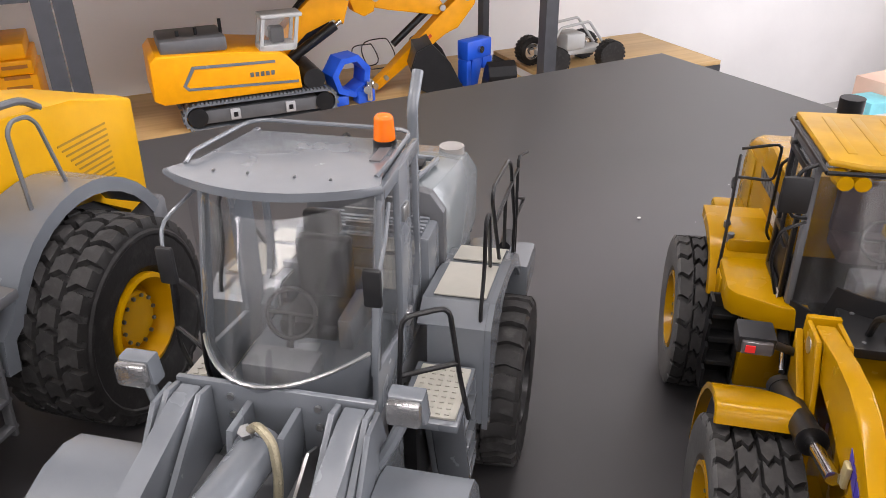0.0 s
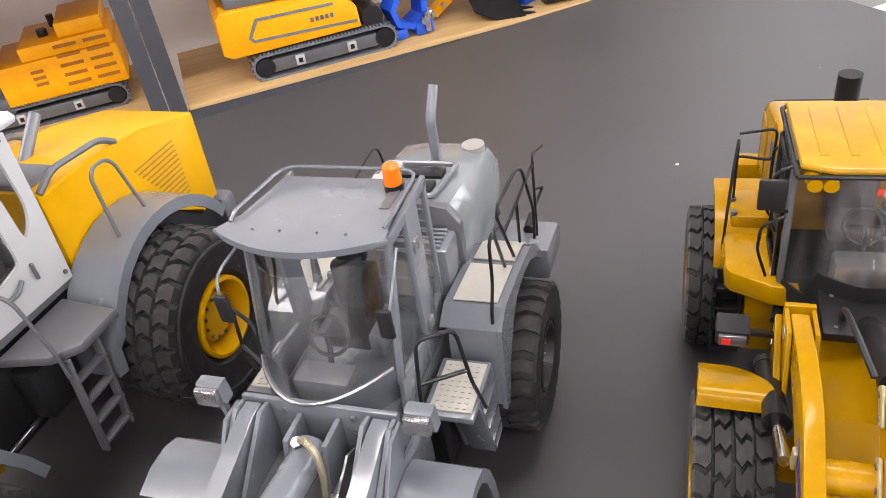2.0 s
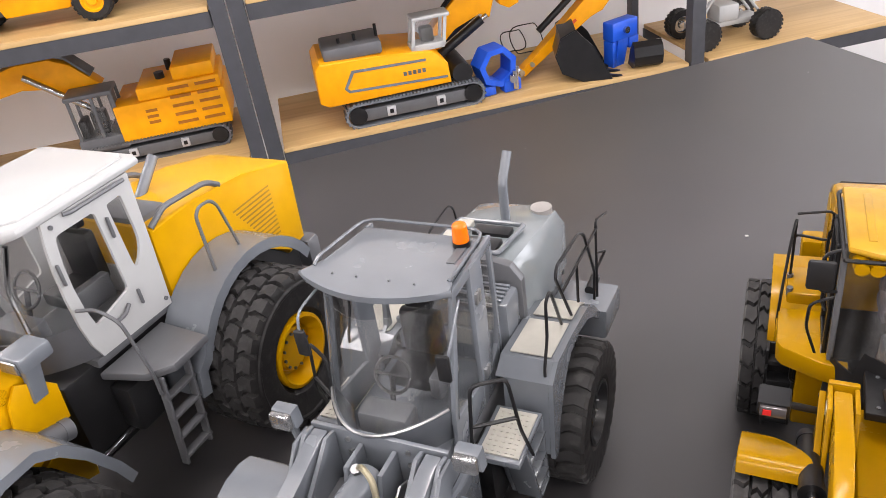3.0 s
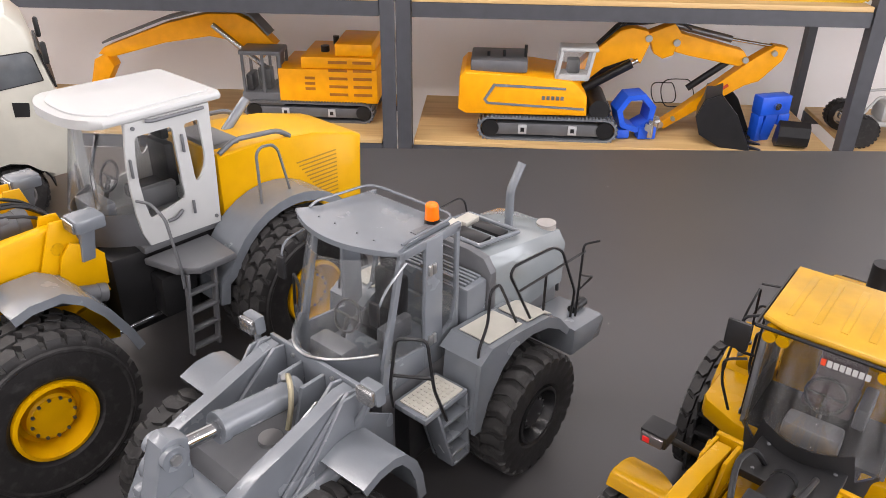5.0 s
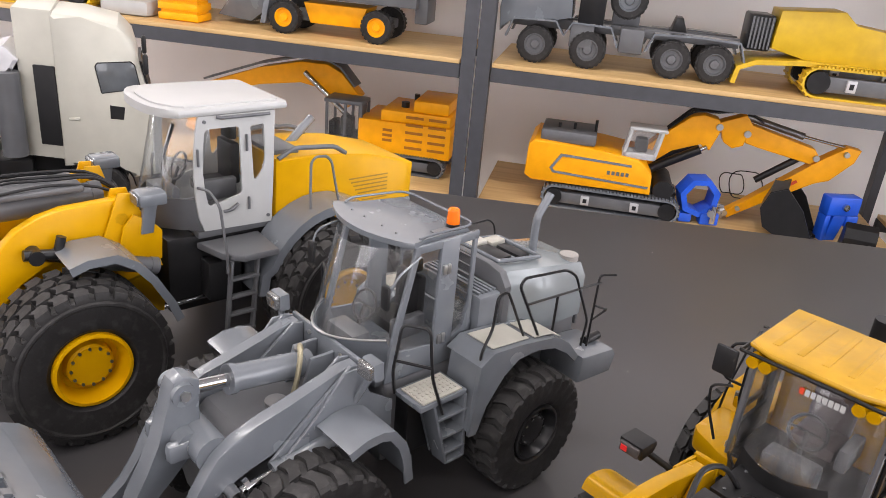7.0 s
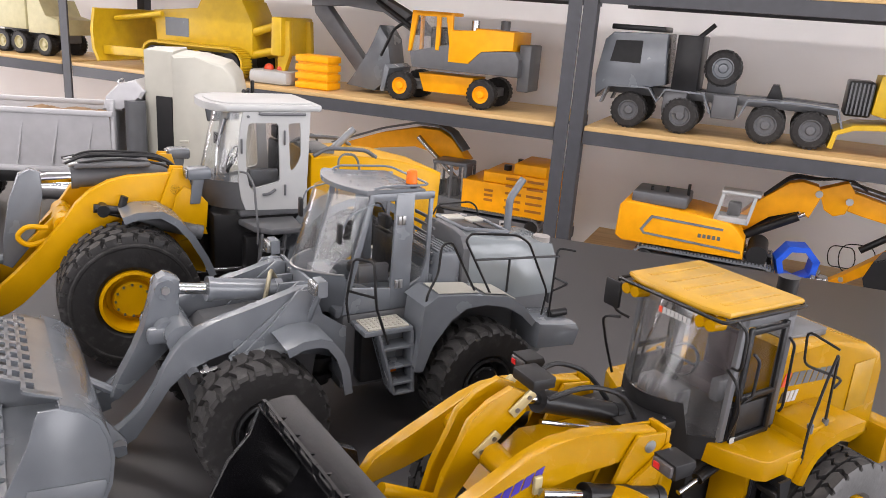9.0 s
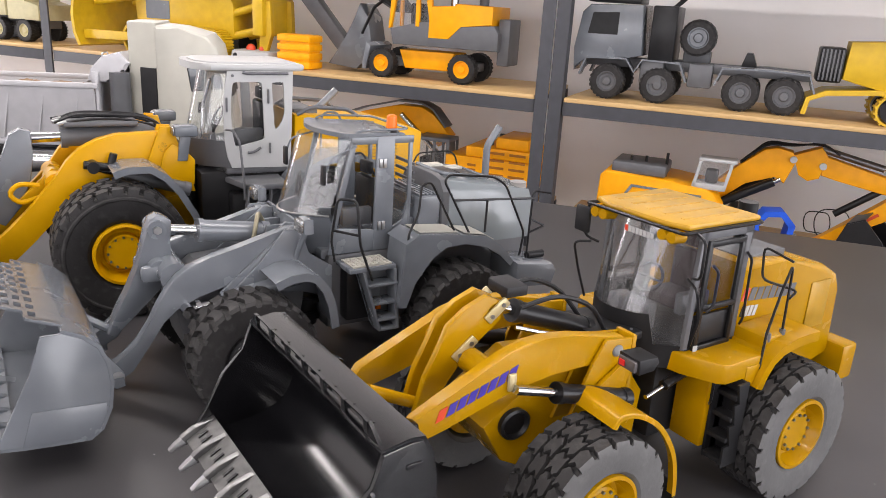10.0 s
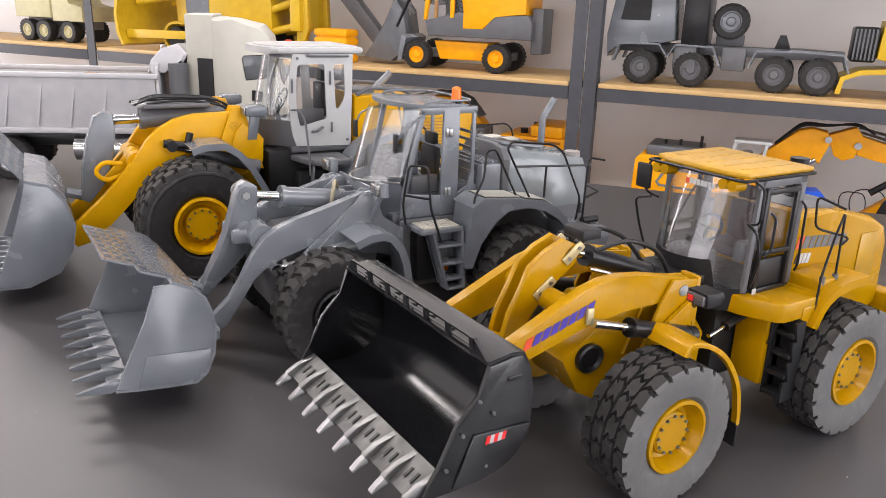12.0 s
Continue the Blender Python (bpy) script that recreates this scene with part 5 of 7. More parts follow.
    prism(bm, [(-0.044, 0.125), (-0.044, 0.185), (-0.036, 0.197), (-0.02, 0.2), (0.02, 0.2), (0.036, 0.197), (0.044, 0.185), (0.044, 0.125)], "Y", 0.238, 0.352, 0.0015)
    for vert in bm.verts:
        if vert.co.z > 0.15:
            vert.co.z -= 0.17 * max(0.0, vert.co.y - 0.25)
    hood = part("hood", bm, HOODGREY, v, "glossy grey engine hood with its sheen put into a paler colour")
    bm = prism(bm_new(), [(-0.0455, 0.13), (-0.0455, 0.187), (-0.037, 0.199), (-0.02, 0.2025), (0.02, 0.2025), (0.037, 0.199), (0.0455, 0.187), (0.0455, 0.13)], "Y", 0.229, 0.2375, 0.001)
    part("hood_bulkhead", bm, DGREY, hood)
    part("air_box", box(bm_new(), -0.043, 0.043, 0.201, 0.2285, 0.125, 0.183, 0.003), GREY, hood)
    for k in range(5):
        part("air_slat", box(bm_new(), -0.036, 0.038, 0.2035 + k * 0.0048, 0.2062 + k * 0.0048, 0.183, 0.1855, 0.0005), GREY, hood)
    for y0, y1, z in ((0.242, 0.266, 0.2005), (0.272, 0.292, 0.196)):
        part("hood_panel", box(bm_new(), -0.03, -0.016, y0, y1, z - 0.003, z + 0.003, 0.001), PALE, hood, "pale bare strip on the hood")
        part("hood_slot", box(bm_new(), -0.012, 0.02, y0 + 0.003, y1 - 0.004, z - 0.003, z + 0.0015, 0.0003), BLACK, hood)
    part("hood_frame", tube(bm_new(), [(-0.032, 0.24, 0.2025), (0.024, 0.24, 0.2025), (0.026, 0.298, 0.1945), (-0.032, 0.298, 0.1945), (-0.032, 0.24, 0.2025)], 0.0022, 0.004), GREY, hood)
    bm = bm_new()
    tube(bm, [(0.005, 0.31, 0.185), (0.005, 0.31, 0.226), (0.006, 0.325, 0.248)], 0.0042, 0.006, 14)
    part("exhaust_pipe", bm, GREY, v, "bent grey exhaust pipe")
    bm = bm_new()
    rod(bm, (0.026, 0.343, 0.17), (0.026, 0.343, 0.187), 0.0095, seg=24)
    part("filler_cap", bm, TAUPE, v, "pale taupe round filler cap")
    rail(v, [[(-0.034, 0.236, 0.203), (-0.034, 0.242, 0.214), (-0.036, 0.285, 0.214), (-0.036, 0.294, 0.208), (-0.036, 0.298, 0.194)]], 0.001)
    part("rear_grille", box(bm_new(), -0.04, 0.04, 0.352, 0.356, 0.11, 0.168, 0.001), DGREY, v)
    # right and left decks, steps and rear fenders
    for sg in (-1, 1):
        deck = part("deck_plate", box(bm_new(), *span(sg, 0.046, 0.08), 0.106, 0.157, 0.122, 0.127, 0.001), GREY, v)
        bm = box(bm_new(), *span(sg, 0.05, 0.078), 0.11, 0.153, 0.1272, 0.1285)
        for k in range(9):
            for j in range(5):
                xx, yy = 0.0525 + j * 0.0048, 0.112 + k * 0.0046
                box(bm, *span(sg, xx, xx + 0.0025), yy, yy + 0.002, 0.1285, 0.1292)
        part("tread_plate", bm, PALE, deck, "pale studded tread plate")
        side = part("step_panel", prism(bm_new(), [(0.12, 0.122), (0.157, 0.122), (0.162, 0.056), (0.14, 0.058)], "X", *span(sg, 0.057, 0.061), 0.0006), GREY, v, "grey panel behind the steps")
        plates("step_cheek", side, GREY, ((sg * 0.0612, sg * 0.08),), [(0.12, 0.122), (0.123, 0.122), (0.143, 0.056), (0.14, 0.056)])
        plates("step_cheek", side, GREY, ((sg * 0.0612, sg * 0.08),), [(0.1545, 0.122), (0.158, 0.122), (0.163, 0.056), (0.1595, 0.056)])
        for y, z in ((0.127, 0.105), (0.133, 0.085), (0.138, 0.067), (0.142, 0.056)):
            part("step", box(bm_new(), *span(sg, 0.0612, 0.0805), y, 0.16, z, z + 0.003, 0.0006), GREY, side)
        part("step_reflector", box(bm_new(), *span(sg, 0.0612, 0.0625), 0.144, 0.15, 0.073, 0.079), BEACON, side)
        part("battery_box", box(bm_new(), *span(sg, 0.035, 0.056), 0.114, 0.15, 0.062, 0.117, 0.003), BLACK, v, "black battery box")
        # rear fender
        bm = bm_new()
        arch = [(0.1667, 0.08), (0.1763, 0.1055), (0.1944, 0.129), (0.2115, 0.14), (0.2353, 0.141), (0.2604, 0.135), (0.2803, 0.123), (0.2952, 0.109)]
        top = [(0.299, 0.114), (0.2805, 0.1345), (0.26, 0.1465), (0.2167, 0.1535), (0.179, 0.157), (0.164, 0.148), (0.158, 0.081)]
        prism(bm, arch + top, "X", *span(sg, 0.0835, 0.087))
        plate(bm, [(0.164, 0.148), (0.179, 0.1568), (0.2167, 0.1533), (0.26, 0.1463), (0.2805, 0.1343), (0.299, 0.1138)], "X", *span(sg, 0.044, 0.0834), -0.002)
        prism(bm, [(0.158, 0.085), (0.164, 0.148), (0.1665, 0.148), (0.1605, 0.085)], "X", *span(sg, 0.05, 0.0834))
        fen = part("rear_fender", bm, GREY, v, "grey rear fender")
        for pts in ([(0.182, 0.1572), (0.2, 0.1555), (0.228, 0.1528)], [(0.236, 0.151), (0.262, 0.1468), (0.274, 0.14)]):
            part("tread_plate", plate(bm_new(), pts, "X", *span(sg, 0.05, 0.081), 0.0008), PALE, fen, "pale bare metal fender top")
        bm = bm_new()
        prism(bm, [(0.301, 0.084), (0.352, 0.08), (0.358, 0.098), (0.352, 0.106), (0.301, 0.113)], "X", *span(sg, 0.04, 0.092), 0.003)
        part("counterweight", bm, GREY, v)
        bm = bm_new()
        rod(bm, (sg * 0.07, 0.33, 0.112), (sg * 0.07, 0.352, 0.112), 0.0045)
        part("tail_lamp", bm, BLACK, v)
        # handrails
        x = sg * 0.08
        rail(v, [[(x, 0.171, 0.118), (x, 0.169, 0.156), (x, 0.18, 0.177), (x, 0.182, 0.2065), (x, 0.193, 0.2085), (x - sg * 0.004, 0.226, 0.154)]], 0.0013)
        x = sg * 0.079
        if sg > 0:
          rail(v, [[(x, 0.243, 0.15), (x, 0.209, 0.208), (x, 0.214, 0.2145), (x, 0.27, 0.2085), (x, 0.286, 0.199), (x, 0.316, 0.143), (x, 0.312, 0.117)],
                 [(x, 0.222, 0.187), (x, 0.327, 0.181)], [(x, 0.263, 0.149), (x, 0.2635, 0.184)]], 0.0013)
        if sg > 0:
          rail(v, [[(x, 0.322, 0.113), (x, 0.324, 0.19), (x + 0.004, 0.345, 0.186)], [(x, 0.323, 0.158), (x + 0.003, 0.34, 0.15)], [(x, 0.3225, 0.142), (x + 0.003, 0.34, 0.149)]], 0.0012)
        rail(v, [[(sg * 0.05, 0.103, 0.127), (sg * 0.052, 0.098, 0.15), (sg * 0.053, 0.104, 0.192), (sg * 0.074, 0.115, 0.194), (sg * 0.079, 0.117, 0.15), (sg * 0.081, 0.13, 0.113)], [(sg * 0.052, 0.1, 0.16), (sg * 0.078, 0.1165, 0.16)]], 0.0014)
    return v


grey_loader()


# ---- large yellow and white wheel loader ----
def big_loader():
    v = thing("wheel_loader", pose(-0.2903, 0.2551, 0, 0, 0, -5.85) @ Matrix.Diagonal((1, 1, 1.035, 1)), "large amber yellow model wheel loader with a white cab", "model loader", "model wheel loaders on the table")
    wheels(v, [(0.108, 0), (-0.108, 0), (0.11, 0.278), (-0.11, 0.278)], 0.0765, 0.07, 0.036, RUBBER, AMBER, "fine", "amber yellow dished rim with bolt ring", 12)
    bm = bm_new()
    prism(bm, [(-0.055, 0.12), (-0.045, 0.06), (0.08, 0.055), (0.095, 0.13), (0.07, 0.175), (0.03, 0.18), (-0.02, 0.15)], "X", -0.036, 0.036, 0.002)
    box(bm, -0.06, 0.06, -0.015, 0.015, 0.06, 0.092, 0.004)
    part("front_frame", bm, AMBER, v)
    bm = bm_new()
    box(bm, -0.045, 0.045, 0.11, 0.42, 0.06, 0.145, 0.004)
    box(bm, -0.06, 0.06, 0.271, 0.301, 0.06, 0.092, 0.004)
    part("rear_frame", bm, PLASTIC, v)
    bm = bm_new()
    rod(bm, (0, 0.102, 0.05), (0, 0.102, 0.15), 0.016)
    part("articulation_joint", bm, BLACK, v)
    for sg in (-1, 1):
        prof = [(0.075, 0.196), (0.062, 0.2), (0.01, 0.198), (-0.012, 0.193), (-0.032, 0.183), (-0.048, 0.168), (-0.06, 0.151), (-0.0876, 0.119), (-0.115, 0.092), (-0.142, 0.07), (-0.148, 0.052), (-0.141, 0.042), (-0.126, 0.046), (-0.11, 0.056), (-0.092, 0.073), (-0.071, 0.094), (-0.05, 0.116), (-0.0325, 0.133), (-0.012, 0.147), (0.0117, 0.156), (0.06, 0.165), (0.078, 0.18)]
        arm = part("lift_arm", prism(bm_new(), prof, "X", *span(sg, 0.04, 0.054), 0.0015), AMBER, v, "curved amber lift arm")
        pin(arm, (sg * 0.0545, 0.062, 0.182), 0.006, 0.004, BLACK)
        plates("arm_tower", v, AMBER, ((sg * 0.037, sg * 0.04), (sg * 0.0555, sg * 0.0585)), [(0.03, 0.13), (0.1, 0.125), (0.086, 0.17), (0.075, 0.206), (0.06, 0.207)], 0.0008)
        bm = bm_new()
        prism(bm, [(0.05, 0.13), (0.098, 0.135), (0.1, 0.165), (0.09, 0.176), (0.072, 0.186), (0.062, 0.175)], "X", *span(sg, 0.06, 0.063), 0.0008)
        part("side_gusset", bm, AMBER, v)
        bm = bm_new()
        rod(bm, (sg * 0.055, -0.02, 0.163), (sg * 0.072, -0.02, 0.163), 0.007)
        rod(bm, (sg * 0.066, -0.03, 0.166), (sg * 0.066, 0.01, 0.16), 0.005)
        rod(bm, (sg * 0.066, 0.0, 0.165), (sg * 0.066, 0.004, 0.178), 0.0045)
        part("ram_joint", bm, BLACK, v, "black ram joint")
        cylinder_ram(v, "lift_ram", (sg * 0.066, 0.09, 0.13), (sg * 0.064, -0.02, 0.162), 0.008, DGREY, 0.7)
        line = [(-0.004, 0.163), (0.012, 0.168), (0.038, 0.168), (0.056, 0.157), (0.072, 0.138), (0.088, 0.11), (0.096, 0.09)]
        fender(v, line, sg * 0.06, sg * 0.113, GREY, 0.0022, "grey angular front fender", 0.006)
        bm = bm_new()
        prism(bm, [(0.06, 0.12), (0.078, 0.085), (0.094, 0.08), (0.096, 0.095), (0.08, 0.125)], "X", *span(sg, 0.064, 0.07), 0.0008)
        part("fender_stay", bm, AMBER, v)
        # head lamps
        bm = bm_new()
        box(bm, *span(sg, 0.052, 0.078), 0.074, 0.102, 0.196, 0.209, 0.003)
        prism(bm, [(0.078, 0.165), (0.09, 0.165), (0.096, 0.197), (0.082, 0.197)], "X", *span(sg, 0.06, 0.066), 0.001)
        lamp = part("head_lamp", bm, GREY, v, "grey boxed head lamp on a stalk")
        part("lens", box(bm_new(), *span(sg, 0.054, 0.076), 0.0715, 0.0745, 0.1975, 0.2075, 0.0015), LENS, lamp)
    bm = bm_new()
    rod(bm, (-0.041, -0.06, 0.14), (0.041, -0.06, 0.14), 0.012, seg=22)
    for x in (-0.02, 0.01):
        prism(bm, [(-0.1, 0.118), (-0.09, 0.108), (-0.05, 0.128), (-0.05, 0.15), (-0.062, 0.154)], "X", x, x + 0.01, 0.001)
    part("cross_tube", bm, AMBER, v)
    bm = bm_new()
    tube(bm, [(0.034, -0.078, 0.138), (0.036, -0.1, 0.142), (0.036, -0.112, 0.13), (0.036, -0.1, 0.118), (0.034, -0.078, 0.124)], 0.003)
    part("lifting_eye", bm, AMBER, v)
    bm = bm_new()
    prism(bm, [(-0.092, 0.2), (-0.08, 0.196), (-0.08, 0.17), (-0.085, 0.14), (-0.098, 0.108), (-0.118, 0.085), (-0.128, 0.09), (-0.124, 0.125), (-0.115, 0.165), (-0.104, 0.194)], "X", -0.009, 0.009, 0.002)
    part("bell_crank", bm, GREY, v, "grey bell crank")
    cylinder_ram(v, "tilt_ram", (0, 0.06, 0.19), (0, -0.09, 0.188), 0.0125, DGREY, 0.72, "dark grey tilt ram with bright rod")
    bm = bm_new()
    box(bm, -0.026, 0.026, -0.045, 0.04, 0.203, 0.209, 0.002)
    part("hose_tray", bm, DGREY, v)
    random.seed(31)
    for k in range(6):
        x, a = -0.022 + k * 0.0088, random.uniform(-0.006, 0.006)
        lift = random.uniform(-0.003, 0.006)
        hose(v, [(x, -0.05 + a, 0.207), (x + a, -0.03, 0.2125 + lift), (x - a, 0.012, 0.2135 + lift * 0.6), (x + a * 1.6, 0.06, 0.207 + lift), (x + a, 0.1, 0.17)], 0.0015)
        if k % 2:
            part("hose_fitting", rod(bm_new(), (x, -0.053 + a, 0.2065), (x + a * 0.4, -0.043 + a, 0.209), 0.0021, seg=10), STEEL, v, "bright hose fitting")
    part("bucket_link", tube(bm_new(), [(0, -0.12, 0.092), (0, -0.145, 0.1)], 0.006), GREY, v)
    outline = [(-0.232, 0.042), (-0.2, 0.034), (-0.165, 0.04), (-0.145, 0.06), (-0.134, 0.085), (-0.136, 0.115), (-0.146, 0.135), (-0.168, 0.146)]
    lip = [(-0.175, 0.13), (-0.196, 0.095), (-0.215, 0.068)]
    bk = bucket(v, 0.125, outline, lip, (-1, 0.05), GREY, GREY, 9, ((-0.19, 0.196), (-0.166, 0.144), 16, 4), -3.0, (0, -0.18, 0.09), 0.036, "grey painted bucket with slotted spill guard")
    bk.matrix_basis = Matrix.Translation((0, -0.18, 0.03)) @ Matrix.Rotation(radians(12), 4, "X") @ Matrix.Translation((0, 0.18, -0.042)) @ bk.matrix_basis
    # cab
    lowp = plan_arc(0.05, 0.146, 0.104, 16, 2.0)
    base = [(x, y + 0.004, 0.15) for x, y in lowp]
    sill = [(x * 1.02, y - 0.002, 0.185) for x, y in lowp]
    high = [(x * 0.98, y + 0.018, 0.272) for x, y in lowp]
    part("windscreen", skin(bm_new(), sill, high, 0.001, (0, 0.17, 0)), GLASS, v, "bowed clear windscreen").visible_shadow = False
    bm = skin(bm_new(), base, sill, 0.002, (0, 0.17, 0))
    box(bm, -0.052, 0.052, 0.142, 0.236, 0.142, 0.15, 0.002)
    part("cab_base", bm, DGREY, v, "dark grey lower cab")
    for sg in (-1, 1):
        outer = [(0.146, 0.272), (0.1425, 0.255), (0.1402, 0.235), (0.1395, 0.21), (0.1405, 0.185), (0.1435, 0.165), (0.149, 0.151), (0.228, 0.149), (0.2305, 0.2), (0.2325, 0.272)]
        front = [(0.156, 0.2585), (0.1535, 0.2575), (0.152, 0.255), (0.1495, 0.236), (0.149, 0.215), (0.1505, 0.195), (0.154, 0.179), (0.157, 0.1775), (0.191, 0.1858), (0.193, 0.188), (0.1933, 0.192), (0.191, 0.255), (0.19, 0.2575), (0.1875, 0.2588)]
        rear = [(0.2045, 0.258), (0.2035, 0.256), (0.2065, 0.205), (0.2075, 0.2), (0.2095, 0.1995), (0.2135, 0.203), (0.218, 0.21), (0.2205, 0.218), (0.221, 0.226), (0.2192, 0.2575), (0.218, 0.259)]
        d = part("door", pierced(outer, [front, rear], *span(sg, 0.0515, 0.0545)), WHITE, v, "white cab door with two windows")
        part("door_pane", prism(bm_new(), front, "X", *span(sg, 0.0505, 0.0512)), CLEAR, d).visible_shadow = False
        part("door_pane", prism(bm_new(), rear, "X", *span(sg, 0.0505, 0.0512)), CLEAR, d).visible_shadow = False
        for y0, z0, z1 in ((0.1435, 0.222, 0.24), (0.1985, 0.232, 0.25), (0.2, 0.168, 0.182)):
            part("hinge", box(bm_new(), *span(sg, 0.0545, 0.0575), y0 - 0.0012, y0 + 0.0012, z0, z1, 0.0008), DGREY, d)
        part("door_handle", tube(bm_new(), [(sg * 0.056, 0.17, 0.17), (sg * 0.058, 0.178, 0.171), (sg * 0.056, 0.187, 0.176)], 0.0018), DGREY, d, "dark grey door handle")
        for y0, z0 in ((0.2235, 0.157), (0.152, 0.2665)):
            part("bolt", rod(bm_new(), (sg * 0.0545, y0, z0), (sg * 0.0562, y0, z0), 0.0018), DGREY, d)
    bm = bm_new()
    box(bm, -0.05, 0.05, 0.229, 0.2315, 0.15, 0.178, 0.0006)
    box(bm, -0.05, 0.05, 0.229, 0.2315, 0.262, 0.272, 0.0006)
    for x in (-0.05, 0.042):
        box(bm, x, x + 0.008, 0.229, 0.2315, 0.1781, 0.2619, 0.0006)
    rear = part("cab_rear", bm, WHITE, v)
    part("rear_pane", box(bm_new(), -0.042, 0.042, 0.2298, 0.2306, 0.178, 0.262), CLEAR, rear).visible_shadow = False
    seat_set(v, 0.165, 0.175, 0, 1.1)
    bm = bm_new()
    tube(bm, [(0.025, 0.118, 0.19), (0.018, 0.122, 0.225), (0.028, 0.13, 0.26)], 0.0022)
    part("grab_bar", bm, CHROME, v)
    bm = bm_new()
    front_edge = [(x * 1.2 - 0.005, y - 0.013) for x, y in plan_arc(0.052, 0.138, 0.116, 14, 3.0)]
    prism(bm, front_edge + [(0.055, 0.247), (0.048, 0.25), (-0.056, 0.25), (-0.063, 0.247)], "Z", 0.272, 0.2805, 0.0035)
    roof = part("roof", bm, WHITE, v, "smooth white cab roof")
    inner = [(x * 0.88 - 0.0005, y + 0.009) for x, y in front_edge]
    part("roof_panel", prism(bm_new(), inner + [(0.047, 0.238), (0.042, 0.242), (-0.05, 0.242), (-0.055, 0.238)], "Z", 0.2795, 0.2822, 0.0012), WHITE, roof)
    part("gutter", tube(bm_new(), [(0.0555, 0.165, 0.2705), (0.057, 0.17, 0.2695), (0.057, 0.225, 0.2695)], 0.0018), DGREY, roof)
    # hood
    bm = bm_new()
    prism(bm, [(0.236, 0.145), (0.236, 0.217), (0.3, 0.215), (0.36, 0.208), (0.42, 0.194), (0.434, 0.188), (0.43, 0.1), (0.4, 0.095), (0.36, 0.13), (0.28, 0.145)], "X", -0.05, 0.05, 0.004)
    hood = part("hood", bm, AMBER, v, "amber yellow engine hood")
    for sg in (-1, 1):
        # vent slots as thin raised strips, the shade inside them put into their yellow
        for k in range(12):
            z = 0.179 - k * 0.0048
            bm = box(bm_new(), *span(sg, 0.0498, 0.0505), 0.335 + k * 0.0034, 0.393, z, z + 0.0016)
            part("vent_slot", bm, VENT, hood)
        part("hood_rail", tube(bm_new(), [(sg * 0.048, 0.24, 0.216), (sg * 0.048, 0.26, 0.226), (sg * 0.048, 0.315, 0.222), (sg * 0.048, 0.33, 0.212)], 0.0028), DGREY, hood)
    bm = bm_new()
    box(bm, -0.035, 0.035, 0.24, 0.275, 0.21, 0.222, 0.003)
    part("hood_intake", bm, DGREY, hood)
    bm = bm_new()
    rod(bm, (-0.014, 0.275, 0.2), (-0.016, 0.322, 0.24), 0.0052, seg=18)
    part("exhaust_pipe", bm, GREY, v, "slanting grey exhaust pipe")
    # rear fenders, platform and ladder
    for sg in (-1, 1):
        line = [(0.19, 0.085), (0.194, 0.108)] + arc(0.29, 0.077, 0.093, 155, 30, 12)
        fender(v, line, sg * 0.052, sg * 0.102, GREY, 0.0025, "dark grey rear fender", 0.008)
        bm = bm_new()
        prism(bm, [(0.052, 0.14), (0.092, 0.15), (0.108, 0.168), (0.108, 0.208), (0.052, 0.212)] if sg > 0 else [(-0.052, 0.14), (-0.052, 0.212), (-0.108, 0.208), (-0.108, 0.168), (-0.092, 0.15)], "Z", 0.132, 0.14, 0.002)
        part("platform", bm, DGREY, v)
        bm = bm_new()
        for y in (0.156, 0.186):
            prism(bm, [(y, 0.132), (y + 0.003, 0.132), (y - 0.005, 0.045), (y - 0.008, 0.045)], "X", *span(sg, 0.094, 0.102), 0.0008)
        for k, z in enumerate((0.11, 0.09, 0.07, 0.05)):
            box(bm, *span(sg, 0.094, 0.102), 0.154 - k * 0.0018, 0.188 - k * 0.0018, z, z + 0.003, 0.0006)
        part("ladder", bm, DGREY, v, "dark grey step ladder")
        rail(v, [[(sg * 0.056, 0.142, 0.2), (sg * 0.075, 0.146, 0.202), (sg * 0.09, 0.15, 0.19), (sg * 0.1, 0.152, 0.14), (sg * 0.1, 0.152, 0.12)]], 0.0015, DGREY, "dark grey handrail")
        rail(v, [[(sg * 0.085, 0.26, 0.166), (sg * 0.08, 0.263, 0.218), (sg * 0.079, 0.27, 0.2235), (sg * 0.079, 0.284, 0.2225), (sg * 0.08, 0.29, 0.216), (sg * 0.085, 0.298, 0.168)]], 0.0016, DGREY, "dark grey handrail")
        part("tank", box(bm_new(), *span(sg, 0.045, 0.068), 0.145, 0.185, 0.075, 0.12, 0.004), PLASTIC, v)
    bm = bm_new()
    rod(bm, (0.062, 0.08, 0.08), (0.05, 0.16, 0.075), 0.0028)
    part("steering_rod", bm, CHROME, v)
    bm = bm_new()
    box(bm, -0.055, 0.055, 0.425, 0.448, 0.06, 0.096, 0.006)
    part("counterweight", bm, DGREY, v)
    return v


big_loader()


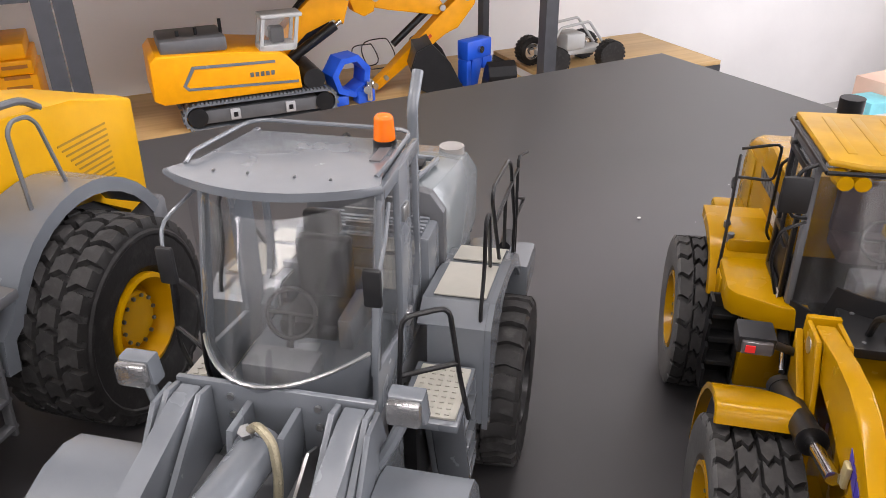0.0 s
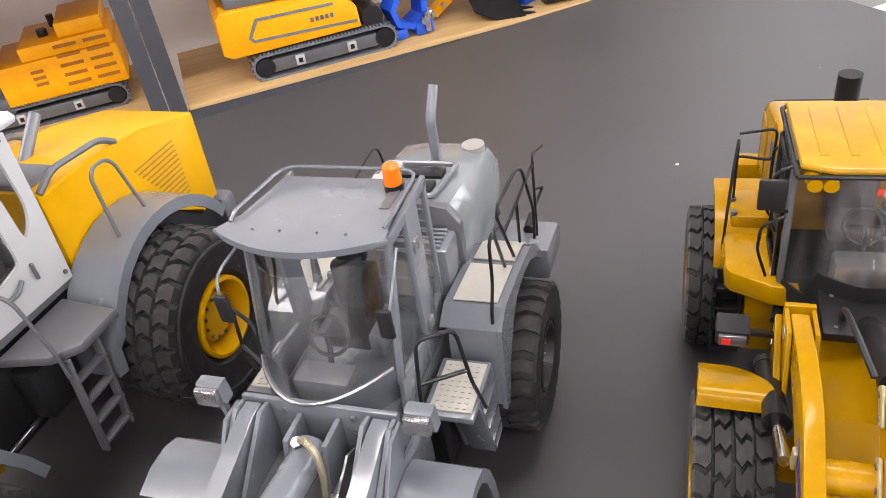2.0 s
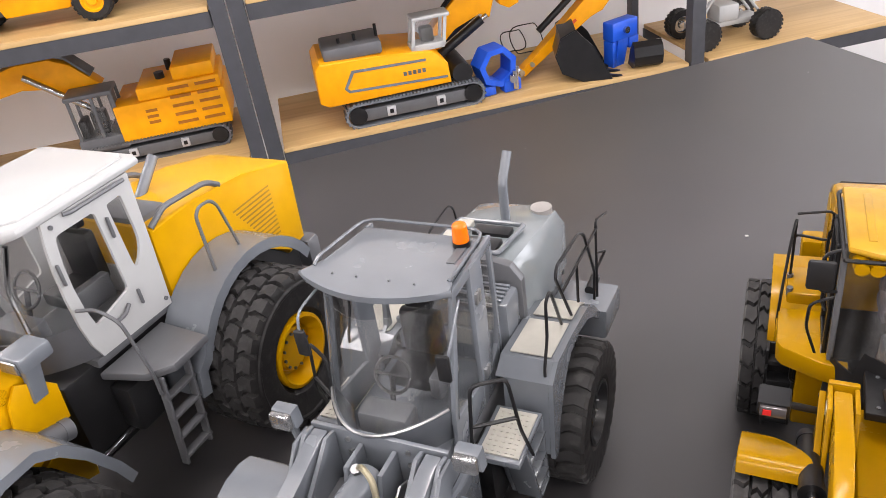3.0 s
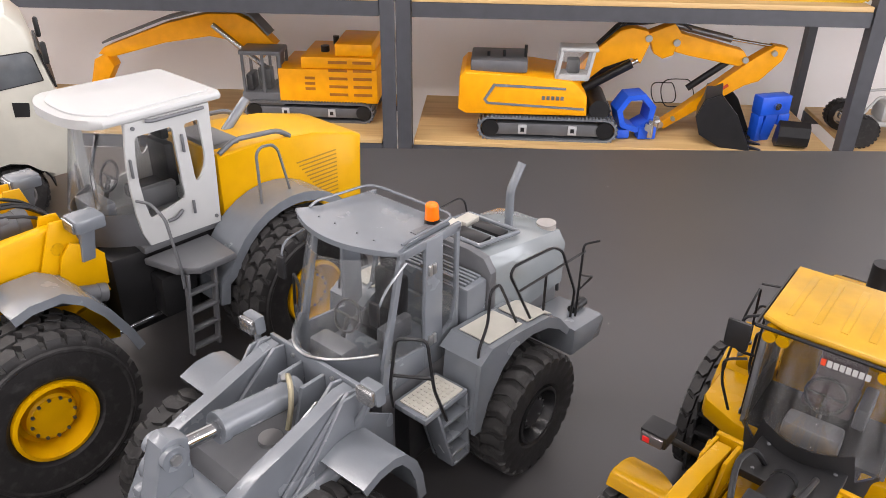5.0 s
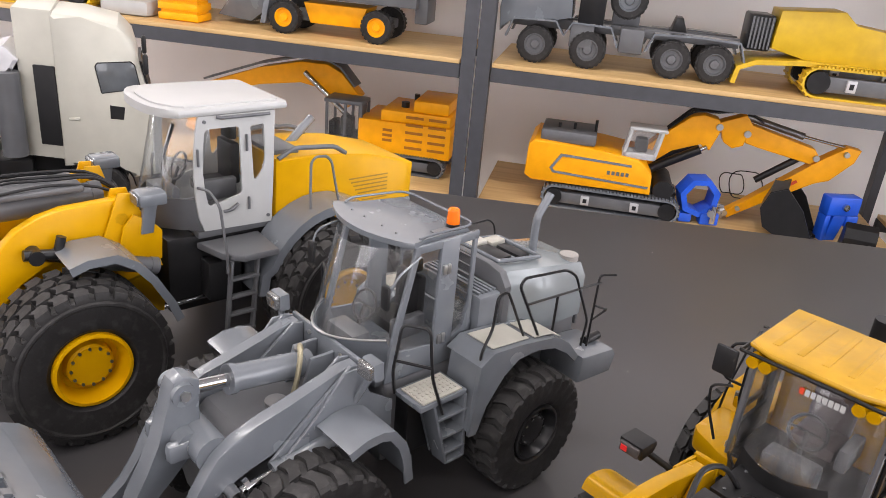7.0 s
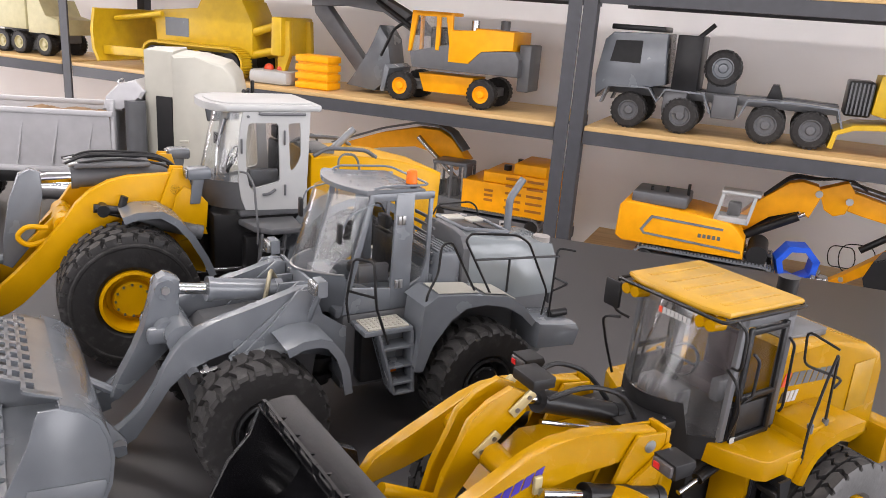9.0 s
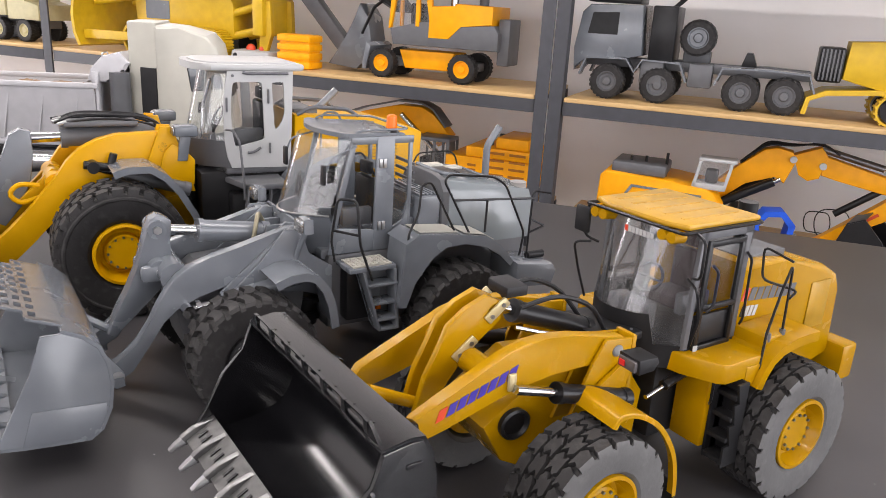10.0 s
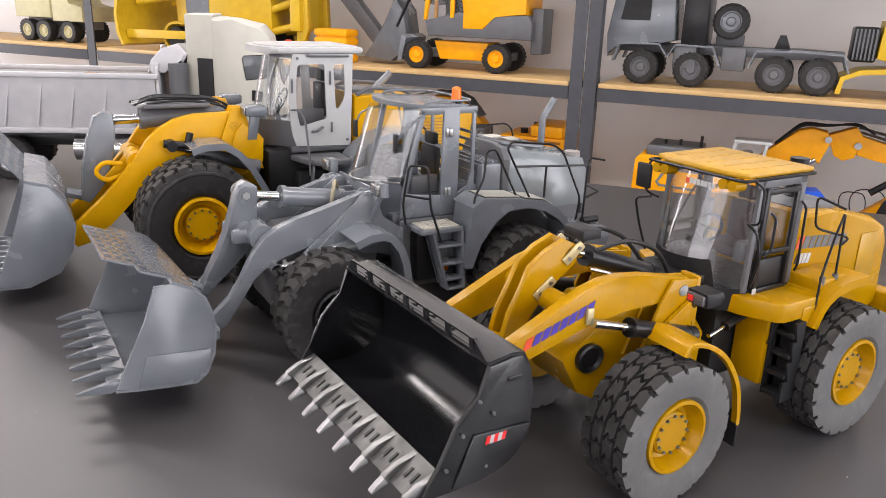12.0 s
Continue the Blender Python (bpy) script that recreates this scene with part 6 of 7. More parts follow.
# ---- white tipper truck on the table ----
def small_wheel(parent, x, y, z, r, w, rim_mat, label="", tyre_mat=RUBBER, meshes={}):
    key = (r, w, rim_mat.name)
    if key not in meshes:
        bm, h = bm_new(), w / 2
        lathe(bm, [(-h, r * 0.6), (-h, r * 0.9), (-h * 0.8, r), (h * 0.8, r), (h, r * 0.9), (h, r * 0.6), (-h, r * 0.6)], 28)
        n = 22
        for k in range(n):
            a, s = 2 * math.pi * k / n, 2 * math.pi / n
            for sg in (-1, 1):
                lug(bm, sg * h * 0.1, sg * h * 1.0, a + (s / 2 if sg > 0 else 0), a + s * 0.55 + (s / 2 if sg > 0 else 0), s * 0.2, r * 0.94, r * 1.03)
        tyre = finish(bm, tyre_mat)
        bm = bm_new()
        lathe(bm, [(-h * 0.6, 0), (-h * 0.6, r * 0.58), (h * 0.9, r * 0.62), (h * 0.92, r * 0.54), (h * 0.5, r * 0.48), (h * 0.5, r * 0.28), (h * 0.85, r * 0.22), (h * 0.9, 0)], 24)
        meshes[key] = (tyre, finish(bm, rim_mat, 28))
    tyre, rim = meshes[key]
    hub = part("wheel", rim, None, parent, label, pose(x, y, z, 0, 0, 0 if x >= 0 else 180))
    part("tyre", tyre, None, hub)
    return hub


def tipper():
    v = thing("tipper_truck", pose(-0.829, 0.3986, 0, 0, 0, -25.8) @ Matrix.Scale(1.1, 4), "white model tipper truck with a load of brown earth", "model truck")
    for y in (0.127, -0.27, -0.365):
        for sg in (-1, 1):
            small_wheel(v, sg * 0.058, y, 0.038, 0.037, 0.024, CHROME, "chromed wheel with black tyre")
    bm = bm_new()
    for x in (-0.026, 0.018):
        box(bm, x, x + 0.008, -0.44, 0.19, 0.055, 0.078, 0.001)
    box(bm, -0.05, 0.05, -0.14, 0.04, 0.04, 0.08, 0.004)
    part("chassis", bm, BLACK, v)
    for sg in (-1, 1):
        tank = part("fuel_tank", rod(bm_new(), (sg * 0.054, -0.16, 0.055), (sg * 0.054, -0.02, 0.055), 0.0215, seg=28), CHROME, v, "polished chrome fuel tank")
        for y in (-0.13, -0.05):
            part("tank_strap", rod(bm_new(), (sg * 0.054, y - 0.003, 0.055), (sg * 0.054, y + 0.003, 0.055), 0.0222, seg=28), BLACK, tank)
    # tipping body with tapered, ribbed sides
    bm = bm_new()
    box(bm, -0.06, 0.06, -0.4515, -0.0165, 0.084, 0.09, 0.001)
    body = part("tipping_body", bm, SILVER, v, "silver-white tapered tipping body")
    for sg in (-1, 1):
        part("side_wall", prism(bm_new(), [(sg * 0.062, 0.088), (sg * 0.07, 0.178), (sg * 0.067, 0.178), (sg * 0.059, 0.088)], "Y", -0.4515, -0.0165), SILVER, body)
        part("top_rail", box(bm_new(), *span(sg, 0.066, 0.073), -0.457, -0.01, 0.178, 0.187, 0.002), SILVER, body)
        part("bottom_rail", box(bm_new(), *span(sg, 0.0605, 0.066), -0.455, -0.012, 0.082, 0.092, 0.002), SILVER, body)
    part("tail_gate", box(bm_new(), -0.066, 0.066, -0.458, -0.452, 0.088, 0.185, 0.001), SILVER, body)
    part("head_board", box(bm_new(), -0.066, 0.066, -0.016, -0.01, 0.088, 0.2, 0.001), SILVER, body)
    for sg in (-1, 1):
        for k in range(8):
            y = -0.43 + k * 0.053
            bm = bm_new()
            prism(bm, [(y, 0.094), (y + 0.003, 0.094), (y + 0.019, 0.176), (y + 0.016, 0.176)], "X", *span(sg, 0.0665, 0.069))
            part("side_rib", bm, SILVER, body)
    bm = bm_new()
    prism(bm, [(-0.03, 0.187), (-0.026, 0.208), (-0.006, 0.228), (0.02, 0.236), (0.036, 0.222), (0.03, 0.205), (0.01, 0.203), (0.002, 0.187)], "X", -0.056, 0.056, 0.004)
    random.seed(12)
    for vert in bm.verts:
        vert.co += Vector((random.uniform(-0.002, 0.002), random.uniform(-0.003, 0.003), random.uniform(-0.003, 0.003)))
    box(bm, -0.062, 0.062, -0.022, -0.01, 0.186, 0.205, 0.001)
    part("cab_shield", bm, SILVER, body)
    part("shield_bow", tube(bm_new(), [(-0.02, -0.012, 0.205), (-0.02, -0.012, 0.232), (0.02, -0.012, 0.232), (0.02, -0.012, 0.205)], 0.0014), STEEL, body)
    bm = bm_new()
    bmesh.ops.create_grid(bm, x_segments=26, y_segments=60, size=1.0, matrix=Matrix.Translation((0, -0.235, 0.15)) @ Matrix.Diagonal((0.063, 0.212, 1, 1)))
    for p in bm.verts:
        q = Vector((p.co.x * 30, p.co.y * 30, 3.1))
        p.co.z += 0.016 * math.cos(p.co.x * 18) + 0.008 * noise.noise(q) + 0.003 * noise.noise(q * 4) + 0.012 * math.cos((p.co.y + 0.1) * 14)
    part("earth_load", bm, EARTH, body, "heaped brown earth")
    # cab
    bm = bm_new()
    prism(bm, [(0.082, 0.075), (0.082, 0.284), (0.12, 0.281), (0.165, 0.271), (0.182, 0.252), (0.199, 0.175), (0.208, 0.11), (0.206, 0.06), (0.172, 0.055), (0.166, 0.072), (0.15, 0.085), (0.127, 0.09), (0.104, 0.085), (0.096, 0.075)], "X", -0.071, 0.071, 0.006)
    prism(bm, [(-0.045, 0.036), (0.045, 0.036), (0.0695, 0.086), (-0.0695, 0.086)], "Z", 0.085, 0.288, 0.003)
    cab = part("cab", bm, IVORY, v, "ivory white high-roof cab")
    for sg in (-1, 1):
        bm = bm_new()
        prism(bm, [(0.1385, 0.18), (0.133, 0.2165), (0.136, 0.221), (0.178, 0.2235), (0.183, 0.219), (0.189, 0.1865)], "X", *span(sg, 0.0705, 0.0718), 0.0004)
        pane = part("side_window", bm, TINTED, cab, "grey tinted side window")
        tube(trim := bm_new(), [(sg * 0.0712, y, z) for y, z in ((0.1385, 0.18), (0.133, 0.2165), (0.136, 0.221), (0.178, 0.2235), (0.183, 0.219), (0.189, 0.1865), (0.1385, 0.18))], 0.0009, 0.001, 6)
        part("window_seal", trim, PLASTIC, pane)
        part("quarter_window", prism(bm_new(), [(0.147, 0.144), (0.1475, 0.163), (0.167, 0.16), (0.164, 0.142)], "X", *span(sg, 0.0705, 0.0716)), PLASTIC, cab)
        duct = bm_new()
        prism(duct, [(sg * 0.0543, 0.057), (sg * 0.0672, 0.0835), (sg * 0.0707, 0.0818), (sg * 0.0578, 0.0553)], "Z", 0.105, 0.215, 0.001)
        part("side_duct", duct, PLASTIC, cab, "black upright duct on the rear corner")
        part("door_handle", box(bm_new(), *span(sg, 0.071, 0.0735), 0.094, 0.108, 0.142, 0.146, 0.0008), IVORY, cab)
        part("air_tank", rod(bm_new(), (sg * 0.056, 0.022, 0.09), (sg * 0.056, 0.022, 0.205), 0.0165, seg=24), DGREY, v, "upright dark grey tank behind the cab")
        part("mirror", box(bm_new(), *span(sg, 0.075, 0.084), 0.194, 0.201, 0.208, 0.236, 0.003), PLASTIC, cab)
        bm = bm_new()
        plate(bm, arc(0.127, 0.038, 0.046, 175, 5, 10), "X", *span(sg, 0.042, 0.068), 0.002)
        part("wheel_arch", bm, BLACK, cab)
    bm = bm_new()
    prism(bm, [(0.1895, 0.222), (0.2005, 0.172), (0.2035, 0.172), (0.1925, 0.222)], "X", -0.058, 0.058)
    part("windscreen", bm, PLASTIC, cab)
    return v


tipper()


# ---- models on the shelves ----
def shelf_thing(name, x, y, z, label, category, rz=0):
    return thing(name, ROOM @ pose(x, y, z, 0, 0, rz), label, category, "models on the shelves")


def crawler(parent, x0, x1, y0, y1, h, mat, label):
    """A crawler track: frame, rollers and a belt of shoes."""
    n, r = 40, h / 2
    bm = bm_new()
    line = arc(x1 - r, r, r, -90, 90, 8) + arc(x0 + r, r, r, 90, 270, 8)
    line.append(line[0])
    plate(bm, line, "Y", y0, y1, 0.005)
    belt = part("crawler_track", bm, mat, parent, label)
    shoe = finish(box(bm_new(), -0.0026, 0.0026, y0 - 0.001, y1 + 0.001, -0.0005, 0.004), mat)
    total = [Vector(p) for p in line]
    for a, b in zip(total, total[1:]):
        k = max(1, int((b - a).length / 0.009))
        d = (b - a).normalized()
        for i in range(k):
            p = a.lerp(b, (i + 0.5) / k)
            part("track_shoe", shoe, None, belt, "", pose(p.x, 0, p.y, 0, math.degrees(math.atan2(-d.y, d.x)) + 180, 0))
    bm = bm_new()
    box(bm, x0 + r, x1 - r, y0 + 0.006, y1 - 0.006, h * 0.22, h * 0.72, 0.002)
    part("track_frame", bm, DGREY, belt)
    for x in (x0 + r, x1 - r):
        part("sprocket", rod(bm_new(), (x, y0 + 0.003, r), (x, y1 - 0.003, r), r * 0.72, seg=20), BLACK, belt)
    for f in (0.32, 0.68):
        x = x0 + (x1 - x0) * f
        bm = box(bm_new(), x - 0.011, x + 0.011, y0 - 0.002, y0 + 0.008, h * 0.3, h * 0.68, 0.001)
        pad = part("step_pad", bm, SILVER, belt, "pale square step")
        part("pad_hole", box(bm_new(), x - 0.005, x + 0.005, y0 - 0.0028, y0 - 0.0021, h * 0.4, h * 0.58), BLACK, pad)
    return belt


def boom_box(parent, name, pts, w, mat, label="", y=0.0):
    bm = prism(bm_new(), pts, "Y", y - w / 2, y + w / 2, 0.002)
    return part(name, bm, mat, parent, label)


def crane_excavator():
    """Orange excavator with folded boom, tracks lengthwise on the lower shelf."""
    v = shelf_thing("tracked_excavator", 0.42, 0.13, SHELF_Z[1], "orange model tracked excavator with folded boom", "model excavator")
    crawler(v, -0.19, 0.17, -0.1, -0.055, 0.062, GREY, "grey crawler track")
    crawler(v, -0.19, 0.17, 0.055, 0.1, 0.062, GREY, "grey crawler track")
    part("undercarriage", box(bm_new(), -0.09, 0.07, -0.055, 0.055, 0.02, 0.06, 0.004), DGREY, v)
    part("slew_drum", rod(bm_new(), (0.12, -0.09, 0.085), (0.12, 0.05, 0.085), 0.026, seg=20), PLASTIC, v, "black drum beside the body")
    bm = prism(bm_new(), [(-0.245, 0.08), (-0.242, 0.165), (-0.228, 0.18), (-0.05, 0.17), (0.045, 0.16), (0.06, 0.15), (0.085, 0.12), (0.088, 0.07), (-0.225, 0.068)], "Y", -0.098, 0.098, 0.006)
    body = part("upper_body", bm, ORANGE, v, "orange upper body with grey stripe")
    bm = bm_new()
    for pts in ([(-0.18, 0.108), (-0.155, 0.15), (0.03, 0.144), (0.03, 0.138), (-0.15, 0.143), (-0.172, 0.108)], [(-0.18, 0.108), (-0.172, 0.108), (-0.166, 0.102), (0.08, 0.092), (0.08, 0.086), (-0.17, 0.096)]):
        prism(bm, pts, "Y", -0.0995, -0.098)
    part("stripe", bm, GREY, body)
    for k in range(5):
        bm = box(bm_new(), -0.03 + k * 0.012, -0.022 + k * 0.012, -0.0992, -0.098, 0.111, 0.121)
        part("lettering", bm, DGREY, body)
    bm = box(bm_new(), -0.215, -0.07, -0.085, 0.05, 0.174, 0.206, 0.006)
    part("engine_cover", bm, DGREY, v)
    for x, h in ((-0.17, 0.012), (-0.13, 0.016), (-0.075, 0.03)):
        part("pipe", rod(bm_new(), (x, -0.04, 0.17), (x, -0.04, 0.206 + h), 0.004), BLACK, v)
    cab = part("cab", box(bm_new(), 0.0, 0.085, -0.09, -0.033, 0.16, 0.176, 0.002), WHITE, v, "white open-framed cab")
    for x in (0.0, 0.078):
        for y in (-0.09, -0.04):
            part("cab_post", prism(bm_new(), [(x, 0.165), (x + 0.008, 0.165), (x + 0.02, 0.238), (x + 0.012, 0.238)], "Y", y, y + 0.007), WHITE, cab)
    part("cab_roof", box(bm_new(), 0.01, 0.105, -0.092, -0.031, 0.234, 0.243, 0.003), WHITE, cab)
    part("cab_seat", box(bm_new(), 0.03, 0.062, -0.078, -0.045, 0.176, 0.212, 0.005), PLASTIC, cab)
    boom_box(v, "boom", [(0.030, 0.143), (0.100, 0.213), (0.165, 0.270), (0.195, 0.278), (0.235, 0.270), (0.245, 0.246), (0.225, 0.186), (0.200, 0.203), (0.130, 0.176), (0.070, 0.118)], 0.05, ORANGE, "bent orange boom", 0.02)
    boom_box(v, "boom_head", [(0.236, 0.263), (0.300, 0.290), (0.318, 0.268), (0.306, 0.210), (0.280, 0.200), (0.256, 0.213)], 0.046, ORANGE, "", 0.02)
    bm = bm_new()
    rod(bm, (0.07, -0.018, 0.113), (0.2, -0.018, 0.190), 0.012)
    rod(bm, (0.07, 0.058, 0.113), (0.2, 0.058, 0.190), 0.012)
    part("boom_ram", bm, BLACK, v)
    boom_box(v, "middle_boom", [(0.312, 0.268), (0.483, 0.225), (0.500, 0.203), (0.478, 0.185), (0.345, 0.210), (0.310, 0.218)], 0.044, ORANGE, "", 0.02)
    part("stick_ram", rod(bm_new(), (0.305, 0.02, 0.283), (0.453, 0.02, 0.250), 0.009), DARKSTEEL, v)
    part("stick_ram_rod", rod(bm_new(), (0.453, 0.02, 0.250), (0.575, 0.02, 0.233), 0.004), CHROME, v)
    boom_box(v, "stick", [(0.594, 0.235), (0.560, 0.240), (0.513, 0.205), (0.486, 0.183), (0.339, 0.055), (0.297, 0.024), (0.310, 0.008), (0.381, 0.058), (0.500, 0.136), (0.536, 0.146), (0.585, 0.202)], 0.036, ORANGE, "orange stick folded downwards", 0.02)
    for k in range(3):
        part("stick_mark", box(bm_new(), -0.012, 0.012, -0.0192, -0.018, -0.004, 0.004, 0, pose(0.415 + k * 0.018, 0.02, 0.1 + k * 0.014, 0, -38, 0)), MARKRED, v)
    for x, z, r in ((0.07, 0.15, 0.008), (0.238, 0.252, 0.009), (0.31, 0.243, 0.009), (0.49, 0.203, 0.008), (0.56, 0.222, 0.007), (0.33, 0.04, 0.006)):
        part("boom_pin", rod(bm_new(), (x, -0.009, z), (x, 0.049, z), r, seg=14), STEEL, v, "bright joint pin")
    for k in range(3):
        y = 0.008 + k * 0.012
        hose(v, [(0.11, y, 0.226), (0.17, y, 0.284 + 0.003 * k), (0.236, y, 0.286), (0.3, y, 0.302 - 0.004 * k), (0.345, y, 0.274)], 0.0026)
    part("bucket_ram", rod(bm_new(), (0.36, 0.02, 0.118), (0.47, 0.02, 0.205), 0.009), BLACK, v, "black bucket ram above the stick")
    part("boom_ram_rod", rod(bm_new(), (0.14, -0.018, 0.1545), (0.215, -0.018, 0.199), 0.006), CHROME, v, "bright ram rod")
    part("cab_glass", box(bm_new(), 0.014, 0.082, -0.0885, -0.0875, 0.178, 0.233), SMOKE, v)
    bm = bm_new()
    rod(bm, (0.3, 0.0, 0.02), (0.3, 0.045, 0.02), 0.009)
    box(bm, 0.25, 0.3, 0.0, 0.04, 0.002, 0.034, 0.004)
    rod(bm, (0.265, -0.01, 0.036), (0.275, 0.045, 0.036), 0.01)
    part("quick_coupler", bm, CHROME, v, "bright quick coupler")
    return v


crane_excavator()


def grille_excavator():
    """Larger orange excavator in the next bay, boom reaching away from its dark cab."""
    v = shelf_thing("tracked_excavator", -0.2, 0.22, SHELF_Z[1], "orange model tracked excavator with louvred engine house", "model excavator")
    v.matrix_basis = v.matrix_basis @ Matrix.Scale(0.92, 4)
    crawler(v, -0.24, 0.15, -0.11, -0.06, 0.06, DGREY, "dark grey crawler track")
    crawler(v, -0.24, 0.15, 0.06, 0.11, 0.06, DGREY, "dark grey crawler track")
    part("undercarriage", box(bm_new(), -0.15, 0.1, -0.06, 0.06, 0.02, 0.058, 0.004), DGREY, v)
    bm = bm_new()
    box(bm, -0.13, 0.165, -0.105, 0.105, 0.06, 0.16, 0.004)
    part("engine_house", bm, ORANGE, v, "orange engine house")
    house = part("engine_deck", box(bm_new(), -0.06, 0.16, -0.1, 0.1, 0.161, 0.195, 0.004), ORANGE, v)
    part("rear_deck", box(bm_new(), 0.04, 0.15, -0.09, 0.09, 0.196, 0.232, 0.004), ORANGE, v)
    for row in range(5):
        for col in range(3):
            x = -0.05 + col * 0.072
            z = 0.178 - row * 0.024 if col else 0.13 - row * 0.016
            if col == 0 and row > 2:
                continue
            bm = box(bm_new(), x, x + (0.055 if col else 0.03), -0.1062, -0.1045, z, z + 0.008)
            part("louvre", bm, LOUVRE, house)
    cab = part("cab", box(bm_new(), -0.245, -0.12, -0.102, -0.01, 0.045, 0.085, 0.004), DGREY, v, "dark grey framed cab")
    for x in (-0.24, -0.18, -0.128):
        for y in (-0.1, -0.02):
            part("cab_post", box(bm_new(), x, x + 0.008, y, y + 0.008, 0.05, 0.2, 0.001), DGREY, cab)
    part("cab_roof", box(bm_new(), -0.245, -0.12, -0.102, -0.01, 0.195, 0.208, 0.004), DGREY, cab)
    part("cab_pane", box(bm_new(), -0.236, -0.128, -0.098, -0.096, 0.085, 0.195), SMOKE, v)
    part("cab_seat", box(bm_new(), -0.2, -0.16, -0.075, -0.035, 0.085, 0.15, 0.006), PLASTIC, v)
    part("cab_console", box(bm_new(), -0.232, -0.212, -0.09, -0.03, 0.085, 0.135, 0.004), PLASTIC, v)
    part("cab_rear_wall", box(bm_new(), -0.134, -0.129, -0.095, -0.02, 0.085, 0.194, 0.001), DGREY, v)
    part("exhaust_pipe", rod(bm_new(), (0.02, 0.04, 0.19), (0.02, 0.04, 0.225), 0.009), BLACK, v)
    part("air_filter", rod(bm_new(), (0.0, -0.03, 0.19), (0.0, -0.03, 0.212), 0.013), BLACK, v)
    boom_box(v, "boom", [(-0.16, 0.2), (-0.22, 0.265), (-0.27, 0.29), (-0.36, 0.29), (-0.5, 0.255), (-0.7, 0.18), (-0.72, 0.16), (-0.68, 0.15), (-0.5, 0.2), (-0.36, 0.225), (-0.28, 0.212), (-0.2, 0.16)], 0.06, ORANGE, "arched orange boom", 0.03)
    bm = bm_new()
    line = [(-0.18, 0.228), (-0.23, 0.284), (-0.275, 0.302), (-0.36, 0.302), (-0.5, 0.266), (-0.7, 0.191)]
    plate(bm, line, "Y", -0.002, 0.062, -0.006)
    part("boom_edge", bm, DGREY, v)
    part("boom_ram", rod(bm_new(), (-0.18, -0.02, 0.13), (-0.34, -0.02, 0.262), 0.009), CHROME, v)
    boom_box(v, "stick", [(-0.7, 0.16), (-0.74, 0.14), (-0.78, 0.02), (-0.75, 0.01), (-0.68, 0.12)], 0.05, ORANGE, "", 0.03)
    return v


grille_excavator()


def grab_bucket(x, y, z, label, mat, s=1.0, rz=0, name="spare_bucket", tilt=0):
    """A spare digging bucket: curved shell between two side plates."""
    v = thing(name, ROOM @ pose(x, y, z, 0, 0, rz) @ pose(0, 0, 0, 0, tilt, 0), label, "model bucket", "spare attachments on the shelf")
    line = [(0.05 * s, 0.0), (0.0, 0.002 * s), (-0.035 * s, 0.02 * s), (-0.045 * s, 0.05 * s), (-0.035 * s, 0.08 * s), (-0.01 * s, 0.092 * s)]
    part("shell", plate(bm_new(), line, "Y", -0.05 * s, 0.05 * s, 0.003), mat, v)
    for sg in (-1, 1):
        part("side_plate", prism(bm_new(), line + [(0.02 * s, 0.06 * s)], "Y", *span(sg, 0.047 * s, 0.051 * s)), mat, v)
    for k in range(4):
        yy = -0.04 * s + k * 0.027 * s
        part("tooth", prism(bm_new(), [(0.045 * s, 0.0), (0.068 * s, 0.001), (0.045 * s, 0.006 * s)], "Y", yy - 0.004 * s, yy + 0.004 * s), mat, v)
    return v


grab_bucket(0.875, 0.1, SHELF_Z[1], "glossy black spare digging bucket lying on the shelf", BLACK, 1.5, -15)
grab_bucket(1.04, 0.05, SHELF_Z[1], "small black spare bucket standing on the shelf", BLACK, 0.75, 80)


def blue_grapple(x, y, z, rz, s):
    v = thing("grapple", ROOM @ pose(x, y, z, 0, 0, rz), "blue painted grapple attachment with bright fittings", "model attachment", "spare attachments on the shelf")
    bm = bm_new()
    n = 7
    pts = [(0.055 * s * math.cos(a), 0.075 * s + 0.055 * s * math.sin(a)) for a in (2 * math.pi * k / n + 0.3 for k in range(n + 1))]
    plate(bm, pts, "Y", -0.03 * s, 0.03 * s, 0.016 * s)
    part("ring", bm, BLUE, v, "blue ring-shaped jaw")
    bm = bm_new()
    box(bm, 0.01 * s, 0.06 * s, -0.035 * s, 0.0, 0.002, 0.035 * s, 0.004)
    box(bm, -0.045 * s, -0.01 * s, -0.025 * s, 0.025 * s, 0.002, 0.028 * s, 0.004)
    part("foot", bm, BLUE, v)
    bm = bm_new()
    rod(bm, (0.03 * s, -0.05 * s, 0.04 * s), (0.05 * s, 0.03 * s, 0.04 * s), 0.01 * s)
    rod(bm, (0.04 * s, -0.04 * s, 0.01), (0.04 * s, -0.04 * s, 0.06 * s), 0.008 * s)
    part("fitting", bm, CHROME, v)
    return v


blue_grapple(0.635, 0.09, SHELF_Z[1], 10, 0.98)


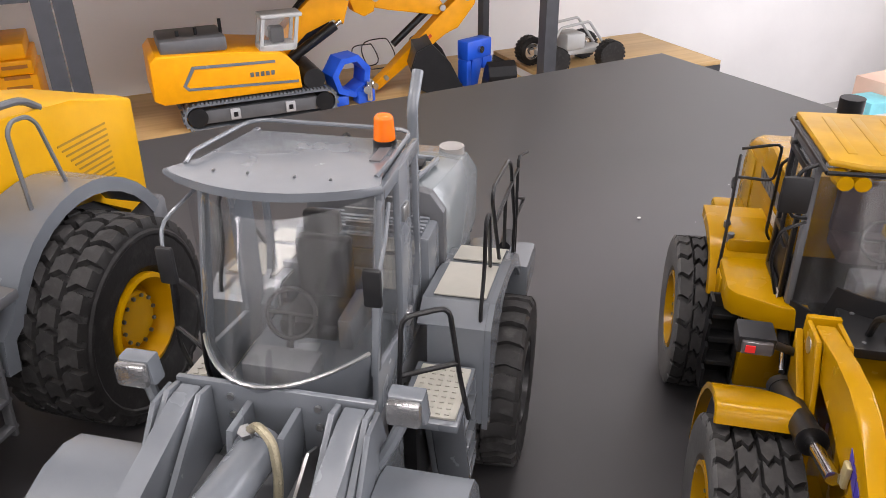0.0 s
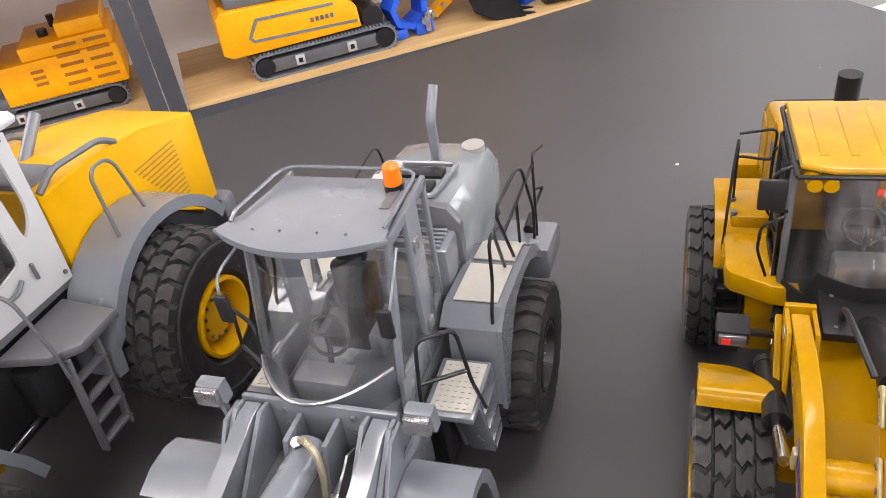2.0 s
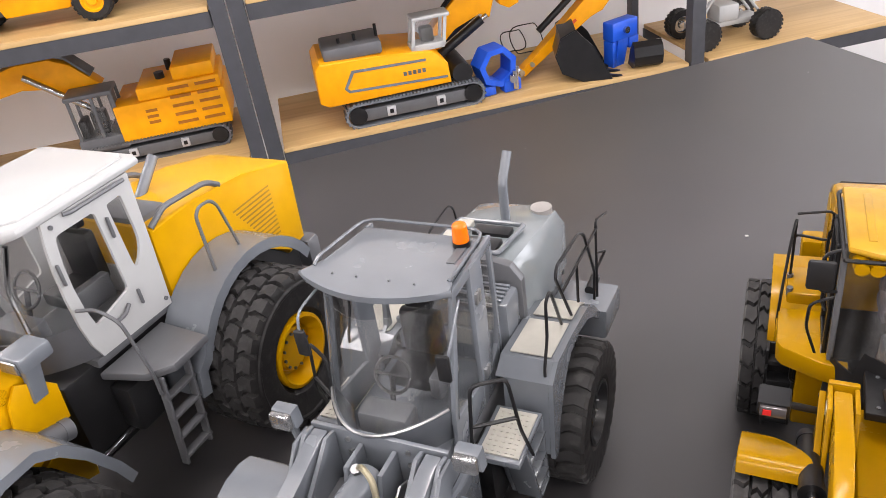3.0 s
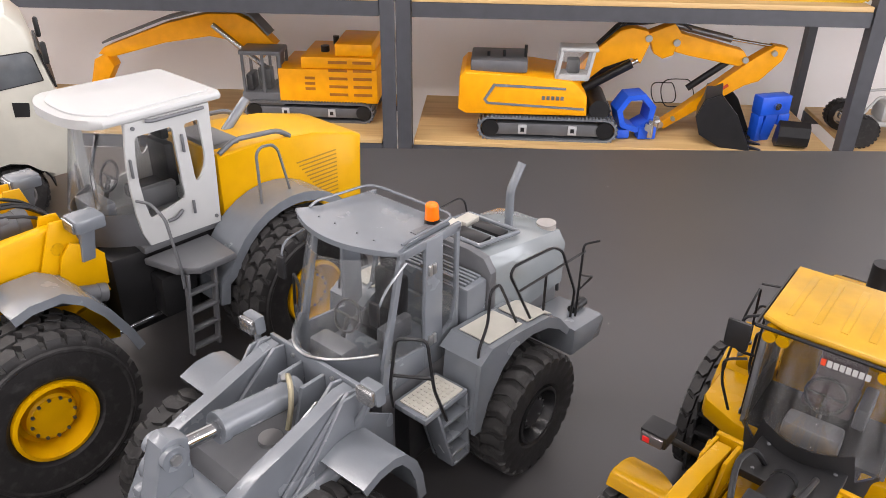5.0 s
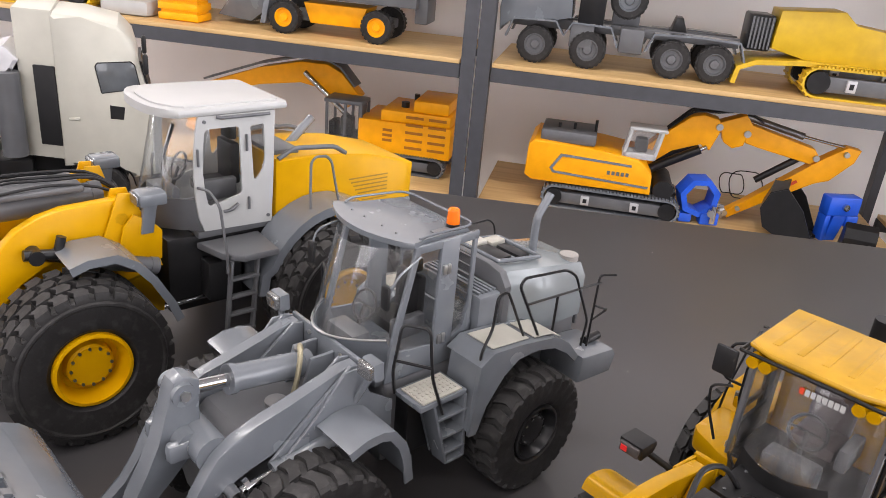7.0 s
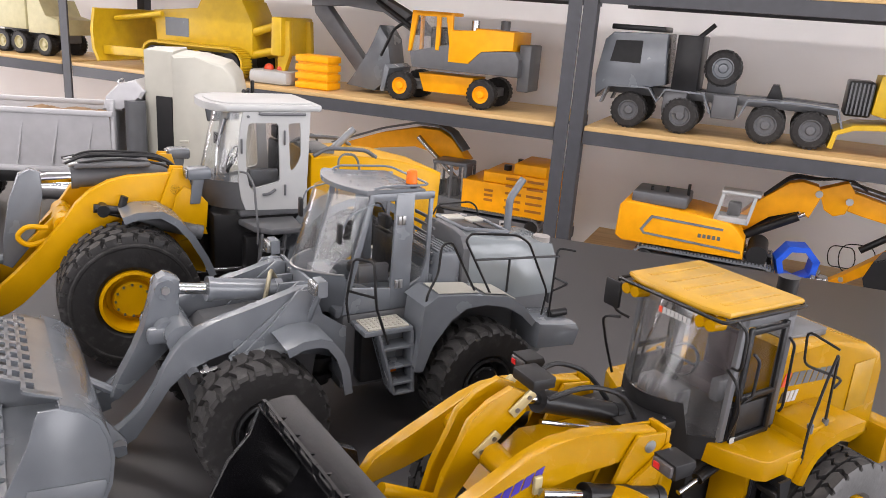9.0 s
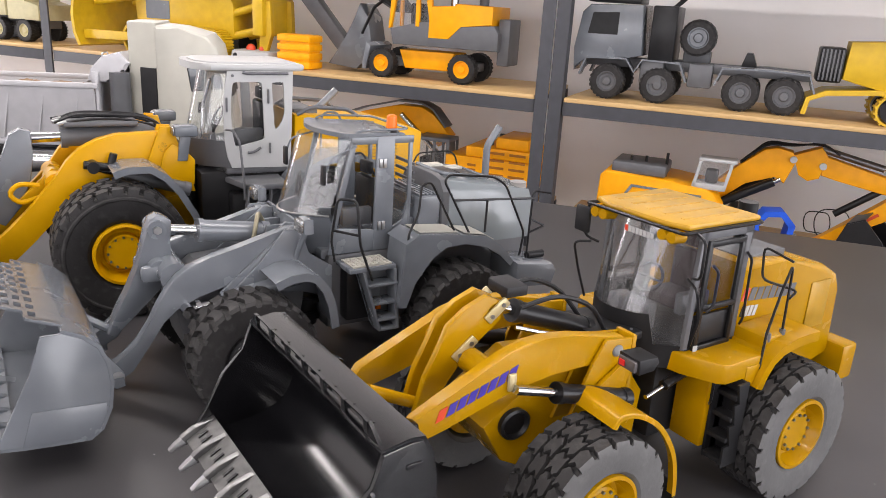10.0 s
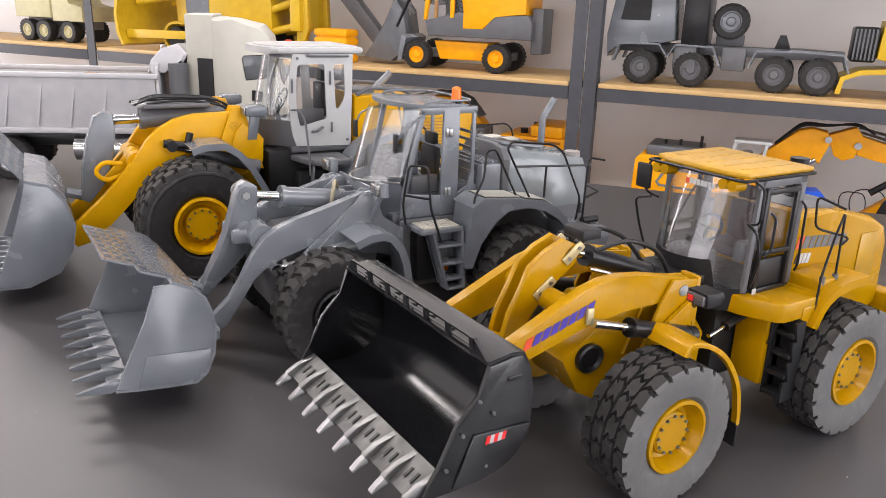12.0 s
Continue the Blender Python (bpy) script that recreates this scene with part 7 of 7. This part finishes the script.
def blue_breaker(x, y, z):
    v = thing("breaker", ROOM @ pose(x, y, z, 0, 0, 20), "blue painted bracket attachment standing on the shelf", "model attachment", "spare attachments on the shelf")
    bm = bm_new()
    box(bm, -0.045, 0.045, -0.02, 0.02, 0.07, 0.12, 0.004)
    box(bm, -0.045, -0.03, -0.018, 0.018, 0.0, 0.07, 0.003)
    prism(bm, [(-0.03, 0.0), (0.0, 0.0), (0.02, 0.07), (-0.02, 0.07)], "Y", -0.014, 0.014, 0.002)
    box(bm, 0.015, 0.05, -0.018, 0.018, 0.04, 0.07, 0.003)
    part("bracket", bm, BLUE, v)
    part("bolt", rod(bm_new(), (0.0, -0.028, 0.095), (0.0, 0.028, 0.095), 0.009), CHROME, v)
    return v


blue_breaker(0.995, 0.11, SHELF_Z[1])

# coiled black cables against the wall
bm = bm_new()
for k in range(2):
    c, r = (0.76 + 0.04 * k, 0.33), 0.035 + 0.012 * k
    tube(bm, [(c[0] + r * math.cos(a), c[1] + 0.02 * math.sin(3 * a), SHELF_Z[1] + 0.0495 + r * math.sin(a)) for a in (2 * math.pi * i / 24 for i in range(25))], 0.0016, 0.001, 6)
solid("coiled_cable", bm, PLASTIC, "loosely coiled thin black cable on the shelf", "cable", ROOM)


def kart(x, y, z):
    """A small frame vehicle with knobbly tyres."""
    v = thing("buggy_chassis", ROOM @ pose(x, y, z), "white model buggy chassis with black knobbly tyres", "model buggy", "models on the shelves")
    for xx in (-0.09, 0.09):
        for sg in (-1, 1):
            small_wheel(v, sg * 0.001 + 0.0, 0, 0.04, 0.04, 0.034, CHROME).matrix_basis = pose(xx, sg * 0.07, 0.041, 0, 0, -90 * sg)
    bm = bm_new()
    box(bm, -0.1, 0.1, -0.03, 0.03, 0.04, 0.055, 0.003)
    tube(bm, [(-0.09, -0.03, 0.055), (-0.05, -0.03, 0.12), (0.04, -0.03, 0.13), (0.1, -0.03, 0.055)], 0.004)
    tube(bm, [(-0.09, 0.03, 0.055), (-0.05, 0.03, 0.12), (0.04, 0.03, 0.13), (0.1, 0.03, 0.055)], 0.004)
    box(bm, -0.03, 0.03, -0.035, 0.035, 0.055, 0.1, 0.006)
    part("chassis", bm, WHITE, v)
    return v


kart(1.31, 0.14, SHELF_Z[1])


def wheeled_excavator():
    v = shelf_thing("wheeled_excavator", -0.395, 0.15, SHELF_Z[2], "orange and grey model wheeled excavator", "model excavator")
    for x in (-0.13, 0.13):
        for sg in (-1, 1):
            small_wheel(v, 0.001, 0, 0.04, 0.042, 0.034, ORANGE, "orange rim with black tyre").matrix_basis = pose(x, sg * 0.066, 0.043, 0, 0, 90 * sg)
    bm = bm_new()
    prism(bm, [(-0.085, 0.085), (-0.065, 0.032), (0.075, 0.032), (0.095, 0.085)], "Y", -0.05, 0.05, 0.003)
    part("chassis", bm, ORANGE, v, "orange chassis")
    part("axle", box(bm_new(), -0.16, 0.16, -0.04, 0.04, 0.035, 0.06, 0.004), DGREY, v)
    bm = bm_new()
    prism(bm, [(-0.095, 0.1), (-0.105, 0.145), (0.0, 0.17), (0.22, 0.17), (0.235, 0.15), (0.235, 0.1)], "Y", -0.078, 0.078, 0.004)
    part("lower_body", bm, DGREY, v, "dark grey lower body")
    bm = bm_new()
    prism(bm, [(0.02, 0.125), (0.02, 0.215), (0.1, 0.215), (0.105, 0.225), (0.215, 0.222), (0.215, 0.17), (0.12, 0.165), (0.085, 0.125)], "Y", -0.0795, 0.0795, 0.003)
    part("engine_cover", bm, ORANGE, v, "orange engine cover")
    bm = bm_new()
    prism(bm, [(-0.11, 0.145), (-0.1, 0.148), (-0.085, 0.25), (0.01, 0.25), (0.022, 0.165), (0.03, 0.165), (0.028, 0.262), (-0.1, 0.262)], "Y", -0.08, -0.068, 0.002)
    box(bm, -0.1, 0.028, -0.08, 0.0, 0.252, 0.262, 0.002)
    box(bm, -0.022, -0.01, -0.08, -0.07, 0.155, 0.255, 0.001)
    box(bm, -0.105, -0.095, -0.012, 0.0, 0.145, 0.255, 0.001)
    part("cab", bm, ORANGE, v, "orange cab frame")
    part("cab_pane", box(bm_new(), -0.098, 0.024, -0.072, -0.0705, 0.15, 0.252), SMOKE, v)
    part("cab_seat", box(bm_new(), -0.05, 0.0, -0.055, -0.015, 0.15, 0.22, 0.006), PLASTIC, v)
    bm = bm_new()
    box(bm, 0.225, 0.26, -0.05, 0.05, 0.06, 0.19, 0.004)
    rod(bm, (0.16, 0.0, 0.22), (0.16, 0.0, 0.25), 0.014)
    part("rear_rig", bm, DGREY, v)
    part("exhaust", rod(bm_new(), (0.08, -0.03, 0.21), (0.08, -0.03, 0.245), 0.012), CHROME, v)
    boom_box(v, "boom", [(-0.07, 0.19), (-0.12, 0.235), (-0.24, 0.29), (-0.38, 0.3), (-0.5, 0.27), (-0.5, 0.25), (-0.38, 0.262), (-0.24, 0.25), (-0.13, 0.19)], 0.05, DGREY, "dark grey boom", 0.03)
    boom_box(v, "stick", [(-0.5, 0.28), (-0.46, 0.27), (-0.28, 0.07), (-0.3, 0.05), (-0.33, 0.06), (-0.49, 0.23)], 0.04, DGREY, "", 0.03)
    part("hose", tube(bm_new(), [(-0.13, 0.0, 0.25), (-0.2, 0.0, 0.2), (-0.24, 0.0, 0.12)], 0.005), BLACK, v)
    part("boom_ram", rod(bm_new(), (-0.12, 0.0, 0.2), (-0.26, 0.0, 0.28), 0.008), BLACK, v)
    boom_box(v, "dozer_blade", [(-0.2, 0.02), (-0.185, 0.02), (-0.17, 0.09), (-0.185, 0.1)], 0.15, GREY)
    boom_box(v, "digging_bucket", [(-0.36, 0.02), (-0.26, 0.01), (-0.2, 0.06), (-0.22, 0.17), (-0.25, 0.21), (-0.27, 0.16), (-0.3, 0.1)], 0.1, GREY, "grey digging bucket", 0.05)
    return v


wheeled_excavator()


def ripper_bucket():
    v = thing("slotted_bucket", ROOM @ pose(-0.83, 0.1, SHELF_Z[2]), "orange slotted bucket standing on the shelf", "model bucket", "spare attachments on the shelf")
    for k in range(4):
        part("bar", box(bm_new(), -0.06, 0.06, -0.04, 0.04, 0.002 + k * 0.027, 0.022 + k * 0.027, 0.003), ORANGE, v)
    part("core", box(bm_new(), -0.055, 0.055, -0.034, 0.034, 0.0, 0.105, 0.003), ORANGE, v)
    return v


ripper_bucket()


def bulldozer():
    v = shelf_thing("bulldozer", -1.28, 0.16, SHELF_Z[2], "lemon yellow model bulldozer with a rear ripper", "model bulldozer")
    crawler(v, -0.22, 0.2, -0.12, -0.07, 0.1, LEMON, "yellow crawler track")
    crawler(v, -0.22, 0.2, 0.07, 0.12, 0.1, LEMON, "yellow crawler track")
    for pts, w, nm in (([(-0.2, 0.08), (-0.21, 0.2), (-0.02, 0.215), (0.0, 0.26), (0.16, 0.25), (0.2, 0.18), (0.2, 0.08)], 0.13, "engine_hood"), ([(0.02, 0.2), (0.03, 0.32), (0.15, 0.32), (0.16, 0.2)], 0.12, "cab")):
        boom_box(v, nm, pts, w, LEMON)
    part("cab_pane", box(bm_new(), 0.045, 0.135, -0.063, -0.0605, 0.235, 0.305), PLASTIC, v)
    part("hood_plate", box(bm_new(), -0.16, -0.06, -0.0665, -0.0655, 0.12, 0.18), GREY, v)
    bm = plate(bm_new(), [(-0.36, 0.02), (-0.38, 0.06), (-0.385, 0.12), (-0.37, 0.19)], "Y", -0.17, 0.17, 0.012)
    part("blade", bm, LEMON, v, "curved yellow blade")
    for sg in (-1, 1):
        part("push_arm", boom_box_mesh([(-0.37, 0.04), (-0.37, 0.07), (0.06, 0.075), (0.06, 0.05)], sg * 0.135, 0.016), LEMON, v)
        part("blade_ram", rod(bm_new(), (-0.36, sg * 0.09, 0.16), (-0.15, sg * 0.09, 0.19), 0.009), LEMON, v)
    for k, (a, b, c, d) in enumerate(((0.18, 0.15, 0.31, 0.19), (0.18, 0.08, 0.31, 0.11))):
        for sg in (-1, 1):
            part("ripper_link", rod(bm_new(), (a, sg * 0.05, b), (c, sg * 0.05, d), 0.013), LEMON, v)
    part("ripper_beam", box(bm_new(), 0.29, 0.33, -0.09, 0.09, 0.09, 0.21, 0.006), LEMON, v)
    for y in (-0.06, 0.06):
        part("ripper_tooth", boom_box_mesh([(0.3, 0.2), (0.345, 0.2), (0.35, 0.1), (0.32, 0.02), (0.3, 0.01), (0.305, 0.09)], y, 0.02), LEMON, v)
    part("idler", rod(bm_new(), (0.02, -0.122, 0.05), (0.02, -0.128, 0.05), 0.035, seg=24), LEMON, v)
    return v


def boom_box_mesh(pts, y, w):
    return prism(bm_new(), pts, "Y", y - w / 2, y + w / 2, 0.002)


bulldozer()

tray = thing("tray", ROOM @ pose(-0.99, 0.09, SHELF_Z[2]), "white rounded plastic tray with small pink parts", "tray")
part("shell", box(bm_new(), -0.075, 0.075, -0.04, 0.04, 0.0, 0.045, 0.014), WHITE, tray)
part("small_parts", ball(ball(bm_new(), (-0.02, 0, 0.048), 0.016), (0.02, 0.01, 0.048), 0.014), MARKRED, tray)


def heavy_truck():
    v = shelf_thing("truck_chassis", 0.36, 0.17, SHELF_Z[2], "dark grey model eight-wheel truck chassis", "model truck")
    for x in (-0.205, -0.07, 0.14, 0.245):
        for sg in (-1, 1):
            small_wheel(v, 0.001, 0, 0.046, 0.0455, 0.036, DGREY, "dark grey rim with broad black tyre").matrix_basis = pose(x, sg * 0.07, 0.0472, 0, 0, 90 * sg)
    bm = bm_new()
    for y in (-0.03, 0.02):
        box(bm, -0.28, 0.3, y, y + 0.01, 0.085, 0.11, 0.001)
    part("ladder_frame", bm, DGREY, v)
    for x in (-0.13, -0.005):
        part("side_tank", box(bm_new(), x + 0.01, x + 0.07, -0.085, -0.035, 0.05, 0.11, 0.004), DGREY, v)
    for pts in ([(-0.28, 0.06), (-0.265, 0.105), (-0.16, 0.108), (-0.135, 0.075), (-0.115, 0.108), (-0.02, 0.106), (0.0, 0.06)], [(0.075, 0.06), (0.09, 0.102), (0.195, 0.106), (0.295, 0.102), (0.31, 0.06)]):
        for sg in (-1, 1):
            part("mudguard", plate(bm_new(), pts, "Y", *span(sg, 0.055, 0.092), 0.005), GREY, v, "pale grey mudguard")
    bm = bm_new()
    prism(bm, [(-0.3, 0.07), (-0.305, 0.13), (-0.29, 0.225), (-0.27, 0.245), (-0.13, 0.25), (-0.12, 0.12), (-0.16, 0.11), (-0.27, 0.108)], "Y", -0.085, 0.085, 0.005)
    cab = part("cab", bm, GREY, v, "grey truck cab")
    part("side_window", prism(bm_new(), [(-0.27, 0.17), (-0.26, 0.225), (-0.19, 0.228), (-0.19, 0.17)], "Y", -0.0862, -0.0848), PLASTIC, cab)
    part("roof_rack", box(bm_new(), -0.28, -0.14, -0.07, 0.07, 0.252, 0.266, 0.003), BLACK, cab)
    bm = bm_new()
    box(bm, -0.105, -0.04, -0.08, 0.08, 0.11, 0.25, 0.004)
    rod(bm, (-0.06, -0.06, 0.24), (-0.02, -0.06, 0.28), 0.006)
    part("equipment_rack", bm, BLACK, v)
    small_wheel(v, 0.001, 0, 0.05, 0.0456, 0.036, GREY).matrix_basis = pose(0.015, -0.04, 0.175, 0, 0, -90)
    part("spare_stand", box(bm_new(), -0.02, 0.05, -0.02, 0.04, 0.11, 0.14, 0.003), DGREY, v)
    bm = bm_new()
    prism(bm, [(0.13, 0.11), (0.17, 0.11), (0.155, 0.145), (0.14, 0.145)], "Y", -0.03, 0.03, 0.002)
    part("fifth_wheel", bm, BLACK, v)
    return v


heavy_truck()


def roller_machine():
    v = shelf_thing("crawler_machine", 0.86, 0.16, SHELF_Z[2], "yellow model crawler machine with a black radiator guard", "model machine")
    boom_box(v, "hood", [(-0.13, 0.1), (-0.125, 0.19), (0.02, 0.2), (0.05, 0.17), (0.16, 0.16), (0.16, 0.07), (0.0, 0.07)], 0.12, LEMON, "yellow hood")
    bm = box(bm_new(), -0.19, -0.132, -0.055, 0.055, 0.09, 0.175, 0.006)
    guard = part("radiator_guard", bm, BLACK, v)
    for k in range(6):
        part("guard_bar", box(bm_new(), -0.186 + k * 0.009, -0.182 + k * 0.009, -0.0575, -0.0552, 0.095, 0.17), DGREY, guard)
    bm = plate(bm_new(), [(-0.2, 0.01), (-0.195, 0.045), (-0.16, 0.06), (-0.05, 0.07), (0.1, 0.068)], "Y", -0.085, 0.085, 0.012)
    part("front_apron", bm, LEMON, v)
    crawler(v, -0.05, 0.3, -0.105, -0.06, 0.075, LEMON, "yellow crawler track")
    crawler(v, -0.05, 0.3, 0.06, 0.105, 0.075, LEMON, "yellow crawler track")
    return v


roller_machine()


def beige_truck():
    v = shelf_thing("army_truck", -2.14, 0.16, SHELF_Z[2], "beige model cargo truck with yellow wheel hubs", "model truck")
    for x in (-0.09, 0.0, 0.13):
        for sg in (-1, 1):
            small_wheel(v, 0.001, 0, 0.04, 0.04, 0.034, BEIGE).matrix_basis = pose(x, sg * 0.066, 0.0415, 0, 0, 90 * sg)
    part("cargo_body", box(bm_new(), -0.14, 0.05, -0.085, 0.085, 0.09, 0.2, 0.005), BEIGE, v)
    boom_box(v, "cab", [(0.055, 0.08), (0.055, 0.2), (0.12, 0.2), (0.145, 0.145), (0.21, 0.135), (0.21, 0.08)], 0.16, BEIGE)
    part("frame", box(bm_new(), -0.14, 0.2, -0.03, 0.03, 0.05, 0.088, 0.003), DGREY, v)
    return v


beige_truck()


# ---- bright clutter beyond the table ----
def cabinet(x, y, w, d, h, rz, label):
    v = thing("cabinet", ROOM @ pose(x, y, FLOOR_Z, 0, 0, rz), label, "cabinet")
    part("body", box(bm_new(), -w / 2, w / 2, -d / 2, d / 2, 0, h, 0.004), PAPER, v)
    for sg in (-1, 1):
        dr = part("door", box(bm_new(), *span(sg, 0.006, w / 2 - 0.01), -d / 2 - 0.018, -d / 2 - 0.001, 0.04, h - 0.03, 0.003), PAPER, v)
        part("handle", rod(bm_new(), (sg * 0.03, -d / 2 - 0.03, h * 0.6), (sg * 0.03, -d / 2 - 0.03, h * 0.75), 0.005), STEEL, dr)
    return v


cabinet(2.15, -0.73, 1.3, 0.5, 0.45, 3, "white low cabinet against the wall")
random.seed(8)
for k in range(7):
    w, d, h = random.uniform(0.12, 0.2), random.uniform(0.1, 0.16), random.uniform(0.08, 0.2)
    w, d, h = (0.07, 0.07, 0.08) if k == 0 else (w, d, h)
    p = ROOM @ pose(2.15, -0.73, FLOOR_Z + 0.45, 0, 0, 3) @ pose((-0.6, -0.5, -0.33, -0.16, 0.05, 0.25, 0.45)[k], random.uniform(0.0, 0.14), 0, 0, 0, random.uniform(-12, 12))
    shade = (CYAN, PEACH, PAPER, PEACH, PAPER, PAPER, PEACH)[k]
    words = {CYAN: "cyan printed product carton", PEACH: "peach coloured product carton"}.get(shade, "white printed product carton")
    bx = thing("carton", p, words + " on the low cabinet", "carton", "cartons on the cabinet")
    part("box", box(bm_new(), -w / 2, w / 2, -d / 2, d / 2, 0, h, 0.002), shade, bx)
    part("label", box(bm_new(), -w * 0.3, w * 0.3, -d / 2 - 0.001, -d / 2, h * 0.3, h * 0.7), PAPER if shade is not PAPER else SILVER, bx, "printed label")
